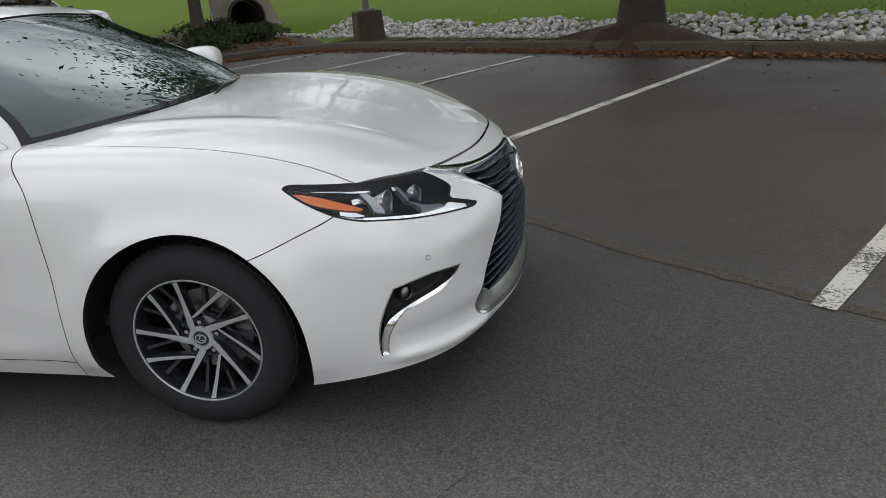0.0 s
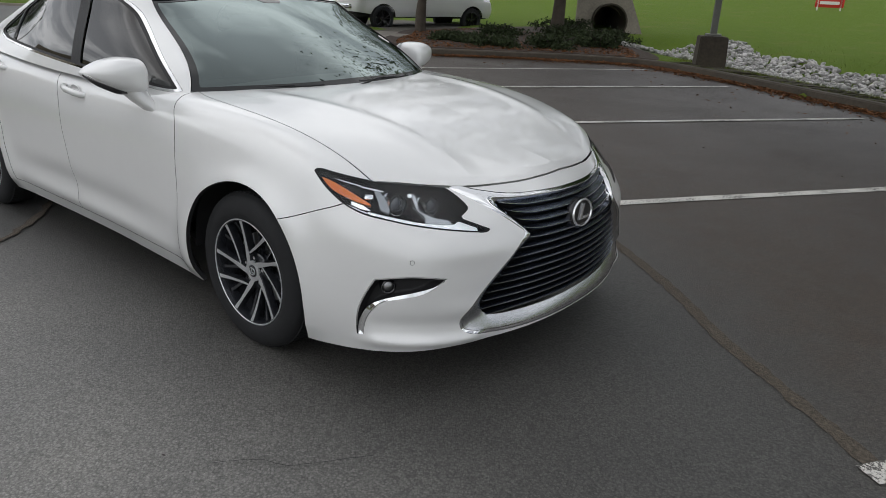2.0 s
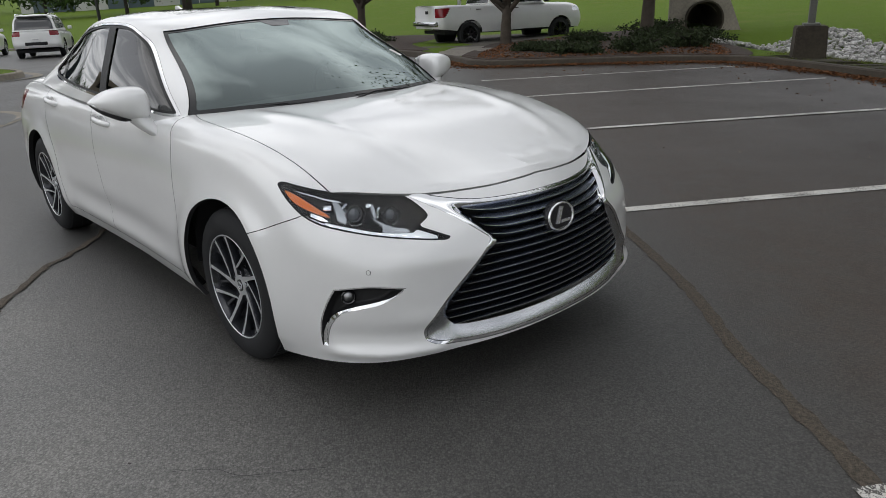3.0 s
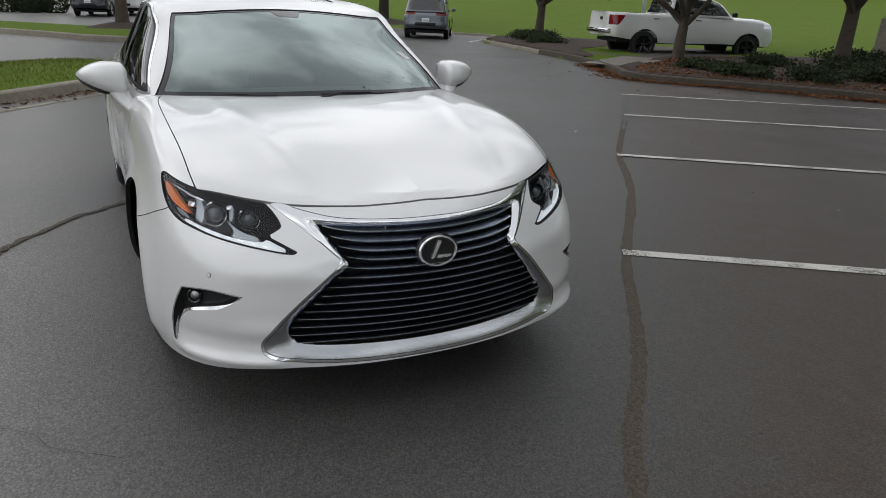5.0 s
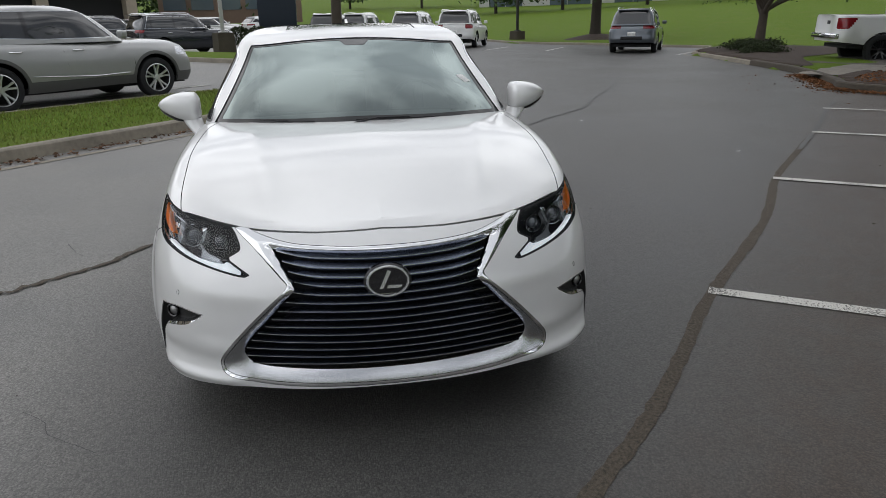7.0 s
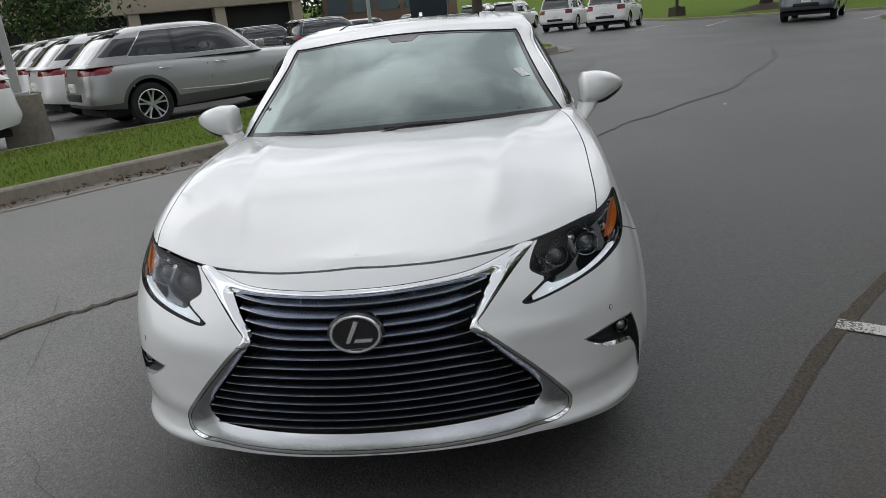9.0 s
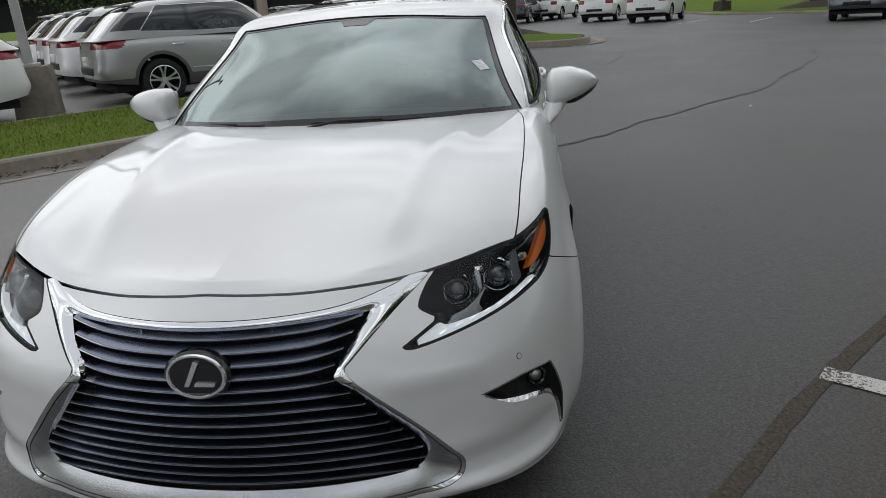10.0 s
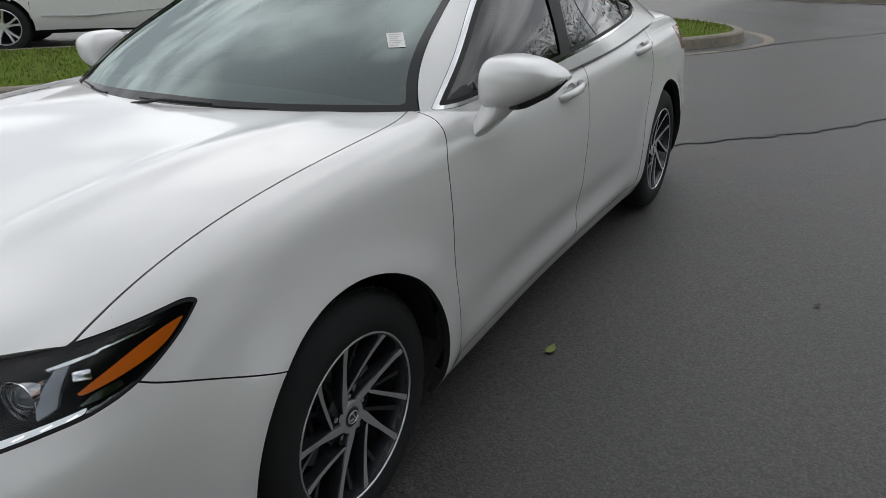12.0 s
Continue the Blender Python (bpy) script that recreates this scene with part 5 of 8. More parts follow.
def asphalt_material():
    m, nt, p = make_material("worn asphalt")
    co = nt.nodes.new("ShaderNodeTexCoord").outputs["Object"]
    grit = node(nt, "ShaderNodeTexVoronoi", Scale=125.0)
    fine = node(nt, "ShaderNodeTexNoise", Scale=95.0, Detail=5.0, Roughness=.75)
    blot = node(nt, "ShaderNodeTexNoise", Scale=.55, Detail=6.0, Roughness=.6)
    mid = node(nt, "ShaderNodeTexNoise", Scale=6.0, Detail=5.0)
    for n in (grit, fine, blot, mid):
        nt.links.new(co, n.inputs["Vector"])
    tone = nt.nodes.new("ShaderNodeValToRGB")
    e = tone.color_ramp.elements
    e[0].position, e[0].color = .30, (.0560, .0550, .0525, 1)
    e[1].position, e[1].color = .70, (.0900, .0865, .0795, 1)
    nt.links.new(blot.outputs["Fac"], tone.inputs[0])
    # reddish dust lies in the bays
    sep = nt.nodes.new("ShaderNodeSeparateXYZ")
    nt.links.new(co, sep.inputs[0])
    bay = nt.nodes.new("ShaderNodeMath")
    bay.operation = "MULTIPLY_ADD"
    bay.inputs[1].default_value, bay.inputs[2].default_value = .78, -1.38
    along = nt.nodes.new("ShaderNodeMath")
    along.operation = "MULTIPLY_ADD"
    along.inputs[1].default_value = .62
    nt.links.new(sep.outputs[1], bay.inputs[0])
    nt.links.new(sep.outputs[0], along.inputs[0])
    nt.links.new(bay.outputs[0], along.inputs[2])
    edge = nt.nodes.new("ShaderNodeMapRange")
    edge.interpolation_type = "SMOOTHSTEP"
    edge.inputs["From Min"].default_value, edge.inputs["From Max"].default_value = -.4, .9
    nt.links.new(along.outputs[0], edge.inputs["Value"])
    # the lane beside the bays is painted paler, in place of its sky sheen
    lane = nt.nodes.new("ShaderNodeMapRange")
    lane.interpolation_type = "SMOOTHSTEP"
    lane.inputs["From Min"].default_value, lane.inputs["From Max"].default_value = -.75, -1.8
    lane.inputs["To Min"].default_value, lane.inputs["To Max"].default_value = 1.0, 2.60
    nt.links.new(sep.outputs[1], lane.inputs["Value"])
    lane_sheen = nt.nodes.new("ShaderNodeMix")
    lane_sheen.data_type, lane_sheen.blend_type = "RGBA", "MULTIPLY"
    lane_sheen.inputs[0].default_value = 1
    nt.links.new(tone.outputs[0], lane_sheen.inputs[6])
    nt.links.new(lane.outputs[0], lane_sheen.inputs[7])
    dust_n = nt.nodes.new("ShaderNodeMath")
    dust_n.operation, dust_n.use_clamp = "MULTIPLY", True
    twice = nt.nodes.new("ShaderNodeMath")
    twice.operation = "MULTIPLY"
    twice.inputs[1].default_value = 1.8
    nt.links.new(edge.outputs[0], twice.inputs[0])
    nt.links.new(twice.outputs[0], dust_n.inputs[0])
    nt.links.new(mid.outputs["Fac"], dust_n.inputs[1])
    dust = nt.nodes.new("ShaderNodeMix")
    dust.data_type = "RGBA"
    dust.inputs[7].default_value = (.064, .049, .038, 1)
    nt.links.new(dust_n.outputs[0], dust.inputs[0])
    nt.links.new(lane_sheen.outputs[2], dust.inputs[6])
    # the oak's shade is mixed into the bays' colour, darker and browner towards the kerb
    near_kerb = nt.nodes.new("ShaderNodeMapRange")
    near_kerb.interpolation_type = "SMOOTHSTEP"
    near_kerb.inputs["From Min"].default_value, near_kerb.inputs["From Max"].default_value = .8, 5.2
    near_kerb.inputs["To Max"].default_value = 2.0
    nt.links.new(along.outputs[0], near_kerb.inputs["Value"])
    oak_shade_n = nt.nodes.new("ShaderNodeMath")
    oak_shade_n.operation, oak_shade_n.use_clamp = "MULTIPLY", True
    nt.links.new(near_kerb.outputs[0], oak_shade_n.inputs[0])
    nt.links.new(blot.outputs["Fac"], oak_shade_n.inputs[1])
    oak_shade = nt.nodes.new("ShaderNodeMix")
    oak_shade.data_type = "RGBA"
    oak_shade.inputs[7].default_value = (.032, .023, .016, 1)
    nt.links.new(oak_shade_n.outputs[0], oak_shade.inputs[0])
    nt.links.new(dust.outputs[2], oak_shade.inputs[6])
    # stones of different tone with dark pits between them
    tint_r = nt.nodes.new("ShaderNodeSeparateColor")
    nt.links.new(grit.outputs["Color"], tint_r.inputs[0])
    speck = nt.nodes.new("ShaderNodeMapRange")
    speck.inputs["To Min"].default_value, speck.inputs["To Max"].default_value = .70, 1.36
    nt.links.new(tint_r.outputs[0], speck.inputs["Value"])
    pit = nt.nodes.new("ShaderNodeMapRange")
    pit.inputs["From Min"].default_value, pit.inputs["From Max"].default_value = .25, .80
    pit.inputs["To Min"].default_value, pit.inputs["To Max"].default_value = 1.06, .66
    nt.links.new(grit.outputs["Distance"], pit.inputs["Value"])
    fleck = nt.nodes.new("ShaderNodeMapRange")
    fleck.inputs["From Min"].default_value, fleck.inputs["From Max"].default_value = .3, .7
    fleck.inputs["To Min"].default_value, fleck.inputs["To Max"].default_value = .68, 1.32
    nt.links.new(fine.outputs["Fac"], fleck.inputs["Value"])
    speck2 = nt.nodes.new("ShaderNodeMath")
    speck2.operation = "MULTIPLY"
    nt.links.new(fleck.outputs[0], speck2.inputs[0])
    nt.links.new(pit.outputs[0], speck2.inputs[1])
    both_n = nt.nodes.new("ShaderNodeMath")
    both_n.operation = "MULTIPLY"
    nt.links.new(speck.outputs[0], both_n.inputs[0])
    nt.links.new(speck2.outputs[0], both_n.inputs[1])
    mul = nt.nodes.new("ShaderNodeMix")
    mul.data_type, mul.blend_type = "RGBA", "MULTIPLY"
    mul.inputs[0].default_value = 1
    nt.links.new(oak_shade.outputs[2], mul.inputs[6])
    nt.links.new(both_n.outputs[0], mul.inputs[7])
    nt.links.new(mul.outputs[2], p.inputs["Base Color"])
    rough = nt.nodes.new("ShaderNodeMapRange")
    rough.inputs["To Min"].default_value, rough.inputs["To Max"].default_value = .36, .66
    nt.links.new(blot.outputs["Fac"], rough.inputs["Value"])
    nt.links.new(rough.outputs[0], p.inputs["Roughness"])
    bump = node(nt, "ShaderNodeBump", Strength=.55, Distance=.004)
    nt.links.new(both_n.outputs[0], bump.inputs["Height"])
    nt.links.new(bump.outputs["Normal"], p.inputs["Normal"])
    return m


def grass_material(name="mown grass", dark=(.056, .106, .008), light=(.135, .205, .014), dry=(.17, .175, .05)):
    m, nt, p = make_material(name)
    co = nt.nodes.new("ShaderNodeTexCoord").outputs["Object"]
    blade, patch, wide = node(nt, "ShaderNodeTexNoise", Scale=38.0, Detail=6.0, Roughness=.75), node(nt, "ShaderNodeTexNoise", Scale=.9, Detail=5.0), node(nt, "ShaderNodeTexNoise", Scale=.12, Detail=3.0)
    for n in (blade, patch, wide):
        nt.links.new(co, n.inputs["Vector"])
    r1 = nt.nodes.new("ShaderNodeValToRGB")
    r1.color_ramp.elements[0].position, r1.color_ramp.elements[0].color = .30, (*dark, 1)
    r1.color_ramp.elements[1].position, r1.color_ramp.elements[1].color = .68, (*light, 1)
    nt.links.new(blade.outputs["Fac"], r1.inputs[0])
    r2 = nt.nodes.new("ShaderNodeMapRange")
    r2.inputs["From Min"].default_value, r2.inputs["From Max"].default_value, r2.inputs["To Max"].default_value = .52, .80, .5
    nt.links.new(patch.outputs["Fac"], r2.inputs["Value"])
    mix = nt.nodes.new("ShaderNodeMix")
    mix.data_type = "RGBA"
    mix.inputs[7].default_value = (*dry, 1)
    nt.links.new(r2.outputs[0], mix.inputs[0])
    nt.links.new(r1.outputs[0], mix.inputs[6])
    nt.links.new(mix.outputs[2], p.inputs["Base Color"])
    p.inputs["Roughness"].default_value, p.inputs["Specular IOR Level"].default_value = .9, .15
    bump = node(nt, "ShaderNodeBump", Strength=.9, Distance=.03)
    nt.links.new(blade.outputs["Fac"], bump.inputs["Height"])
    nt.links.new(bump.outputs["Normal"], p.inputs["Normal"])
    return m


ASPHALT = asphalt_material()
GRASS = grass_material()
BLADES = surface("grass blades", (.150, .182, .036), .7, 0, 0, .2, 1.5, island=.45, spec=.2)
CONCRETE = surface("weathered concrete", (.235, .21, .168), .85, 0, 0, .28, 1.6, .4, 60)
DARK_CONCRETE = surface("stained concrete", (.060, .049, .036), .88, 0, 0, .35, 2.2, .45, 50)


def line_material():
    """White line paint through which the asphalt shows in flecks."""
    m, nt, p = make_material("worn white line paint")
    co = nt.nodes.new("ShaderNodeTexCoord").outputs["Object"]
    a, b = node(nt, "ShaderNodeTexNoise", Scale=75.0, Detail=6.0, Roughness=.7), node(nt, "ShaderNodeTexNoise", Scale=3.0, Detail=4.0)
    add = nt.nodes.new("ShaderNodeMath")
    add.operation = "MULTIPLY_ADD"
    add.inputs[1].default_value = .55
    ramp = nt.nodes.new("ShaderNodeValToRGB")
    e = ramp.color_ramp.elements
    e[0].position, e[0].color = .68, (.085, .080, .072, 1)
    e[1].position, e[1].color = .74, (.58, .565, .52, 1)
    for n in (a, b):
        nt.links.new(co, n.inputs["Vector"])
    nt.links.new(b.outputs["Fac"], add.inputs[0])
    nt.links.new(a.outputs["Fac"], add.inputs[2])
    nt.links.new(add.outputs[0], ramp.inputs[0])
    nt.links.new(ramp.outputs[0], p.inputs["Base Color"])
    p.inputs["Roughness"].default_value = .75
    return m


LINE_PAINT = line_material()
TAR = surface("tar", (.022, .021, .020), .45, 0, 0, .25, 12, .4, 60)
SILT = surface("silt in the seam", (.080, .065, .048), .9, 0, 0, .95, 70, .9, 140)
STONE = surface("pale quarry stone", (.33, .32, .31), .85, 0, 0, .14, 6, .5, 25, piece=.35, island=.38)
MULCH = surface("dark bark mulch", (.040, .026, .018), .95, 0, 0, .5, 14, 1.0, 40)
LEAF_LITTER = surface("fallen leaves", (.155, .068, .028), .8, 0, 0, .2, 20, island=.6, spec=.2)
FOLIAGE = surface("leaves", (.040, .075, .016), .6, 0, 0, .15, 2, island=.55, spec=.3)
SHRUB = surface("juniper leaves", (.032, .044, .018), .75, 0, 0, .2, 3, island=.5, spec=.2)
BARK = surface("bark", (.075, .060, .047), .92, 0, 0, .35, 7, .9, 28)
DARK_BARK = surface("dark bark", (.034, .027, .021), .92, 0, 0, .35, 7, .9, 22)
POLE_PAINT = surface("pale painted steel", (.50, .50, .49), .5, .2, 0, .05, 3)
DARK_METAL = surface("dark painted steel", (.05, .05, .05), .5, .3, 0, .05, 3)


def strip(points, width, lift, wobble=0.0, seed=0, height=land, ragged=.06, step=.10):
    """A ribbon along points on the ground, with a ragged width."""
    rnd = random.Random(seed)
    o = rounded(points, (), 10, False)
    o = np.array([o[0]] + [a + (b - a) * t for a, b in zip(o[:-1], o[1:]) for t in np.linspace(0, 1, max(2, int(np.linalg.norm(b - a) / step)))[1:]])
    bm, rows = bmesh.new(), []
    drift = 0.0
    for i, q in enumerate(o):
        d = o[min(i + 1, len(o) - 1)] - o[max(i - 1, 0)]
        d = d / max(np.linalg.norm(d), 1e-9)
        n = np.array((-d[1], d[0]))
        drift = drift * .75 + rnd.uniform(-1, 1) * wobble
        w = width / 2 * (1 + rnd.uniform(-1, 1) * ragged)
        a, b = q + n * (w + drift), q + n * (drift - w)
        rows.append([bm.verts.new((*p, float(height(*p)) + lift)) for p in (a, b)])
    for p, q in zip(rows[:-1], rows[1:]):
        bm.faces.new((p[0], p[1], q[1], q[0]))
    bmesh.ops.recalc_face_normals(bm, faces=bm.faces)
    if bm.faces and sum(f.normal.z for f in bm.faces) < 0:
        bmesh.ops.reverse_faces(bm, faces=bm.faces)
    return bm


def kerb_run(points, closed=False, top=.15, width=.16, gutter=.32, corners=()):
    """A concrete kerb with its gutter pan, swept along points; the road is on the right of the way."""
    o = rounded(points, corners, 7, closed)
    prof = [(gutter, .006), (.02, -.012), (.0, .0), (-.022, top * .85), (-.05, top), (-width, top), (-width - .01, top - .25)]
    bm, rows, n = bmesh.new(), [], len(o)
    for i, q in enumerate(o):
        a = o[(i - 1) % n] if closed or i else o[i]
        b = o[(i + 1) % n] if closed or i < n - 1 else o[i]
        d = (b - a) / max(np.linalg.norm(b - a), 1e-9)
        right = np.array((d[1], -d[0]))
        rows.append([bm.verts.new((*(q + right * u), float(land(*q)) + v)) for u, v in prof])
    pairs_ = list(zip(rows, rows[1:] + rows[:1])) if closed else list(zip(rows[:-1], rows[1:]))
    for p, q in pairs_:
        for i in range(len(prof) - 1):
            bm.faces.new((p[i], p[i + 1], q[i + 1], q[i]))
    bmesh.ops.recalc_face_normals(bm, faces=bm.faces)
    if sum(f.normal.z for f in bm.faces) < 0:
        bmesh.ops.reverse_faces(bm, faces=bm.faces)
    return bm


def blades(places, rnd, height, width, material, name, label):
    """Grass blades, each a bent triangle, as one mesh."""
    k = len(places)
    p = np.asarray(places, float)
    r = np.random.RandomState(rnd)
    a, hgt = r.uniform(0, 2 * np.pi, k), height * r.uniform(.5, 1.2, k)
    side = np.stack([np.cos(a), np.sin(a), 0 * a], 1) * width
    lean = np.stack([r.normal(0, .4, k), r.normal(0, .4, k), np.ones(k)], 1) * hgt[:, None]
    v = np.stack([p - side, p + side, p + lean], 1).reshape(-1, 3)
    me = bpy.data.meshes.new(name)
    me.from_pydata(v.tolist(), [], np.arange(3 * k).reshape(-1, 3).tolist())
    me.materials.append(material)
    return tagged(new(name, me), label, "grass", kind="stuff")


def leaf_mesh(name, centres, size, seed, flat=0.0):
    """Many small folded leaves, two triangles each."""
    r = np.random.RandomState(seed)
    c = np.asarray(centres, float)
    k = len(c)
    a = r.normal(size=(k, 3))
    a[:, 2] *= 1 - flat
    a /= np.maximum(np.linalg.norm(a, axis=1, keepdims=True), 1e-9)
    b = np.cross(a, r.normal(size=(k, 3)) * (1, 1, 1 + 3 * flat))
    b /= np.maximum(np.linalg.norm(b, axis=1, keepdims=True), 1e-9)
    s = (size * r.uniform(.6, 1.3, k))[:, None]
    n = np.cross(a, b) * s * .25
    v = np.stack([c - a * s, c + b * s * .5 + n, c + a * s, c - b * s * .5 + n], 1).reshape(-1, 3)
    i = np.arange(k)[:, None] * 4
    me = bpy.data.meshes.new(name)
    me.from_pydata(v.tolist(), [], np.concatenate([i + (0, 1, 2), i + (0, 2, 3)]).tolist())
    return me


def lay_ground():
    # paved lot, then the unpaved sheet that goes to the horizon
    xs = graded(-95, -14, 7, 40, .35, 3.0)
    ys = graded(-75, -9, 15, 24, .35, 3.0)
    lot = sheet(xs, ys, land)
    lot = cut(lot, inside(lot.v[:, :2], LOT) + .05)
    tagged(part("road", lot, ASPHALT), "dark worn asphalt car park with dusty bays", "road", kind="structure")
    xs = graded(-420, -30, 16, 420, .7, 26.0)
    ys = graded(-420, 0, 40, 420, .7, 26.0)
    wild = sheet(xs, ys, meadow)
    wild = cut(wild, -inside(wild.v[:, :2], LOT) + 1.2)
    tagged(part("ground", wild, GRASS), "mown green meadow rising behind the car park", "ground", kind="structure")

# ---- other parked vehicles: one generic wagon body, bent to each kind ----
def wagon_curves(kind):
    """Long curves of a sport-utility or pickup body; x from the front axle, back to minus the wheelbase."""
    k = kind
    w, b, f, r = k["width"] / 2, k["base"], k["front"], k["rear"]
    xs = np.array([f, f - .02, f - .16, f - .42, 0, -.45 * b, -b, -b - r * .55, -b - r + .12, -b - r + .02, -b - r])
    ys = np.array([0, .55, .86, .97, 1.0, 1.0, 1.0, .985, .90, .60, 0])
    if k["pickup"]:
        xs = np.array([f, f - .02, f - .10, f - .35, 0, -.45 * b, -b, -b - r * .55, -b - r + .04, -b - r + .005, -b - r])
        ys = np.array([0, .66, .92, .985, 1.0, 1.0, 1.0, 1.0, .995, .96, 0])

    def curve(dz, inset, nose, tail, z):
        x = xs.copy()
        x[:3] -= nose
        x[-3:] += tail * (0 if k["pickup"] else 1)
        zz = np.interp(xs[::-1], [-b - r, -b, 0, f], z)[::-1]
        return [(float(a), float(max(0, (w - inset) * q)), float(c)) for a, q, c in zip(x, ys, zz + dz)]
    s, h, d = k["sill"], k["hood"], k["deck"]
    m = (s + h) / 2
    return [curve(0, .05, .06, .05, [s + .12, s, s, s - .03]), curve(.14, .01, .0, .0, [s + .10, s, s, s]), curve(0, .0, .0, .02, [m + .05, m, m, m - .02]),
            curve(0, .03, .05, .05, [d - .14, d - .14, h - .12, h - .20]), curve(0, .10, .10, .10, [d, d, h, h - .08]), curve(0, .30, .22, .18, [d + .02, d + .02, h + .06, h - .01]),
            [(x, y * .45, z) for x, y, z in curve(0, .35, .30, .22, [d + .03, d + .03, h + .085, h + .02])], [(x, 0, z) for x, y, z in curve(0, .35, .32, .24, [d + .03, d + .03, h + .09, h + .03])]]


def wagon_top(kind):
    k = kind
    w, d, h = k["width"] / 2, k["deck"], k["height"]
    x0, x1, t0, t1 = k["screen"]        # windscreen foot and head, back window head and foot

    def ring(a, b, half, z0, z1, sag=0.0):
        xs = np.array([a, a - .02, a - .10, a - .30, (a + b) / 2, b + .30, b + .08, b + .02, b])
        ys = np.array([0, .55, .90, 1.0, 1.0, 1.0, .92, .6, 0]) * half
        zs = np.interp(xs, [b, a], [z1, z0])
        return [(float(x), float(y), float(z + sag * (1 - abs(2 * (x - b) / (a - b) - 1)))) for x, y, z in zip(xs, ys, zs)]
    return [ring(x0, t1, w - .09, d - .02, d), ring(x0 - (x0 - x1) * .25, t1 + (t0 - t1) * .25, w - .13, d + (h - d) * .25, d + (h - d) * .25),
            ring(x0 - (x0 - x1) * .78, t1 + (t0 - t1) * .75, w - .235, d + (h - d) * .78, d + (h - d) * .74), ring(x1 + .03, t0 - .05, w - .30, h - .085, h - .11, .03),
            ring(x1 - .15, t0 + .10, w - .42, h - .035, h - .06, .02), [(x, y * .45, z + .02) for x, y, z in ring(x1 - .30, t0 + .25, w - .5, h - .03, h - .045, .01)],
            [(x, 0, z + .025) for x, y, z in ring(x1 - .36, t0 + .32, w - .5, h - .03, h - .04, .01)]]


def road_wheel(parent, x, y, radius, rim_material, side):
    m = Matrix.Translation((x, y * side, radius))
    r, t = radius, .115

    def put(bm):
        if side < 0:
            flip_y(bm)
        return moved(bm, m)
    tyre = part("wheel", put(turned(bmesh.new(), [(r * .66, t * .85), (r * .70, t * .95), (r * .84, t), (r * .95, t * .86), (r, t * .55), (r, -t * .55), (r * .93, -t * .9), (r * .6, -t * .9)], 36)), RUBBER, parent)
    rim = part("rim", put(turned(bmesh.new(), [(r * .69, t * .90), (r * .655, t * .92), (r * .63, t * .6), (r * .6, -t * .4), (r * .1, -t * .45)], 36)), LINER, tyre)
    part("rim_edge", put(turned(bmesh.new(), [(r * .645, t * .90), (r * .66, t * .98), (r * .69, t * .94)], 36)), rim_material, rim)
    part("hub", put(turned(bmesh.new(), [(0, t * .78), (r * .12, t * .78), (r * .17, t * .6), (r * .18, t * .2)], 20)), rim_material, rim)
    for k in range(5):
        a0 = 2 * math.pi * k / 5 + .3
        for g in (-.17, .17):
            bm = bmesh.new()
            rr = []
            for q, a, w, h in ((r * .13, a0 + g * .8, .022, t * .72), (r * .40, a0 + g, .016, t * .78), (r * .66, a0 + g * 1.25, .020, t * .90)):
                c, s = math.cos(a), math.sin(a)
                rr.append([bm.verts.new((q * c - s * u * w, h + e, q * s + c * u * w)) for u, e in ((-1, -.03), (-.8, 0), (.8, 0), (1, -.03))])
            for a, b in zip(rr[:-1], rr[1:]):
                for i in range(3):
                    bm.faces.new((a[i], a[i + 1], b[i + 1], b[i]))
            bmesh.ops.recalc_face_normals(bm, faces=bm.faces)
            part("spoke", put(bm), rim_material, rim)
    return tyre


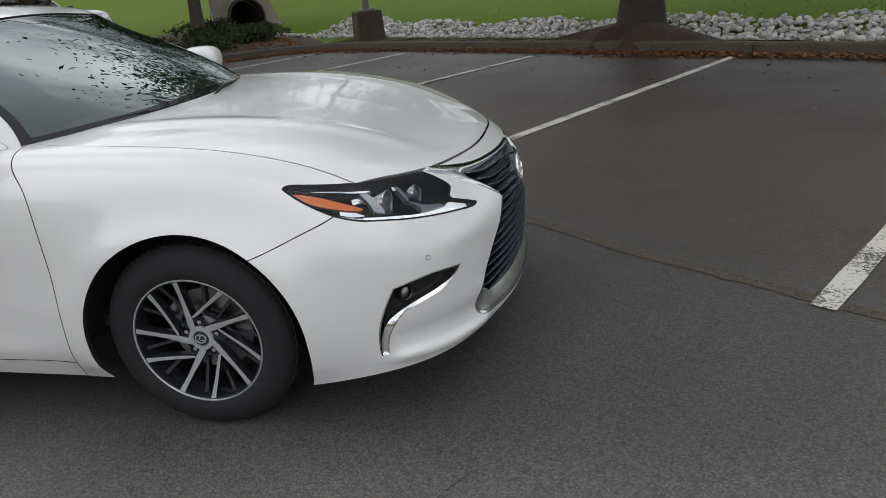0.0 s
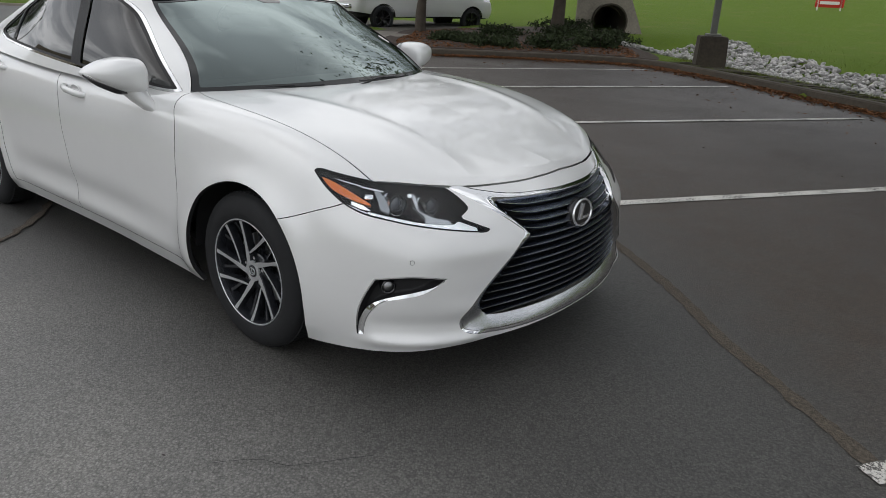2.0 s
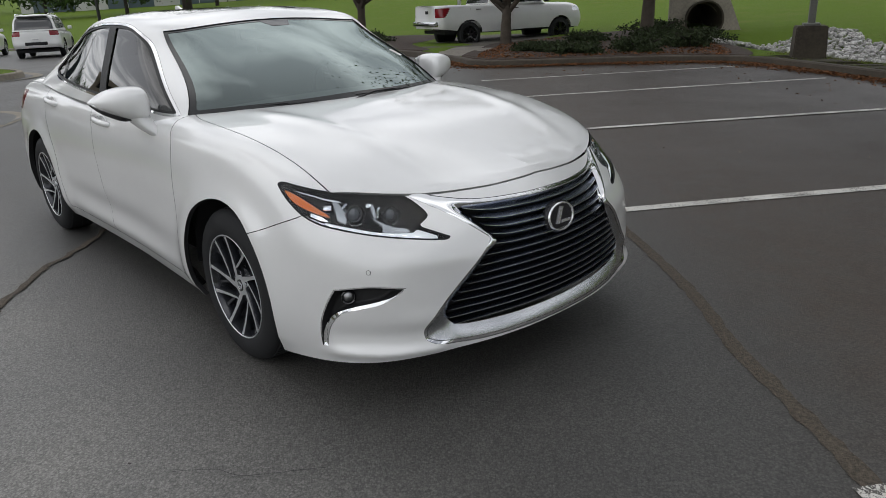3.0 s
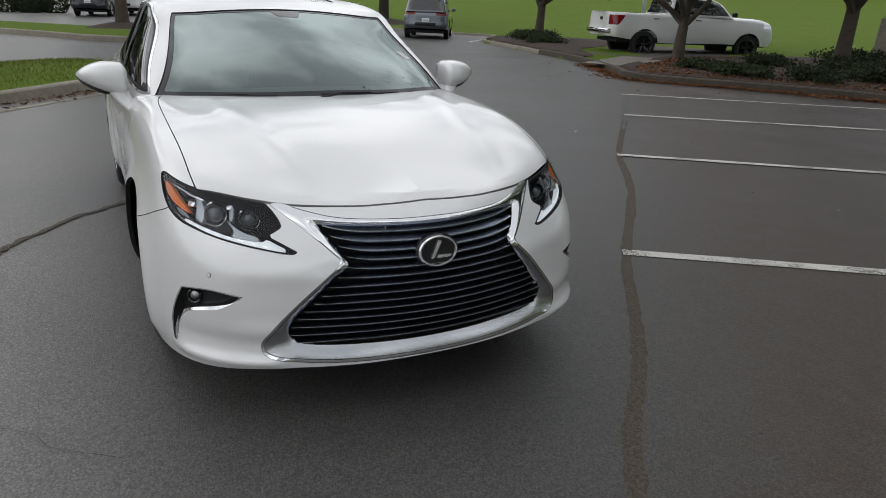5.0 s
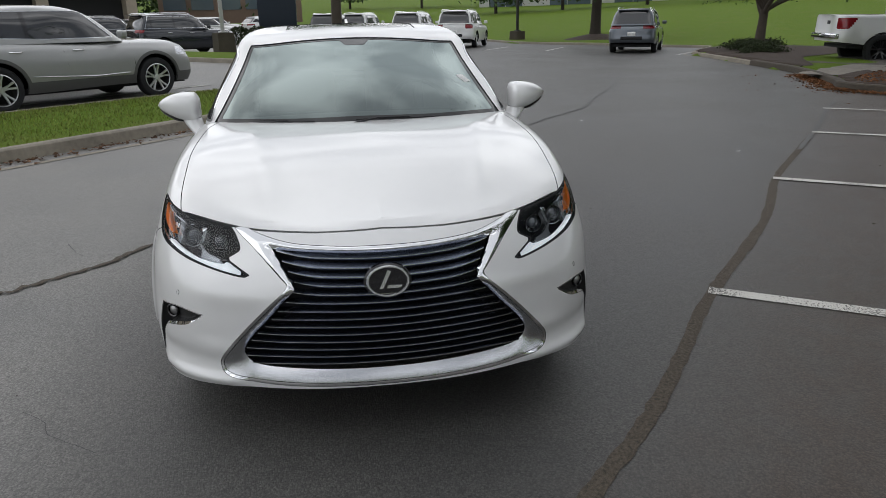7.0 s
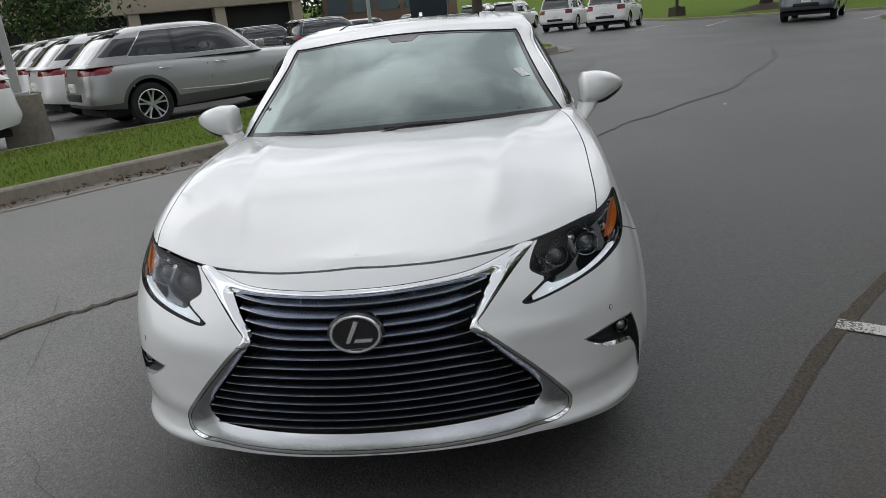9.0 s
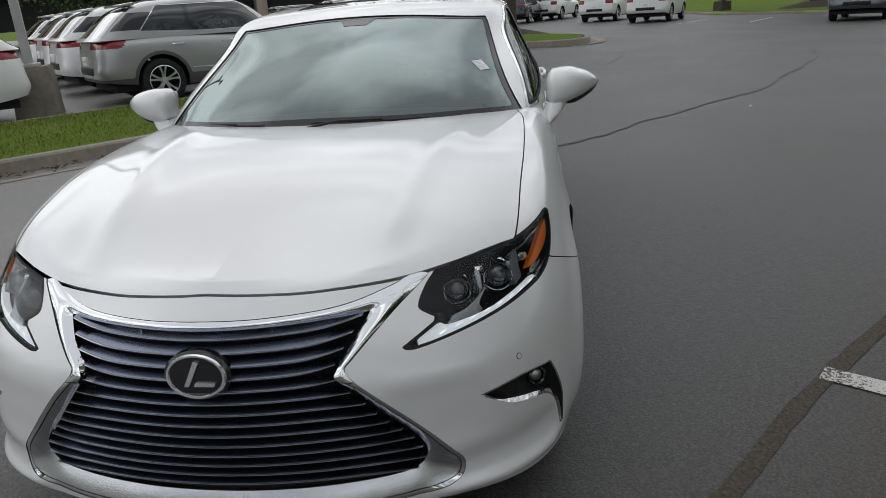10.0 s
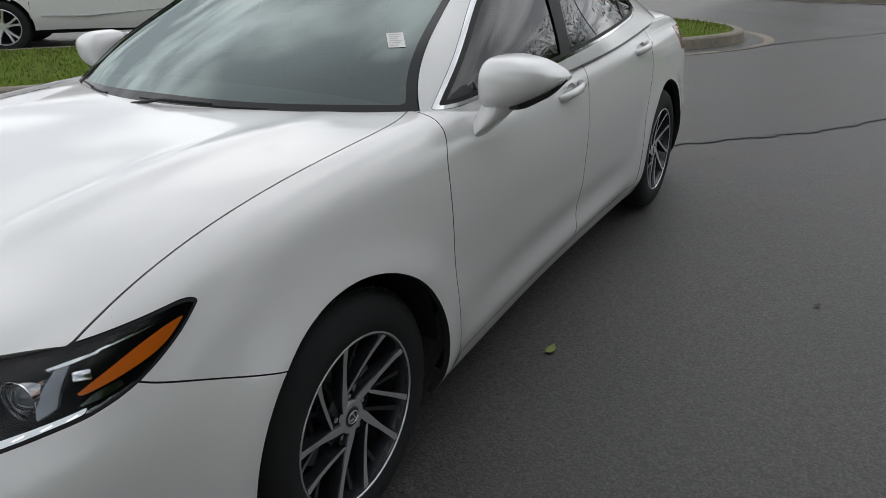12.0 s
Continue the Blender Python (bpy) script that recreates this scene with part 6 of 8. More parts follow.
def wagon(name, kind, paint, label, category="car", trim=None):
    """A parked vehicle with its nose along +x and its front axle over the origin."""
    k = dict(width=1.90, base=2.79, front=.95, rear=1.13, sill=.30, hood=.99, deck=1.07, height=1.70, screen=(-.42, -1.15, -3.45, -3.72), tyre=.372, cladding=None, roof_rails=True, pickup=False,
             lamp=(.88, 1.03, .52), plate=True, floating=False)
    k.update(kind)
    car = thing(name, label, category)
    body = loft(wagon_curves(k), 60, 170)
    b, w = k["base"], k["width"] / 2
    arch = lambda sk: np.minimum(*(np.hypot(sk.v[:, 0] - ax, sk.v[:, 2] - k["tyre"] - .01) - k["tyre"] - .055 for ax in (0, -b)))
    cab_end = k["screen"][3]
    shown = cut(body, arch(body))
    lamp_z0, lamp_z1, lamp_in = k["lamp"]
    tail_lamp = lambda sk: np.where(sk.v[:, 0] < -b - k["rear"] + (.56 if k["floating"] else .42) - (lamp_z1 - sk.v[:, 2]) * .8, np.minimum(np.minimum(lamp_z1 - sk.v[:, 2], sk.v[:, 2] - lamp_z0), sk.v[:, 1] - lamp_in), -1)
    head_lamp = lambda sk: np.where(sk.v[:, 0] > k["front"] - .5, np.minimum(np.minimum(k["hood"] - .06 - sk.v[:, 2], sk.v[:, 2] - (k["hood"] - .22)), sk.v[:, 1] - .48), -1)
    paint_skin = cut(shown, -tail_lamp(shown))
    paint_skin = cut(paint_skin, -head_lamp(paint_skin))
    if k["pickup"]:
        paint_skin = cut(paint_skin, np.where(paint_skin.v[:, 2] > k["deck"] - .06, np.maximum(paint_skin.v[:, 0] - cab_end, np.maximum(paint_skin.v[:, 1] - w + .16, -b - k["rear"] + .10 - paint_skin.v[:, 0])), 1))
    low = k["sill"] + .16
    if trim:
        clad = cut(paint_skin, np.maximum(low - paint_skin.v[:, 2], np.where(paint_skin.v[:, 2] < .98, .055 - arch(paint_skin), -1)))
        paint_skin = cut(paint_skin, np.minimum(paint_skin.v[:, 2] - low, np.where(paint_skin.v[:, 2] < .98, arch(paint_skin) - .055, 1)))
        part("cladding", both(merged(Skin(clad.v + clad.n * .008, clad.n, clad.p, clad.t), skirt(clad, .03))), trim, car, "dark plastic cladding")
    doors = [] if k["pickup"] is None else [-.42, -.42 - (b - .35) / 2, -b + .12]
    gaps = lambda sk: np.min([np.abs(sk.v[:, 0] - q + .12 * (sk.v[:, 2] - .6) * (i > 0)) for i, q in enumerate(doors)], axis=0)
    gap_zone = lambda sk: np.where((sk.v[:, 2] > low + .02) & (sk.v[:, 1] > w * .6), gaps(sk) - .004, 1)
    shell = cut(paint_skin, gap_zone(paint_skin))
    part("body", both(edged(shell, .03)), paint, car)
    part("inner_body", both(cut(sunk(shown, .02), arch(sunk(shown, .02)) - .01)), LINER, car) if not k["pickup"] else None
    pair("tail_lamp", sunk(cut(shown, tail_lamp(shown)), .002), RED_LENS, car, "red tail lamp")
    pair("head_lamp", sunk(cut(shown, head_lamp(shown)), .002), SATIN, car, "clear head lamp")
    # cab
    top = loft(wagon_top(k), 50, 130)
    d, h = k["deck"], k["height"]
    x0, x1, t0, t1 = k["screen"]
    zt = lambda sk: (sk.v[:, 2] - d) / (h - d)
    side = lambda sk: np.where(np.abs(sk.n[:, 1]) > .45, np.minimum.reduce([zt(sk) - .08, .83 - zt(sk), (x0 - .34) - (x0 - x1) * .80 * zt(sk) - sk.v[:, 0] + .10, sk.v[:, 0] - (t1 + (.62 if k["floating"] else .16) + (t0 - t1) * (.72 if k["floating"] else 1.1) * zt(sk)), zt(sk) - .08 - (.10 * np.clip((-1.9 - sk.v[:, 0]) / 1.2, 0, 1) if k["floating"] else 0)]), -1)
    ends = lambda sk: np.where(np.abs(sk.n[:, 1]) < .42, np.minimum.reduce([zt(sk) - .08, .84 - zt(sk), np.abs(sk.n[:, 0]) - .30]), -1)
    shell = cut(cut(top, -side(top)), 1 + 0 * cut(top, -side(top)).v[:, 0])
    shell = cut(shell, -ends(shell))
    if k["floating"]:
        blade = lambda sk: np.where(np.abs(sk.n[:, 1]) > .40, np.minimum.reduce([zt(sk) - .22, .66 - zt(sk), (t1 + .615 + (t0 - t1) * .72 * zt(sk)) - sk.v[:, 0], sk.v[:, 0] - (t1 + .10 + (t0 - t1) * zt(sk))]), -1)
        pair("dark_pillar", sunk(cut(shell, blade(shell)), .001), GLOSS_BLACK, car, "gloss black rear pillar")
        shell = cut(shell, -blade(shell))
        for s in (1, -1):
            part("door_strip", tube(bmesh.new(), [(-.55, s * (w + .004), k["sill"] + .21), (-1.2, s * (w + .008), k["sill"] + .19), (-b + .52, s * (w + .006), k["sill"] + .25)], [.006, .013, .005], 8), CHROME, car, "bright strip along the doors")
    part("cab", both(merged(shell, skirt(shell, .02))), paint, car)
    sg = cut(top, side(top) - .004)
    edge = cut(sg, .018 - side(sg))
    pair("window_trim", edge, CHROME if not k["pickup"] else BLACK, car)
    panes = cut(sg, side(sg) - .018)
    mid = (x0 + t1) / 2 - .10
    posts = lambda sk: np.minimum(np.abs(sk.v[:, 0] - mid) - .035, np.abs(sk.v[:, 0] - (mid - (1.05 if not k["pickup"] else 9))) - .03)
    for q in ([mid] if k["pickup"] else [mid, mid - 1.05]):
        pair("window_post", sunk(cut(cut(panes, -posts(panes)), .2 - np.abs(cut(panes, -posts(panes)).v[:, 0] - q)), .001), GLOSS_BLACK, car)
    for lo, hi, nm in ((mid, 9, "front_window"), (-9, mid, "rear_window")):
        q = cut(panes, posts(panes))
        q = cut(q, np.minimum(q.v[:, 0] - lo, hi - q.v[:, 0]))
        pair(nm, sunk(q, .004), DARK_GLASS, car, "dark side glass")
    ends_skin = sunk(cut(top, ends(top) - .004), .004)
    centre = (x0 + t1) / 2
    part("windscreen", both(cut(ends_skin, ends_skin.v[:, 0] - centre)), DARK_GLASS, car, "dark windscreen")
    part("back_window", both(cut(ends_skin, centre - ends_skin.v[:, 0])), DARK_GLASS, car, "dark back window")
    for side_sign in (1, -1):
        bm = boxed(-.07, .05, -.09, .09, -.07, .07, bevel=.035, seg=3)
        part("wing_mirror", moved(bm, Matrix.Translation((x0 - .22, side_sign * (w + .07), d + .10))), paint if not k["pickup"] else BLACK, car)
        for q in (doors[1] + .22, doors[2] + .22):
            hz = d - .13
            part("handle", tube(bmesh.new(), [(q - .10, side_sign * (w - .035), hz), (q - .07, side_sign * (w + .005), hz), (q + .07, side_sign * (w + .005), hz), (q + .10, side_sign * (w - .035), hz)], .014, 8), CHROME if not k["pickup"] else BLACK, car)
        if k["roof_rails"]:
            part("roof_rail", tube(bmesh.new(), [(x1 - .15, side_sign * (w - .33), h - .05), (x1 - .30, side_sign * (w - .33), h + .005), ((x1 + t0) / 2, side_sign * (w - .32), h + .02), (t0 + .1, side_sign * (w - .33), h - .01), (t0, side_sign * (w - .33), h - .06)], .017, 8), CHROME, car)
    xr = -b - k["rear"]
    part("rear_bumper_strip", boxed(xr - .006, xr + .12, -w * .45, w * .45, k["sill"] + .22, k["sill"] + .36, bevel=.03), BLACK if not k["pickup"] else CHROME, car)
    if k["plate"]:
        plate = part("number_plate", boxed(xr - .006, xr + .03, -.155, .155, .68, .83, bevel=.006), PAPER, car, "white number plate")
        part("plate_mark", boxed(xr - .009, xr - .006, -.11, .11, .735, .78), INK, plate)
    part("grille_panel", boxed(k["front"] - .10, k["front"] - .015, -.42, .42, k["sill"] + .22, k["hood"] - .14, bevel=.03), BLACK, car)
    part("underbody", boxed(xr + .25, k["front"] - .25, -w + .22, w - .22, k["sill"] - .06, k["sill"] + .05), LINER, car)
    for ax in (0, -b):
        for s in (1, -1):
            road_wheel(car, ax, w - .125, k["tyre"], k.get("rim", MACHINED), s)
    if k["pickup"]:
        part("bed_floor", boxed(xr + .06, cab_end, -w + .14, w - .14, k["deck"] - .52, k["deck"] - .46), BLACK, car)
        part("tailgate_step", boxed(xr - .14, xr + .02, -w + .10, w - .10, k["sill"] + .20, k["sill"] + .36, bevel=.04), CHROME, car, "chrome rear bumper")
        part("tailgate_handle", boxed(xr - .022, xr, -.10, .10, k["deck"] - .24, k["deck"] - .14, bevel=.01), BLACK, car)
    else:
        part("back_spoiler", moved(boxed(-.10, .10, -w + .34, w - .34, -.02, .02, bevel=.015), Matrix.Translation((t0 - .09, 0, h - .075)) @ Matrix.Rotation(radians(-8), 4, "Y")), paint, car)
    return car


DARK_GLASS = surface("dark vehicle glass", (.012, .014, .016), .04, 0, 1.0, spec=.6)
SILVER = surface("warm silver paint", (.36, .362, .36), .34, .45, 1.0, .02, 3)
STEEL_GREY = surface("steel grey paint", (.12, .135, .155), .30, .7, 1.0, .02, 3)
NAVY_BLACK = surface("blue black paint", (.010, .013, .020), .25, .2, 1.0)
PLAIN_WHITE = surface("white paint", (.76, .76, .75), .35, 0, .9, .015, 2)
GREY_CLAD = surface("grey lower cladding", (.10, .10, .098), .5, .2, 0, .05, 10)


def facing_pose(x, y, dx, dy, z=None):
    """A pose with +x along (dx, dy), tilted with the land, whose origin is on the ground."""
    a = math.atan2(dy, dx)
    z = float(land(x, y)) if z is None else z
    fx, fy = math.cos(a), math.sin(a)
    up = (float(land(x + fx, y + fy)) - float(land(x - fx, y - fy))) / 2
    return Matrix.Translation((x, y, z)) @ Matrix.Rotation(a, 4, "Z") @ Matrix.Rotation(-math.atan(up), 4, "Y")


def park_vehicles():
    tall = dict(hood=1.02, deck=1.10, height=1.78)
    silver = wagon("sport_utility", dict(rear=1.0, height=1.70, deck=1.08, hood=.99, floating=True, screen=(-.42, -1.25, -2.98, -3.76), lamp=(.95, 1.10, .32), roof_rails=False), SILVER, "warm silver sport utility with dark lower cladding and red tail lamps", trim=GREY_CLAD)
    ax = Vector((-.70, .714)).normalized()
    rear = Vector((-9.9, -6.03))
    front = rear + ax * 2.79
    silver.matrix_basis = facing_pose(front.x, front.y, ax.x, ax.y)
    white = wagon("sport_utility", dict(rear=1.0, height=1.70, deck=1.08, hood=.99, floating=True, screen=(-.42, -1.25, -2.98, -3.76), lamp=(.95, 1.10, .32), roof_rails=False), PLAIN_WHITE, "white sport utility with red tail lamps in a parking bay", trim=None)
    tagged(white, group="white sport utilities")
    q = front + Vector((-.714, -.70)) * 2.85
    white.matrix_basis = facing_pose(q.x, q.y, ax.x, ax.y)
    for j in (2, 3):
        q = front + Vector((-.714, -.70)) * 2.85 * j + ax * .1 * j
        copy_thing(white, facing_pose(q.x, q.y, ax.x, ax.y))
    # a white one with its tail towards the lamp post
    back = Vector((-7.5, -7.9))
    d = Vector((.72, -.69)).normalized()
    q = back + d * 2.79
    copy_thing(white, facing_pose(q.x, q.y, d.x, d.y))
    grey = wagon("sport_utility", dict(tyre=.375, height=1.75, deck=1.08, screen=(-.45, -1.2, -3.55, -3.85), lamp=(.95, 1.08, .42), rear=1.08), STEEL_GREY, "steel grey sport utility parked nose to the grass")
    d = Vector((-.87, .49)).normalized()
    q = Vector((-25.3, 12.3)) + d * 2.85
    grey.matrix_basis = facing_pose(q.x, q.y, d.x, d.y)
    far = wagon("sport_utility", dict(tall, lamp=(.90, 1.12, .55), screen=(-.5, -1.15, -3.65, -3.85)), PLAIN_WHITE, "white boxy sport utility at the edge of the grass")
    tagged(far, group="far white sport utilities")
    d = Vector((-.93, .37)).normalized()
    q = Vector((-31.4, 5.85)) + d * 3.9
    far.matrix_basis = facing_pose(q.x, q.y, d.x, d.y)
    for x, y in ((-36.3, 4.05), (-43.5, 1.5)):
        q = Vector((x, y)) + d * 3.9
        copy_thing(far, facing_pose(q.x, q.y, d.x, d.y))
    dark = wagon("sport_utility", dict(tall, lamp=(.98, 1.12, .5)), NAVY_BLACK, "black sport utility with roof rails in a far bay")
    tagged(dark, group="far dark sport utilities")
    q = Vector((-32.4, -5.5))
    dark.matrix_basis = facing_pose(q.x, q.y, -.62, .78)
    for x, y, dx, dy in ((-44.0, .6, -.97, .25), (-27.5, -13.0, -.6, .8), (-38.0, -10.0, -.55, .83)):
        copy_thing(dark, facing_pose(x, y, dx, dy))
    for x, y in ((-32, -14.5), (-44, -9.0), (-52.5, -7.5), (-58, -10), (-63, -14), (-56, -16), (-64, -4), (-68, -9)):
        copy_thing(white, facing_pose(x, y, -.6, .8))
    truck = wagon("pickup_truck", dict(width=2.03, base=3.70, front=1.0, rear=1.12, sill=.52, hood=1.29, deck=1.36, height=1.96, screen=(-.45, -1.20, -2.80, -2.94), tyre=.42, pickup=True, roof_rails=False,
                                       lamp=(1.00, 1.30, .78), rim=GLOSS_BLACK, plate=False), PLAIN_WHITE, "white four-door pickup truck with black wheels and an open bed", "pickup truck")
    d = Vector((.27, .96)).normalized()
    q = Vector((-16.2, 15.6)) + d * 3.7
    truck.matrix_basis = facing_pose(q.x, q.y, d.x, d.y)

# ---- kerbs, islands, lines and planting ----
ISLAND_NEAR = [(9.15, -16.1), (2.15, -10.05), (-3.24, -5.46), (-6.04, -3.06), (-8.45, -1.08), (-9.9, .0), (-10.9, .1), (-11.7, -.5), (-11.9, -1.5), (-10.9, -2.8), (-9.0, -4.75), (-7.2, -6.4), (-5.8, -7.6), (-1.5, -11.6), (7, -19.5)]
ISLAND_FAR = [(-17.9, 1.9), (-17.7, 1.1), (-18.1, -.6), (-20.4, -2.3), (-23.6, -4.8), (-29, -9.6), (-31.4, -7.2), (-26.4, -2.6), (-22.8, .6), (-20.9, 2.2), (-18.9, 2.5)]


def island(name, outline, label):
    o = rounded(outline, (), 7)
    run = outline[::-1] if sum((b[0] - a[0]) * (b[1] + a[1]) for a, b in zip(outline, outline[1:] + outline[:1])) > 0 else outline
    k = part("kerb", kerb_run(run, True, gutter=.42), CONCRETE)
    tagged(k, "rounded weathered concrete kerb round a grass island", "kerb", kind="structure")
    x0, y0, x1, y1 = o[:, 0].min(), o[:, 1].min(), o[:, 0].max(), o[:, 1].max()
    g = sheet(np.arange(x0, x1, .35), np.arange(y0, y1, .35), lambda x, y: land(x, y) + .10)
    d = inside(g.v[:, :2], o)
    g.v[:, 2] += .12 * np.clip(d / 1.6, 0, 1) ** .7 + .02
    g = cut(g, d - .10)
    tagged(part("ground", g, GRASS), label, "grass", kind="structure")
    return o


def lines_and_cracks():
    bay = [((-.12, 1.88), (3.25, 7.12)), ((-2.61, 3.89), (.52, 8.75)), ((-4.95, 5.95), (-2.02, 10.75)), ((-7.05, 7.64), (-4.30, 12.15)), ((2.185, -.05), (5.74, 5.09)), ((4.6, -1.95), (8.2, 3.2))]
    for i, (a, b) in enumerate(bay):
        a, b = np.array(a), np.array(b)
        o = strip([a + (b - a) * t for t in (0, .25, .5, .75, 1)], .105, .005 if i in (0, 4, 5) else .009, .0015, i)
        tagged(part("parking_line", o, LINE_PAINT), "worn white parking line on the asphalt", "road marking", "parking lines", kind="structure")
    far = [((-26.6, 9.0), (-30.4, 11.0)), ((-28.0, 6.6), (-32.2, 8.8)), ((-22.6, 12.9), (-25.6, 15.4)), ((-9.4, -6.7), (-13.4, -2.8)), ((-11.4, -8.8), (-15.3, -4.9)), ((-7.2, -8.6), (-3.4, -12.4)), ((-13.4, -10.9), (-17.3, -7.0))]
    for i, (a, b) in enumerate(far):
        tagged(part("parking_line", strip([a, ((a[0] + b[0]) / 2, (a[1] + b[1]) / 2), b], .11, .01, .001, 20 + i), LINE_PAINT), "white parking line in a far bay", "road marking", "far parking lines", kind="structure")
    # tar seam along the heads of the bays, silted up
    seam = [(4.6, -1.9), (3.3, -.85), (2.22, .01), (1.84, .31), (1.49, .58), (1.08, .97), (.58, 1.37), (-.08, 1.88), (-1.38, 3.03), (-2.65, 3.95), (-3.9, 5.05), (-4.95, 5.98), (-6.1, 6.95), (-7.1, 7.75), (-7.9, 8.5)]
    tagged(part("tar_seam", strip(seam[:12], .070, .003, .003, 3, ragged=.2, step=.05), SILT), "silted tar seam along the heads of the bays", "crack seal", "cracks", kind="structure")
    tagged(part("tar_seam", strip(seam[10:], .058, .008, .004, 4, ragged=.25, step=.07), TAR), "dark tar seam in the asphalt", "crack seal", "cracks", kind="structure")
    for j, (pts, w) in enumerate([([(-.88, -2.11), (-1.05, -1.92), (-1.3, -1.69), (-1.6, -1.5), (-2.0, -1.18), (-2.4, -.83), (-3.2, -.15)], .055), ([(-3.2, -.15), (-3.9, .42), (-4.25, .72), (-4.7, 1.2), (-5.1, 1.55), (-5.75, 2.0), (-6.9, 3.0), (-8.1, 4.0), (-9.4, 4.65), (-10.7, 5.4), (-12.5, 6.3), (-13.7, 6.65)], .075),
                                  ([(-.88, -2.11), (.1, -2.95), (1.2, -4.0), (3.2, -5.6)], .07),
                                  ([(-4.71, 3.7), (-4.46, 4.11), (-4.35, 4.5), (-4.05, 4.62), (-3.8, 5.06)], .022), ([(.57, -1.47), (.66, -1.36), (.76, -1.31), (.84, -1.2), (.92, -1.09)], .004), ([(-1.8, -2.06), (-1.6, -1.95), (-1.48, -1.86)], .007),
                                  ([(-9.3, .04), (-10.84, .95), (-12.2, 1.9), (-12.7, 2.33), (-14.9, 2.95), (-17.1, 2.9)], .045), ([(-12.6, 2.2), (-13.1, 1.53), (-14.3, -.1), (-15.7, -2.2)], .04), ([(-2.39, 1.0), (-2.61, 1.25), (-2.79, 1.42), (-3.07, 1.73)], .006),
                                  ([(-1.2, -2.4), (-.6, -2.1), (-.1, -1.9)], .005), ([(-3.3, 4.69), (-3.17, 4.95), (-2.92, 5.17)], .012)]):
        silted = j in (0, 2)
        tagged(part("crack", strip(pts, w * .75, .008, w * .35, 30 + j, ragged=.4), SILT if silted else TAR), "brown silted crack in the asphalt" if silted else "thin dark crack filled with tar", "crack", "cracks", kind="structure")


def rock(seed):
    bm = bmesh.new()
    bmesh.ops.create_icosphere(bm, subdivisions=1, radius=1)
    r = random.Random(seed)
    sx, sy, sz = r.uniform(.7, 1.1), r.uniform(.55, .9), r.uniform(.4, .7)
    for v in bm.verts:
        k = 1 + r.uniform(-.22, .18)
        v.co = Vector((v.co.x * sx * k, v.co.y * sy * k, v.co.z * sz * k))
    return bm


def rocks():
    bed = thing("stone_ditch", "ditch lined with pale grey broken quarry stone", "stones", kind="structure")
    meshes = [mesh_of("stone", rock(i), STONE, False) for i in range(9)]
    shapes = []
    for me in meshes:
        v = np.array([q.co for q in me.vertices])
        shapes.append((v, np.array([list(q.vertices) for q in me.polygons])))
    o = rounded(SWALE, (), 14, False)
    step = np.concatenate([[0], np.cumsum(np.linalg.norm(np.diff(o, axis=0), axis=1))])
    r = np.random.RandomState(5)
    places = []
    for _ in range(11500):
        s = r.uniform(0, step[-1])
        i = min(np.searchsorted(step, s), len(o) - 1)
        d = o[min(i + 1, len(o) - 1)] - o[max(i - 1, 0)]
        d = d / np.linalg.norm(d)
        half = 1.35 + .8 * np.exp(-((step[-1] - s) / 2.5) ** 2) + .15 * math.sin(s * 1.7)
        q = o[i] - d * (step[i] - s) + np.array((-d[1], d[0])) * r.uniform(-half, half)
        places.append((q[0], q[1], r.uniform(.04, .085) * (1.35 if r.rand() < .12 else 1)))
    places = np.array(places)
    z = meadow(places[:, 0], places[:, 1])
    near = np.argsort(np.hypot(places[:, 0] - 2.5, places[:, 1] - 9.5))[:300]
    singles = set(near.tolist())
    vs, fs, at = [], [], 0
    for i, (x, y, s) in enumerate(places):
        rot = np.array(Euler((r.uniform(-.6, .6), r.uniform(-.6, .6), r.uniform(0, 6.28))).to_matrix())
        k = i % 9
        lift = z[i] + s * .22 + r.uniform(0, .08)
        if i in singles:
            ob = new("stone", meshes[k])
            ob.parent = bed
            ob.matrix_basis = Matrix.Translation((x, y, lift)) @ Matrix(rot.tolist()).to_4x4() @ Matrix.Scale(s, 4)
        else:
            v, f = shapes[k]
            vs.append(v @ rot.T * s + (x, y, lift))
            fs.append(f + at)
            at += len(v)
    me = bpy.data.meshes.new("stones")
    me.from_pydata(np.concatenate(vs).tolist(), [], np.concatenate(fs).tolist())
    me.materials.append(STONE)
    rest = tagged(new("stones", me), kind="stuff")
    rest.parent = bed


def limb_points(p, d, length, rnd, droop=0.0, n=6):
    pts, q, d = [Vector(p)], Vector(p), Vector(d).normalized()
    for i in range(n):
        d = (d + Vector((rnd.uniform(-.22, .22), rnd.uniform(-.22, .22), rnd.uniform(-.10, .14) - droop))).normalized()
        q = q + d * length / n
        pts.append(q.copy())
    return pts


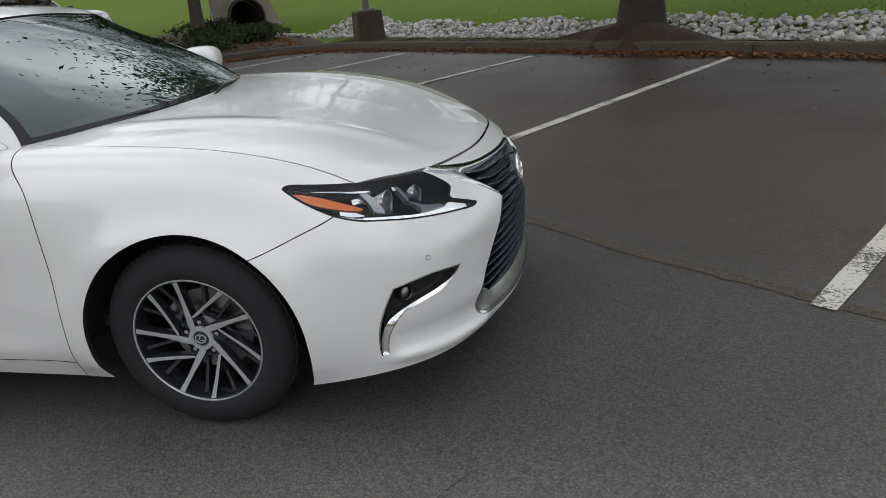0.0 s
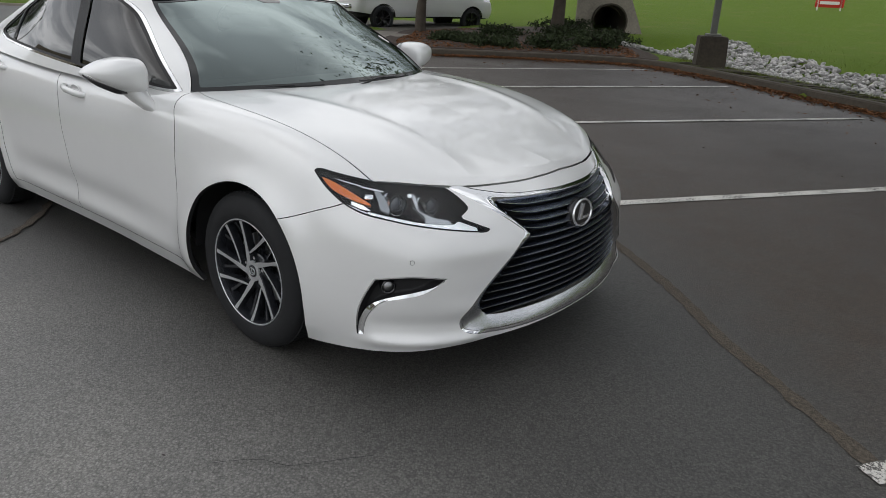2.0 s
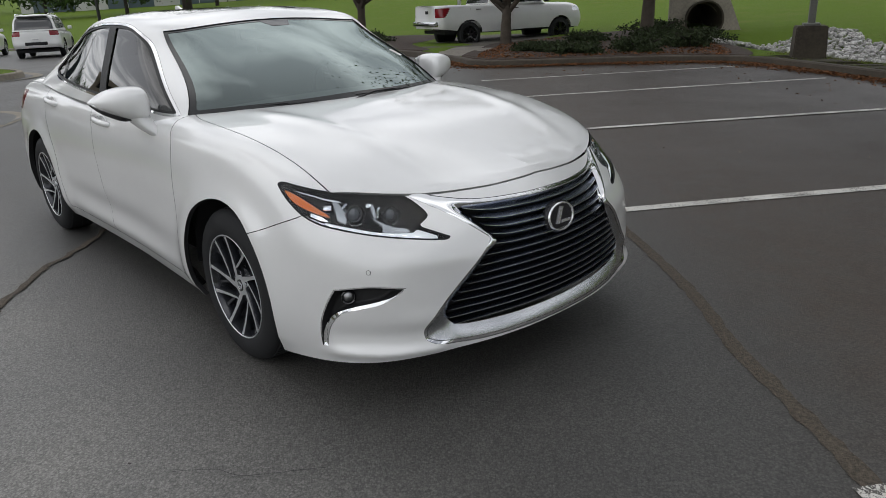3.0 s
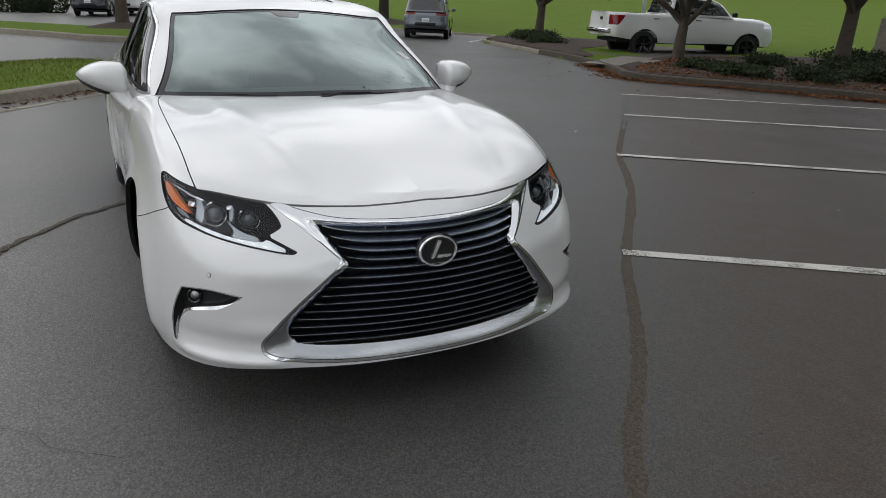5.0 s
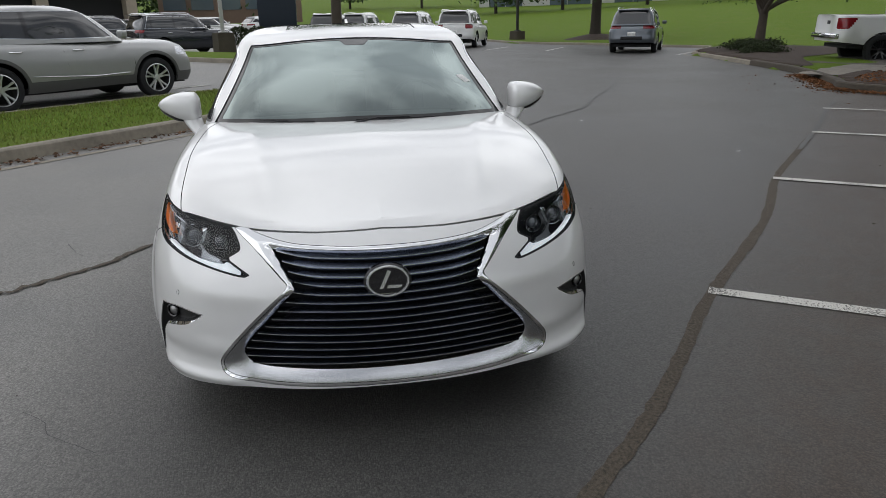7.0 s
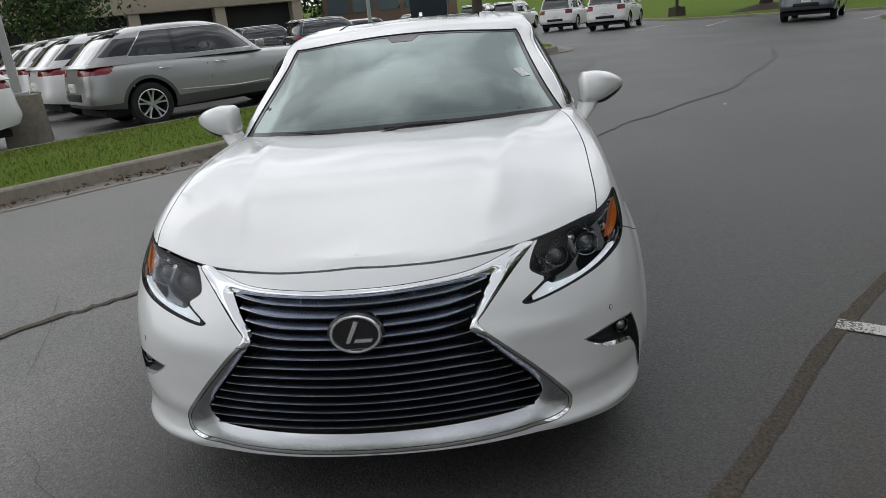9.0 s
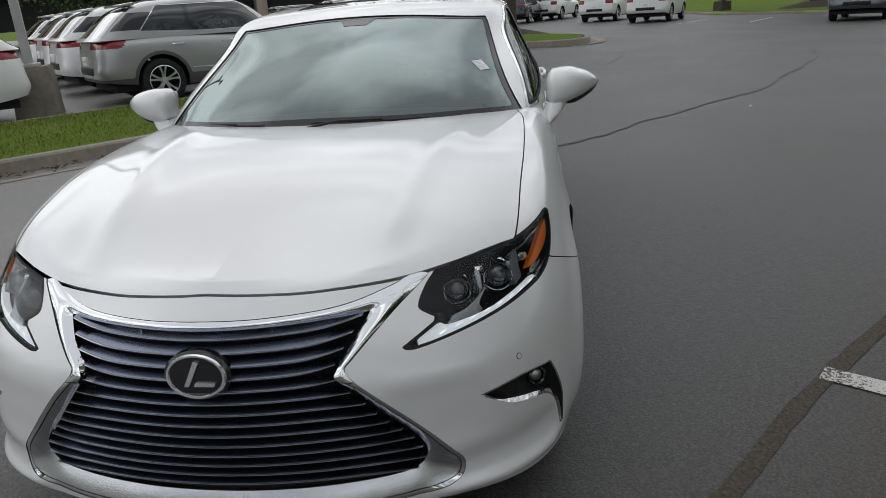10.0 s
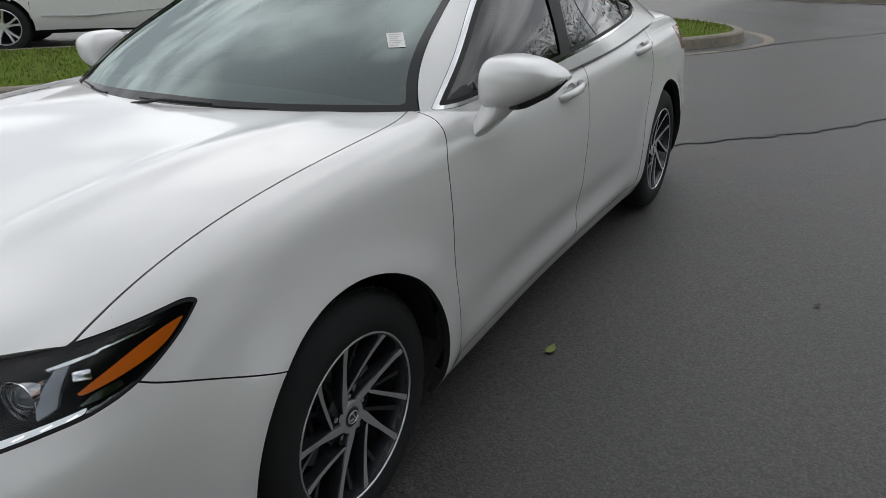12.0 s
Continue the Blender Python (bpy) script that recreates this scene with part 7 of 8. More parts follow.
def tree(name, label, base, trunk_r, fork, height, spread, leaves, leaf, seed, bark=None, flare=1.5, crown_low=2.2, limbs=6, material=None):
    """A trunk that flares at its foot, limbs that fork from it, and a crown of separate leaves in loose clumps."""
    rnd, r = random.Random(seed), np.random.RandomState(seed)
    t = thing(name, label, "tree", Matrix.Translation(base))
    bark = bark or BARK
    pts = [Vector((0, 0, -.15)), Vector((0, 0, .05)), Vector((0, 0, .25)), Vector((.01, 0, .6)), Vector((.03, .01, fork * .7)), Vector((.03, .03, fork)), Vector((.05, .05, fork + .9))]
    trunk = part("trunk", tube(bmesh.new(), pts, [trunk_r * flare * 1.15, trunk_r * flare, trunk_r * 1.18, trunk_r * 1.03, trunk_r * .92, trunk_r * .88, trunk_r * .4], 14), bark, t)
    ends = []
    for k in range(limbs):
        a = 2 * math.pi * k / limbs + rnd.uniform(-.3, .3)
        out = Vector((math.cos(a), math.sin(a), rnd.uniform(.55, 1.3)))
        start = pts[5] + Vector((0, 0, rnd.uniform(-.35, .25) * min(1, fork)))
        lp = limb_points(start, out, spread * rnd.uniform(.75, 1.05), rnd)
        part("limb", tube(bmesh.new(), lp, list(np.linspace(trunk_r * .55, trunk_r * .10, len(lp))), 8), bark, trunk)
        ends += lp[2:]
        for _ in range(2):
            i = rnd.randint(2, len(lp) - 2)
            tw = limb_points(lp[i], Vector((rnd.uniform(-1, 1), rnd.uniform(-1, 1), rnd.uniform(-.1, .7))), spread * .45, rnd, .03, 4)
            part("branch", tube(bmesh.new(), tw, list(np.linspace(trunk_r * .2, trunk_r * .05, len(tw))), 6), bark, trunk)
            ends += tw[1:]
    e = np.array([list(q) for q in ends])
    e = e[e[:, 2] > crown_low * .8]
    n = len(e)
    clump = r.randint(0, n, leaves)
    size = spread * .26
    c = e[clump] + r.normal(size=(leaves, 3)) * (size, size, size * .6)
    top = r.rand(leaves) < .45
    k = int(top.sum())
    u = r.normal(size=(k, 3))
    u /= np.linalg.norm(u, axis=1, keepdims=True)
    hubs = np.array([(0, 0, height * .68)]) + u[: max(1, k)] * np.array((spread * .85, spread * .85, (height - crown_low) * .42)) * (.55 + .45 * r.rand(k, 1))
    lump = np.array([noise.noise(Vector(q * .9 / max(1, spread * .3))) for q in hubs])
    hubs = hubs[lump > -.12]
    c = np.concatenate([c[~top], hubs])
    c = c[c[:, 2] > crown_low + .5 * r.rand(len(c)) - .2]
    me = leaf_mesh("crown", c, leaf, seed)
    me.materials.append(material or FOLIAGE)
    crown = new("crown", me)
    crown.parent = t
    return t


SCRUB = surface("dark scrub leaves", (.028, .045, .014), .7, 0, 0, .2, 1, island=.6, spec=.2)


def far_tree(x, y, h, w, seed, material=None, mid=.56):
    """A tree of the far wood: trunk, and leaves in lumps that leave gaps."""
    r = np.random.RandomState(seed)
    z = float(meadow(np.array([x]), np.array([y]))[0])
    t = thing("far_tree", "dense dark green tree of the far wood", "tree", Matrix.Translation((x, y, z)), "far wood")
    part("trunk", tube(bmesh.new(), [(0, 0, -.2), (0, 0, h * .3), (0, .1, h * .6)], [.28, .2, .1], 7), DARK_BARK, t)
    hubs = r.normal(size=(26, 3)) * (w * .30, w * .30, h * .19) + (0, 0, h * mid)
    c = np.concatenate([q + r.normal(size=(95, 3)) * (w * .11, w * .11, h * .07) for q in hubs])
    c = c[c[:, 2] > h * (mid - .46)]
    me = leaf_mesh("crown", c, .40, seed)
    me.materials.append(material or FOLIAGE)
    ob = new("crown", me)
    ob.parent = t


def shrub(x, y, w, h, seed, n=1500):
    r = np.random.RandomState(seed)
    z = float(meadow(np.array([x]), np.array([y]))[0])
    t = thing("shrub", "low spreading dark green juniper on the mulch bed", "shrub", Matrix.Translation((x, y, z)), "junipers")
    bm = bmesh.new()
    for k in range(5):
        a = r.uniform(0, 6.28)
        tube(bm, [(0, 0, -.03), (.3 * w * math.cos(a), .3 * w * math.sin(a), h * .5), (.6 * w * math.cos(a), .6 * w * math.sin(a), h * .7)], [.03, .02, .008], 5)
    part("stem", bm, DARK_BARK, t)
    h = h * .72
    hubs = np.stack([r.normal(0, w * .36, 22), r.normal(0, w * .36, 22), r.uniform(.15, .8, 22) * h], 1)
    c = np.concatenate([q + r.normal(size=(n // 22, 3)) * (w * .14, w * .14, h * .16) for q in hubs])
    c[:, 2] = np.abs(c[:, 2]) + .02
    me = leaf_mesh("leaves", c, .048, seed)
    me.materials.append(SHRUB)
    ob = new("leaves", me)
    ob.parent = t


def scatter_litter():
    """Fallen leaves in the gutter, on the bed and on the asphalt."""
    r = np.random.RandomState(9)
    o = rounded(KERB_LINE, (), 8, False)
    o = o[(o[:, 0] > -13) & (o[:, 0] < 9)]
    step = np.concatenate([[0], np.cumsum(np.linalg.norm(np.diff(o, axis=0), axis=1))])
    pts = []
    for _ in range(13000):
        s = r.uniform(0, step[-1])
        i = min(np.searchsorted(step, s), len(o) - 1)
        d = o[min(i + 1, len(o) - 1)] - o[max(i - 1, 0)]
        d = d / np.linalg.norm(d)
        drift = .5 + .5 * math.sin(s * 1.3) * math.sin(s * .47 + 1)
        u = abs(r.normal(0, .10 + .14 * drift)) + .01
        if r.rand() < .012:
            u = r.uniform(.3, 2.2)
        q = o[i] - d * (step[i] - s) + np.array((-d[1], d[0])) * u
        pts.append((q[0], q[1], float(land(*q)) + r.uniform(.006, .04) * (u < .4) + .006))
    me = leaf_mesh("leaf_litter", pts, .030, 2, .8)
    me.materials.append(LEAF_LITTER)
    tagged(new("leaf_litter", me), "brown and orange fallen leaves along the kerb", "fallen leaves", kind="stuff")
    pts = []
    while len(pts) < 10000:
        q = np.array((r.uniform(-13, -4.5), r.uniform(9.6, 17)))
        if inside(q[None], BED)[0] > .15:
            pts.append((*q, float(meadow(q[:1], q[1:])[0]) + r.uniform(.02, .07)))
    me = leaf_mesh("leaf_litter", pts, .036, 4, .7)
    me.materials.append(LEAF_LITTER)
    tagged(new("leaf_litter", me), "brown fallen leaves over the mulch bed", "fallen leaves", kind="stuff")
    pts = []
    o = rounded([(-3.14, -5.36), (-5.94, -2.93), (-8.35, -.95)], (), 30, False)
    for _ in range(420):
        q = o[r.randint(len(o))] + r.normal(size=2) * (.09, .09)
        pts.append((*q, float(land(*q)) + r.uniform(.01, .03)))
    me = leaf_mesh("leaf_litter", pts, .035, 7, .8)
    me.materials.append(surface("dry leaves", (.12, .065, .035), .9, island=.5))
    tagged(new("leaf_litter", me), "dry leaves in the gutter of the grass island", "fallen leaves", kind="stuff")
    q = r.uniform((-6, 2.4), (7, 8.5), (420, 2))
    q = q[(inside(q, LOT) > .4) & (.62 * q[:, 0] + .78 * q[:, 1] > 2.2)][:170]
    me = leaf_mesh("crumbs", np.stack([q[:, 0], q[:, 1], land(q[:, 0], q[:, 1]) + .012], 1), .013, 12, .9)
    me.materials.append(surface("pale crumbs", (.30, .25, .18), .9, island=.6))
    tagged(new("crumbs", me), "pale crumbs and leaf bits scattered over the bays", "debris", kind="stuff")
    # single leaves and crumbs that catch the eye
    for i, (x, y, s, rgb) in enumerate([(-1.04, 1.0, .030, (.22, .26, .07)), (-3.93, 1.03, .02, (.05, .04, .03)), (-1.9, 1.84, .018, (.05, .04, .03)), (-6.3, -2.2, .03, (.5, .48, .44)), (1.62, -.95, .008, (.05, .04, .04)),
                                        (.42, -1.55, .007, (.04, .03, .03)), (-3.9, 4.3, .03, (.5, .5, .48)), (-6.5, 3.4, .035, (.45, .45, .43)), (3.2, 3.6, .025, (.3, .26, .2)), (2.2, 4.6, .025, (.32, .28, .2))]):
        bm = bmesh.new()
        out = [(s * math.cos(a) * (1.25 if k % 2 else .95), s * .55 * math.sin(a)) for k, a in enumerate(np.linspace(0, 2 * math.pi, 11)[:-1])]
        vs = [bm.verts.new((u, v, .004 + 6 * u * u + 9 * v * v)) for u, v in out]
        mid = bm.verts.new((0, 0, .003))
        for a, b in zip(vs, vs[1:] + vs[:1]):
            bm.faces.new((mid, a, b))
        ob = part("fallen_leaf", moved(bm, Matrix.Translation((x, y, float(land(x, y)) + .003)) @ Matrix.Rotation(i * 1.3, 4, "Z")), surface("leaf tint", rgb, .7, 0, 0, .2, 60))
        tagged(ob, "single curled leaf lying on the asphalt", "leaf", "single leaves")


BED = rounded([(-4.75, 13.0), (-6.0, 12.65), (-7.5, 11.5), (-8.8, 10.3), (-9.6, 10.05), (-10.6, 10.9), (-12.3, 13.2), (-13.6, 15.6), (-12.6, 18.6), (-10.4, 20.4), (-8.6, 18.6), (-6.0, 15.2)], (), 6)
BED_FAR = rounded([(-14.0, 12.0), (-17.0, 12.5), (-21.0, 13.3), (-24.0, 15.0), (-26.5, 17.6), (-24.0, 20), (-19.5, 17.2), (-17.2, 14.0)], (), 6)


def mulch_bed(outline, label, mound):
    x0, y0, x1, y1 = outline[:, 0].min(), outline[:, 1].min(), outline[:, 0].max(), outline[:, 1].max()
    g = sheet(np.arange(x0 - .5, x1 + .6, .25), np.arange(y0 - .5, y1 + .6, .25), meadow)
    d = inside(g.v[:, :2], outline)
    g.v[:, 2] += .02 + mound * np.clip(d / 1.5, 0, 1) ** .8
    g = cut(g, d + .3)
    tagged(part("ground", g, MULCH), label, "mulch bed", kind="structure")


def mulch_ring(x, y, radius, h, zf):
    bm = bmesh.new()
    rings = []
    for q, k in ((1.0, 0), (.8, .25), (.5, .62), (.2, .95), (.02, 1.0)):
        rings.append([bm.verts.new((x + radius * q * math.cos(a) * (1 + .08 * math.sin(3 * a)), y + radius * q * math.sin(a), float(np.ravel(zf(np.array([x + radius * q * math.cos(a)]), np.array([y + radius * q * math.sin(a)])))[0]) + h * k - .01)) for a in np.linspace(0, 2 * math.pi, 25)[:-1]])
    for a, b in zip(rings[:-1], rings[1:]):
        for i in range(24):
            bm.faces.new((a[i], a[(i + 1) % 24], b[(i + 1) % 24], b[i]))
    bmesh.ops.recalc_face_normals(bm, faces=bm.faces)
    tagged(part("mulch_mound", bm, MULCH), "dark mulch mound round the foot of a tree", "mulch", "mulch mounds", kind="structure")


def lamp_post(x, y, zf, plinth=(.30, .75), height=6.0, metal=None, concrete=None, label="parking lamp post on a square concrete plinth"):
    z = float(np.ravel(zf(np.array([x]), np.array([y])))[0])
    t = thing("lamp_post", label, "lamp post", Matrix.Translation((x, y, z)) @ Matrix.Rotation(.5, 4, "Z"), "lamp posts")
    h, w = plinth[1], plinth[0]
    bm = bmesh.new()
    vs = [[bm.verts.new((a * q, b * q, zz)) for a, b in ((-1, -1), (1, -1), (1, 1), (-1, 1))] for q, zz in ((w * 1.06, -.2), (w, .1), (w * .94, h))]
    for p, q in zip(vs[:-1], vs[1:]):
        for i in range(4):
            bm.faces.new((p[i], p[(i + 1) % 4], q[(i + 1) % 4], q[i]))
    bm.faces.new(vs[-1])
    bmesh.ops.bevel(bm, geom=[e for e in bm.edges], offset=.02, segments=2, affect="EDGES")
    part("plinth", bm, concrete or DARK_CONCRETE, t, "stained square concrete plinth")
    part("base_plate", boxed(-.15, .15, -.15, .15, h, h + .05, bevel=.01), metal or POLE_PAINT, t)
    pole = part("pole", boxed(-.065, .065, -.065, .065, h + .04, height, bevel=.015), metal or POLE_PAINT, t)
    for s in (1, -1):
        part("arm", tube(bmesh.new(), [(0, 0, height - .1), (s * .5, 0, height + .03)], .03, 8), metal or POLE_PAINT, pole)
        part("lamp_head", boxed(s * .62 - .20, s * .62 + .20, -.13, .13, height, height + .09, bevel=.03), metal or POLE_PAINT, t)


def culvert():
    at = Vector((-9.6, 20.4))
    z = float(meadow(np.array([at.x]), np.array([at.y]))[0])
    t = thing("culvert", "concrete culvert headwall with a round pipe mouth", "culvert", Matrix.Translation((at.x, at.y, z - .35)) @ Matrix.Rotation(math.atan2(-1, .85), 4, "Z") @ Matrix.Scale(.92, 4))
    # sloping apron with an arched opening
    out = [(-1.25, 0), (-1.05, 1.75), (.85, 1.75), (1.35, 0)]
    hole = [(.62 * math.cos(a), .72 + .62 * math.sin(a)) for a in np.linspace(0, 2 * math.pi, 25)[:-1]]
    bm = bmesh.new()
    place = lambda u, v: Vector((.55 - v * .55, u, v))
    o = [bm.verts.new(place(u, v)) for u, v in out]
    i = [bm.verts.new(place(u, v)) for u, v in hole]
    e = [bm.edges.new((a, b)) for a, b in zip(o, o[1:] + o[:1])] + [bm.edges.new((a, b)) for a, b in zip(i, i[1:] + i[:1])]
    bmesh.ops.triangle_fill(bm, edges=e, use_beauty=True)
    r = bmesh.ops.extrude_face_region(bm, geom=list(bm.faces))
    bmesh.ops.translate(bm, vec=(-.22, 0, -.1), verts=[g for g in r["geom"] if isinstance(g, bmesh.types.BMVert)])
    bmesh.ops.recalc_face_normals(bm, faces=bm.faces)
    part("headwall", bm, CONCRETE, t, smooth=False)
    pipe = moved(turned(bmesh.new(), [(.66, .3), (.60, .3), (.58, 0), (.58, -3.0), (.02, -3.0)], 28), Matrix.Translation((.12, 0, .72)) @ Matrix.Rotation(radians(-90), 4, "Z"))
    part("pipe", pipe, DARK_CONCRETE, t, "dark pipe mouth")


def far_buildings():
    beige = surface("beige concrete", (.33, .285, .22), .8, 0, 0, .10, .6)
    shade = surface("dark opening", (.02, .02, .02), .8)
    white = surface("white cladding", (.50, .50, .49), .6, 0, 0, .05, .4)
    glass = surface("shop glass", (.10, .13, .15), .1, 0, .5)
    # a beige parking deck behind the rows of cars
    a = math.atan2(.80, -.60)
    deck = thing("parking_deck", "long beige concrete parking deck with dark open floors", "building", Matrix.Translation((-46, -40, 1.0)) @ Matrix.Rotation(a, 4, "Z"))
    for k in range(3):
        part("floor_band", boxed(-34, 30, -.3, 18, 2.6 + 3.4 * k, 4.3 + 3.4 * k, bevel=.05), beige, deck)
        # solid black boxes stand in for the shade inside the open floors
        part("floor_shade", boxed(-33.5, 29.5, 1.5, 17.5, .2 + 3.4 * k, 2.6 + 3.4 * k), shade, deck)
    for i in range(10):
        part("pier", boxed(-34 + 7 * i, -33.1 + 7 * i, -.1, .8, -.5, 11), beige, deck)
    # a white showroom far off over the meadow
    hall = thing("showroom", "low white showroom with a glazed front far off", "building", Matrix.Translation((-118, 62, 2.6)) @ Matrix.Rotation(math.atan2(.85, .5), 4, "Z"))
    part("wall", boxed(-38, 42, 0, 16, -2, 4.6, bevel=.05), white, hall)
    part("roof", boxed(-39, 43, -.6, 16.5, 4.6, 5.2, bevel=.05), white, hall)
    for i in range(7):
        x = -36 + 11 * i + (i % 3) * .8
        w = part("window", boxed(x, x + 6.5 + (i % 2), -.12, .1, -.4, 2.6 + .3 * (i % 2)), glass, hall)
        part("window_frame", boxed(x + 3.2, x + 3.3, -.18, -.10, -.4, 2.6), white, w)
    for i in range(5):
        part("sign_mark", boxed(-28 + 14 * i, -23.5 + 14 * i, -.16, 0, 3.3, 4.0), shade, hall)
    brown = thing("showroom", "brown showroom with a dark glazed front", "building", Matrix.Translation((-92, -6, 2.2)) @ Matrix.Rotation(math.atan2(-1, .1), 4, "Z"))
    part("wall", boxed(-3, 14, -14, 0, -1.5, 5.0, bevel=.05), surface("brown cladding", (.20, .14, .10), .7, 0, 0, .1, .5), brown)
    for i in range(5):
        part("window", boxed(-2 + 3.2 * i, .6 + 3.2 * i, -.1, .12, .1, 3.0), glass, brown)
    red = thing("sign_board", "small red sign board on two posts in the meadow", "sign", Matrix.Translation((-6.5, 36.7, float(meadow(np.array([-6.5]), np.array([36.7]))[0]))) @ Matrix.Rotation(radians(12), 4, "Z"))
    rp = surface("red sign paint", (.55, .03, .02), .5)
    part("panel", boxed(-.62, .62, -.02, .02, .14, .58, bevel=.006), rp, red)
    part("mark_bar", boxed(-.42, .42, -.026, -.02, .28, .42), PAPER, red)
    for s in (-.5, .5):
        part("post", boxed(s - .03, s + .03, -.02, .04, -.3, .6), PAPER, red)
    mono = thing("sign_pylon", "tall dark blue pylon sign above clipped shrubs", "sign", Matrix.Translation((-46, -3.2, float(land(-46, -3.2)))))
    bm = bmesh.new()
    rows = []
    for z, w, d in ((0, 1.05, .25), (.8, 1.18, .3), (2.2, 1.22, .3), (4.5, 1.2, .3), (6.5, 1.1, .28)):
        rows.append([bm.verts.new((a, b, z)) for a, b in ((d, -w), (d, w), (-d, w), (-d, -w))])
    for p, q in zip(rows[:-1], rows[1:]):
        for i in range(4):
            bm.faces.new((p[i], p[(i + 1) % 4], q[(i + 1) % 4], q[i]))
    bm.faces.new(rows[-1])
    bmesh.ops.recalc_face_normals(bm, faces=bm.faces)
    part("pylon", bm, surface("dark blue panel", (.012, .02, .032), .35, .2), mono)


def plant_place():
    lay_ground()
    t = part("kerb", kerb_run(KERB_LINE[:15][::-1], False, .15, .17, .10), DARK_CONCRETE)
    tagged(t, "stained concrete kerb along the parking bays", "kerb", kind="structure")
    t = part("kerb", kerb_run(KERB_LINE[14:][::-1], False, .12, .15, .30), CONCRETE)
    tagged(t, "concrete kerb along the far meadow", "kerb", kind="structure")
    apron = strip([(-10.75, 11.0), (-12.2, 13.0), (-13.8, 15.2)], 2.4, .145, 0, 1, lambda x, y: float(land(x, y)))
    tagged(part("pavement", apron, surface("worn brown concrete", (.19, .17, .145), .85, 0, 0, .3, 1.6, .4, 60)), "pale concrete ramp between the mulch beds", "pavement", kind="structure")
    yard = strip([(-13.2, 14.2), (-15.0, 16.4), (-17.2, 19.6), (-18.4, 23.0)], 4.6, .15, 0, 1, lambda x, y: float(land(x, y)) + .10 * max(0, y - 16) / 4)
    tagged(part("pavement", yard, surface("dusty brown asphalt", (.085, .075, .062), .9, 0, 0, .35, 3, .5, 90)), "dusty hard standing where a pickup is parked", "pavement", kind="structure")
    near = island("island", ISLAND_NEAR, "mown grass island between two rows of bays")
    island("island", ISLAND_FAR, "grass island with a young tree at the far bays")
    lines_and_cracks()
    run = rounded(KERB_LINE, (), 4, False)
    run = run[(run[:, 0] > -4.6) & (run[:, 0] < 12)]
    d = np.gradient(run, axis=0)
    d /= np.linalg.norm(d, axis=1, keepdims=True)
    run = run + np.stack([d[:, 1], -d[:, 0]], 1) * .62
    soil = strip(run, .95, .022, .01, 8, lambda x, y: float(meadow(np.array([x]), np.array([y]))[0]), .25, .25)
    tagged(part("ground", soil, surface("brown leafy soil", (.040, .034, .016), .95, 0, 0, .6, 9, 1.0, 40)), "brown leaf-strewn soil behind the kerb", "soil", kind="structure")
    mulch_bed(BED, "dark mulch bed strewn with leaves", .05)
    mulch_bed(BED_FAR, "dark mulch bed before the meadow", .10)
    culvert()
    for i, (x, y, w, h) in enumerate([(-8.3, 12.2, .75, .40), (-7.2, 13.2, .8, .45), (-9.3, 12.4, .7, .38), (-10.2, 12.6, .7, .36), (-6.6, 14.4, .8, .5), (-8.0, 15.4, .9, .5), (-9.2, 16.9, .95, .55),
                                      (-7.6, 16.6, .9, .55), (-10.6, 15.6, .8, .45), (-20.8, 14.6, .9, .5), (-22.2, 15.6, .95, .5), (-23.6, 16.8, 1.0, .55), (-19.2, 14.2, .8, .42), (-24.8, 17.8, 1.0, .5), (-10.0, 18.6, 1.0, .6)]):
        shrub(x, y, w, h, 40 + i)
    # trees
    up = lambda x, y, dz=0.0: (x, y, float(meadow(np.array([x]), np.array([y]))[0]) + dz)
    tree("oak_tree", "thick dark-barked shade tree behind the kerb", up(2.25, 9.25), .33, 2.5, 9.5, 5.8, 58000, .092, 1, DARK_BARK, 1.75, 1.95, 10)
    mulch_ring(2.25, 9.25, 1.6, .30, meadow)
    tree("crape_myrtle", "pale-barked tree forking low over the mulch bed", up(-13.0, 14.7), .15, 1.25, 8.5, 4.0, 15000, .085, 2, BARK, 1.2, 2.6, 6)
    tree("crape_myrtle", "pale-barked leaning tree beside the culvert", up(-9.6, 17.2), .19, 1.7, 10.0, 4.8, 20000, .09, 3, BARK, 1.2, 2.8, 8)
    tree("crape_myrtle", "low-forking tree at the corner of the far bed", up(-23.2, 16.6), .18, 1.4, 8.0, 3.6, 8500, .08, 4, BARK, 1.2, 1.85, 6)
    tree("street_tree", "slim dark tree in the meadow with a mulch mound", up(-38.5, 15.6), .30, 2.6, 12.5, 5.4, 11000, .11, 5, DARK_BARK, 1.3, 2.2, 7)
    mulch_ring(-38.5, 15.6, 1.9, .3, meadow)
    zi = lambda x, y: (x, y, float(land(x, y)) + .20)
    tree("street_tree", "young tree in a mulch mound on the far island", zi(-20.9, .2), .17, 2.6, 7.5, 2.8, 4200, .10, 6, BARK, 1.3, 2.6, 6)
    mulch_ring(-20.9, .2, 1.2, .22, lambda x, y: land(x, y) + .20)
    tree("street_tree", "leafy tree before the parking deck", zi(-27, -17.5), .2, 1.8, 7.0, 3.2, 6000, .12, 8, BARK, 1.2, 1.4, 7)
    tree("street_tree", "leafy tree before the parking deck", zi(-20, -26.5), .2, 1.8, 6.5, 2.9, 5000, .12, 9, BARK, 1.2, 1.4, 7)
    lamp_post(-3.35, 13.25, meadow, (.30, .62), metal=surface("weathered grey steel", (.20, .20, .185), .6, .3, 0, .15, 4))
    lamp_post(-8.35, -7.15, land, (.32, .78), concrete=CONCRETE)
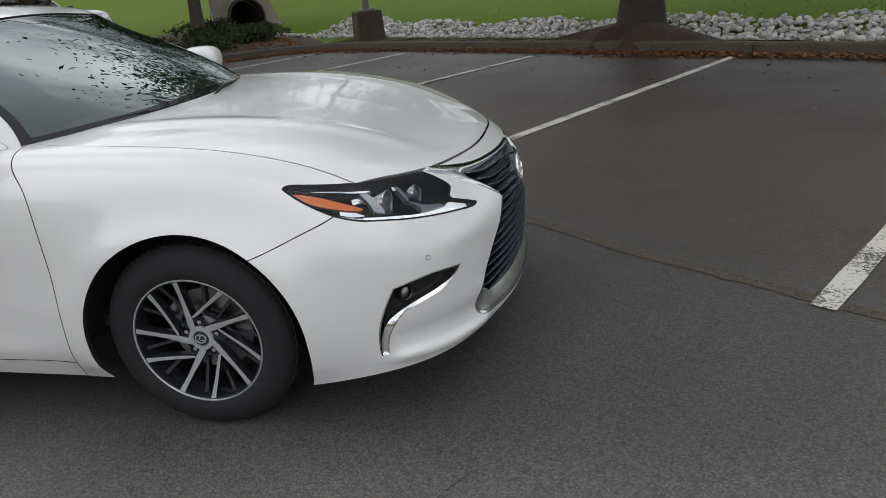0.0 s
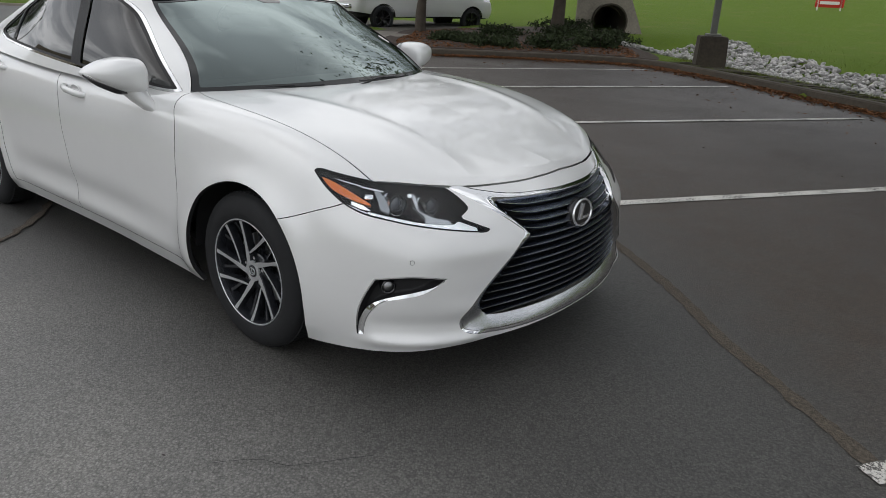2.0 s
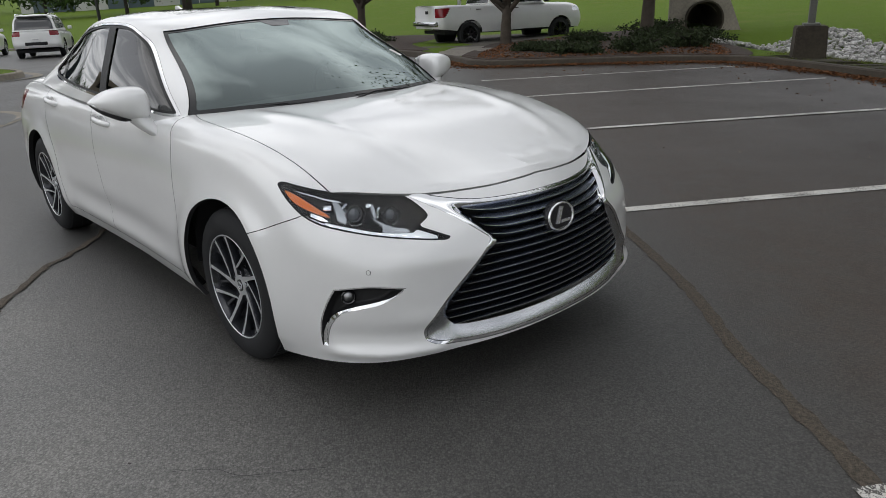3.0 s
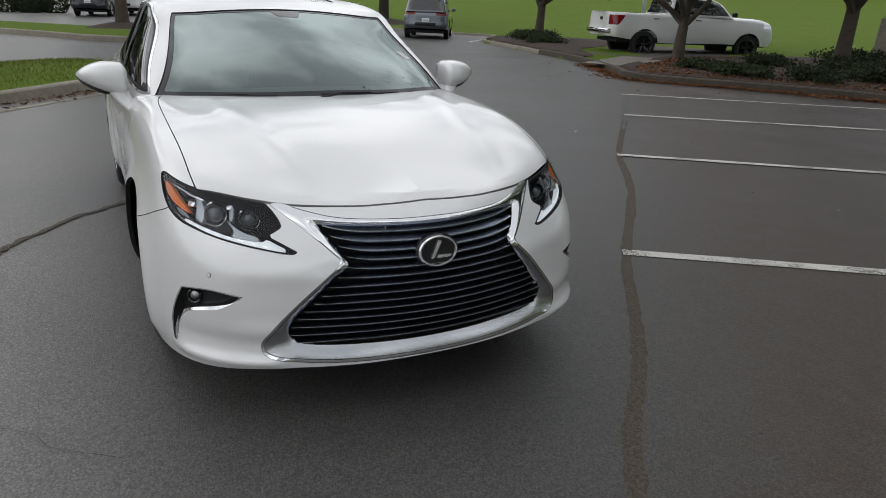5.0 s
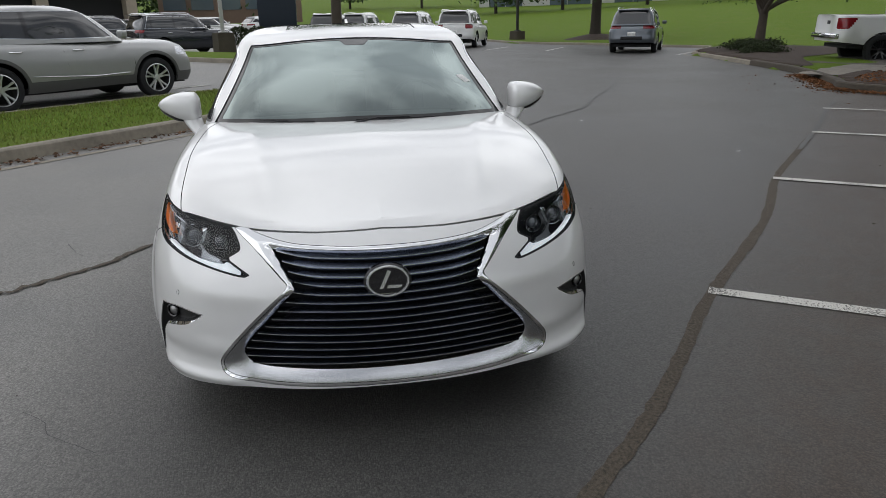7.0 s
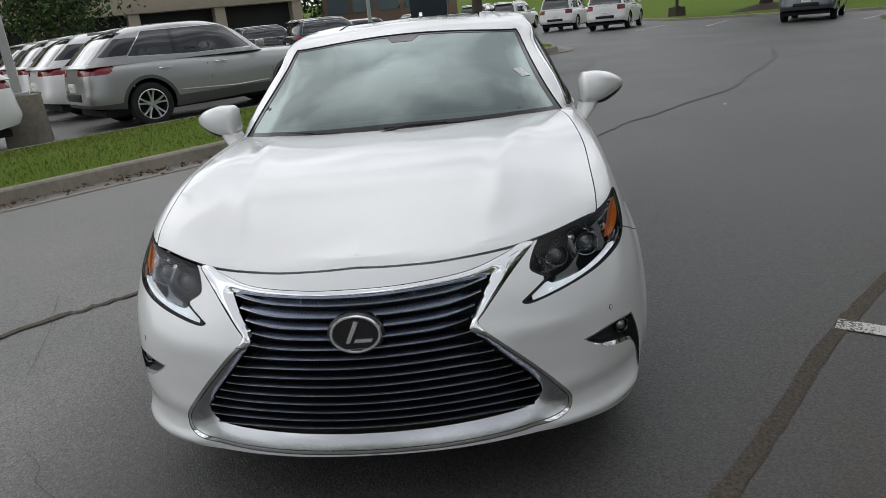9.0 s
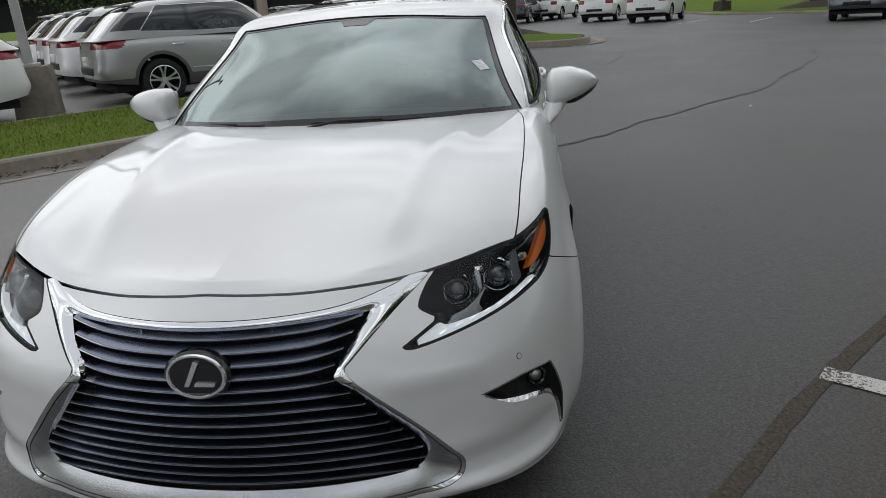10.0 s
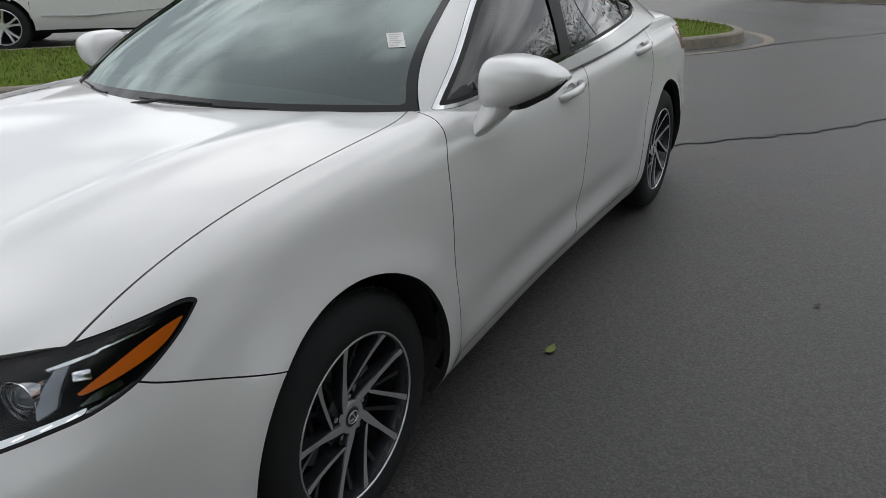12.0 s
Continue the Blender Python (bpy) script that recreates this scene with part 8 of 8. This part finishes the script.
    lamp_post(-26.9, -4.2, lambda x, y: land(x, y) + .15, (.35, .8))
    lamp_post(-40.6, 11.4, meadow, (.35, .5), 11, DARK_METAL, None, "dark lamp post on a low plinth in the meadow")
    lamp_post(-19.6, 19.0, meadow, (.3, .6))
    rocks()
    scatter_litter()
    r = np.random.RandomState(11)
    q = r.uniform((-14, -15), (2, 1), (130000, 2))
    d = inside(q, near)
    ok = d > .2
    q, d = q[ok], d[ok]
    z = land(q[:, 0], q[:, 1]) + .12 + .12 * np.clip(d / 1.6, 0, 1) ** .7
    blades(np.stack([q[:, 0], q[:, 1], z], 1)[:70000], 1, .045, .006, BLADES, "grass", "mown grass blades on the island")
    q = r.uniform((-8, 4), (12, 24), (150000, 2))
    w = -inside(q, LOT)
    ok = (w > .18) & (w < 9) & (away(q, SWALE) > 1.45) & ((w > .8) | (w < .3)) & (inside(q, BED) < 0) & (q[:, 0] > -4.4)
    ok &= r.rand(len(q)) < np.exp(-np.clip(w - 1.2, 0, 9) / 1.6)
    q = q[ok]
    blades(np.stack([q[:, 0], q[:, 1], meadow(q[:, 0], q[:, 1])], 1)[:60000], 2, .05, .008, BLADES, "grass", "grass blades along the kerb and ditch")
    far_buildings()
    # the far wood closes the view
    r = np.random.RandomState(21)
    ring = [(-60, 92), (-48, 100), (-38, 104), (-28, 108), (-20, 104), (-12, 108), (-4, 104), (5, 108), (14, 104), (24, 106), (34, 100), (44, 96), (54, 88), (62, 78), (-70, 88), (-80, 84), (-90, 78),
            (-96, -18), (-92, -27), (-84, -32), (-88, -40), (-78, -44), (-100, -12), (-104, -22), (-72, -50), (66, 60), (72, 46), (76, 30), (78, 14), (76, -4), (74, -20), (70, -36), (60, -50), (46, -58), (30, -64), (14, -68), (0, -72), (-16, -72), (-150, 42), (-156, 56), (-146, 20), (-150, 4), (-100, 48), (-104, 36), (-96, 64), (-84, 70), (-108, 24), (-88, 58)]
    for i, (x, y) in enumerate(ring):
        far_tree(x + r.uniform(-2, 2), y + r.uniform(-2, 2), r.uniform(9, 14), r.uniform(8, 11), 100 + i)
    # scrub below the far wood
    for i in range(34):
        a = i / 33
        x, y = -92 + 160 * a, 84 + 16 * math.sin(math.pi * a) - 14 * max(0, a - .75) / .25
        far_tree(x + r.uniform(-2, 2), y + r.uniform(-2, 2), r.uniform(5, 7.5), r.uniform(8, 11), 400 + i, SCRUB, .30)
    for i, (x, y) in enumerate(((-44.6, -4.4), (-44.4, -3.2), (-44.6, -2.0), (-44.8, -5.6))):
        z = float(land(x, y))
        t = thing("clipped_shrub", "round clipped green shrub below the pylon sign", "shrub", Matrix.Translation((x, y, z)), "clipped shrubs")
        u = r.normal(size=(900, 3))
        u = np.abs(u / np.linalg.norm(u, axis=1, keepdims=True)) * np.sign(u) * (.75, .75, .6) * r.uniform(.85, 1.02, (900, 1)) + (0, 0, .5)
        me = leaf_mesh("leaves", u, .09, 300 + i)
        me.materials.append(SHRUB)
        ob = new("leaves", me)
        ob.parent = t

# ---- put the place together ----
car, body_skin, shown_skin, maps = sedan()
roof_skin = greenhouse(car)
nose_skin = loft([SILL, ROCKER, DOOR, WAIST, SHOULDER, CREST, BONNET, MIDDLE], 260, 1300, BODY_KNOTS, arch_bulge)
nose_skin = cut(nose_skin, np.minimum(1.35 - nose_skin.p[:, 0], 1.0 - nose_skin.p[:, 1]))
lamps(car, nose_skin, maps)
grille(car, nose_skin, maps)
bumper_details(car, nose_skin, maps)
mirrors(car)
door_handles(maps["doors_f"], -1.44, .900, body_skin)
door_handles(maps["doors_r"], -2.44, .935, body_skin)
for wheel_x in (0, -WHEELBASE):
    for wheel_side in (1, -1):
        wheel(car, wheel_x, wheel_side)
cabin(car)
screen_fittings(car, roof_skin)
plant_place()
park_vehicles()
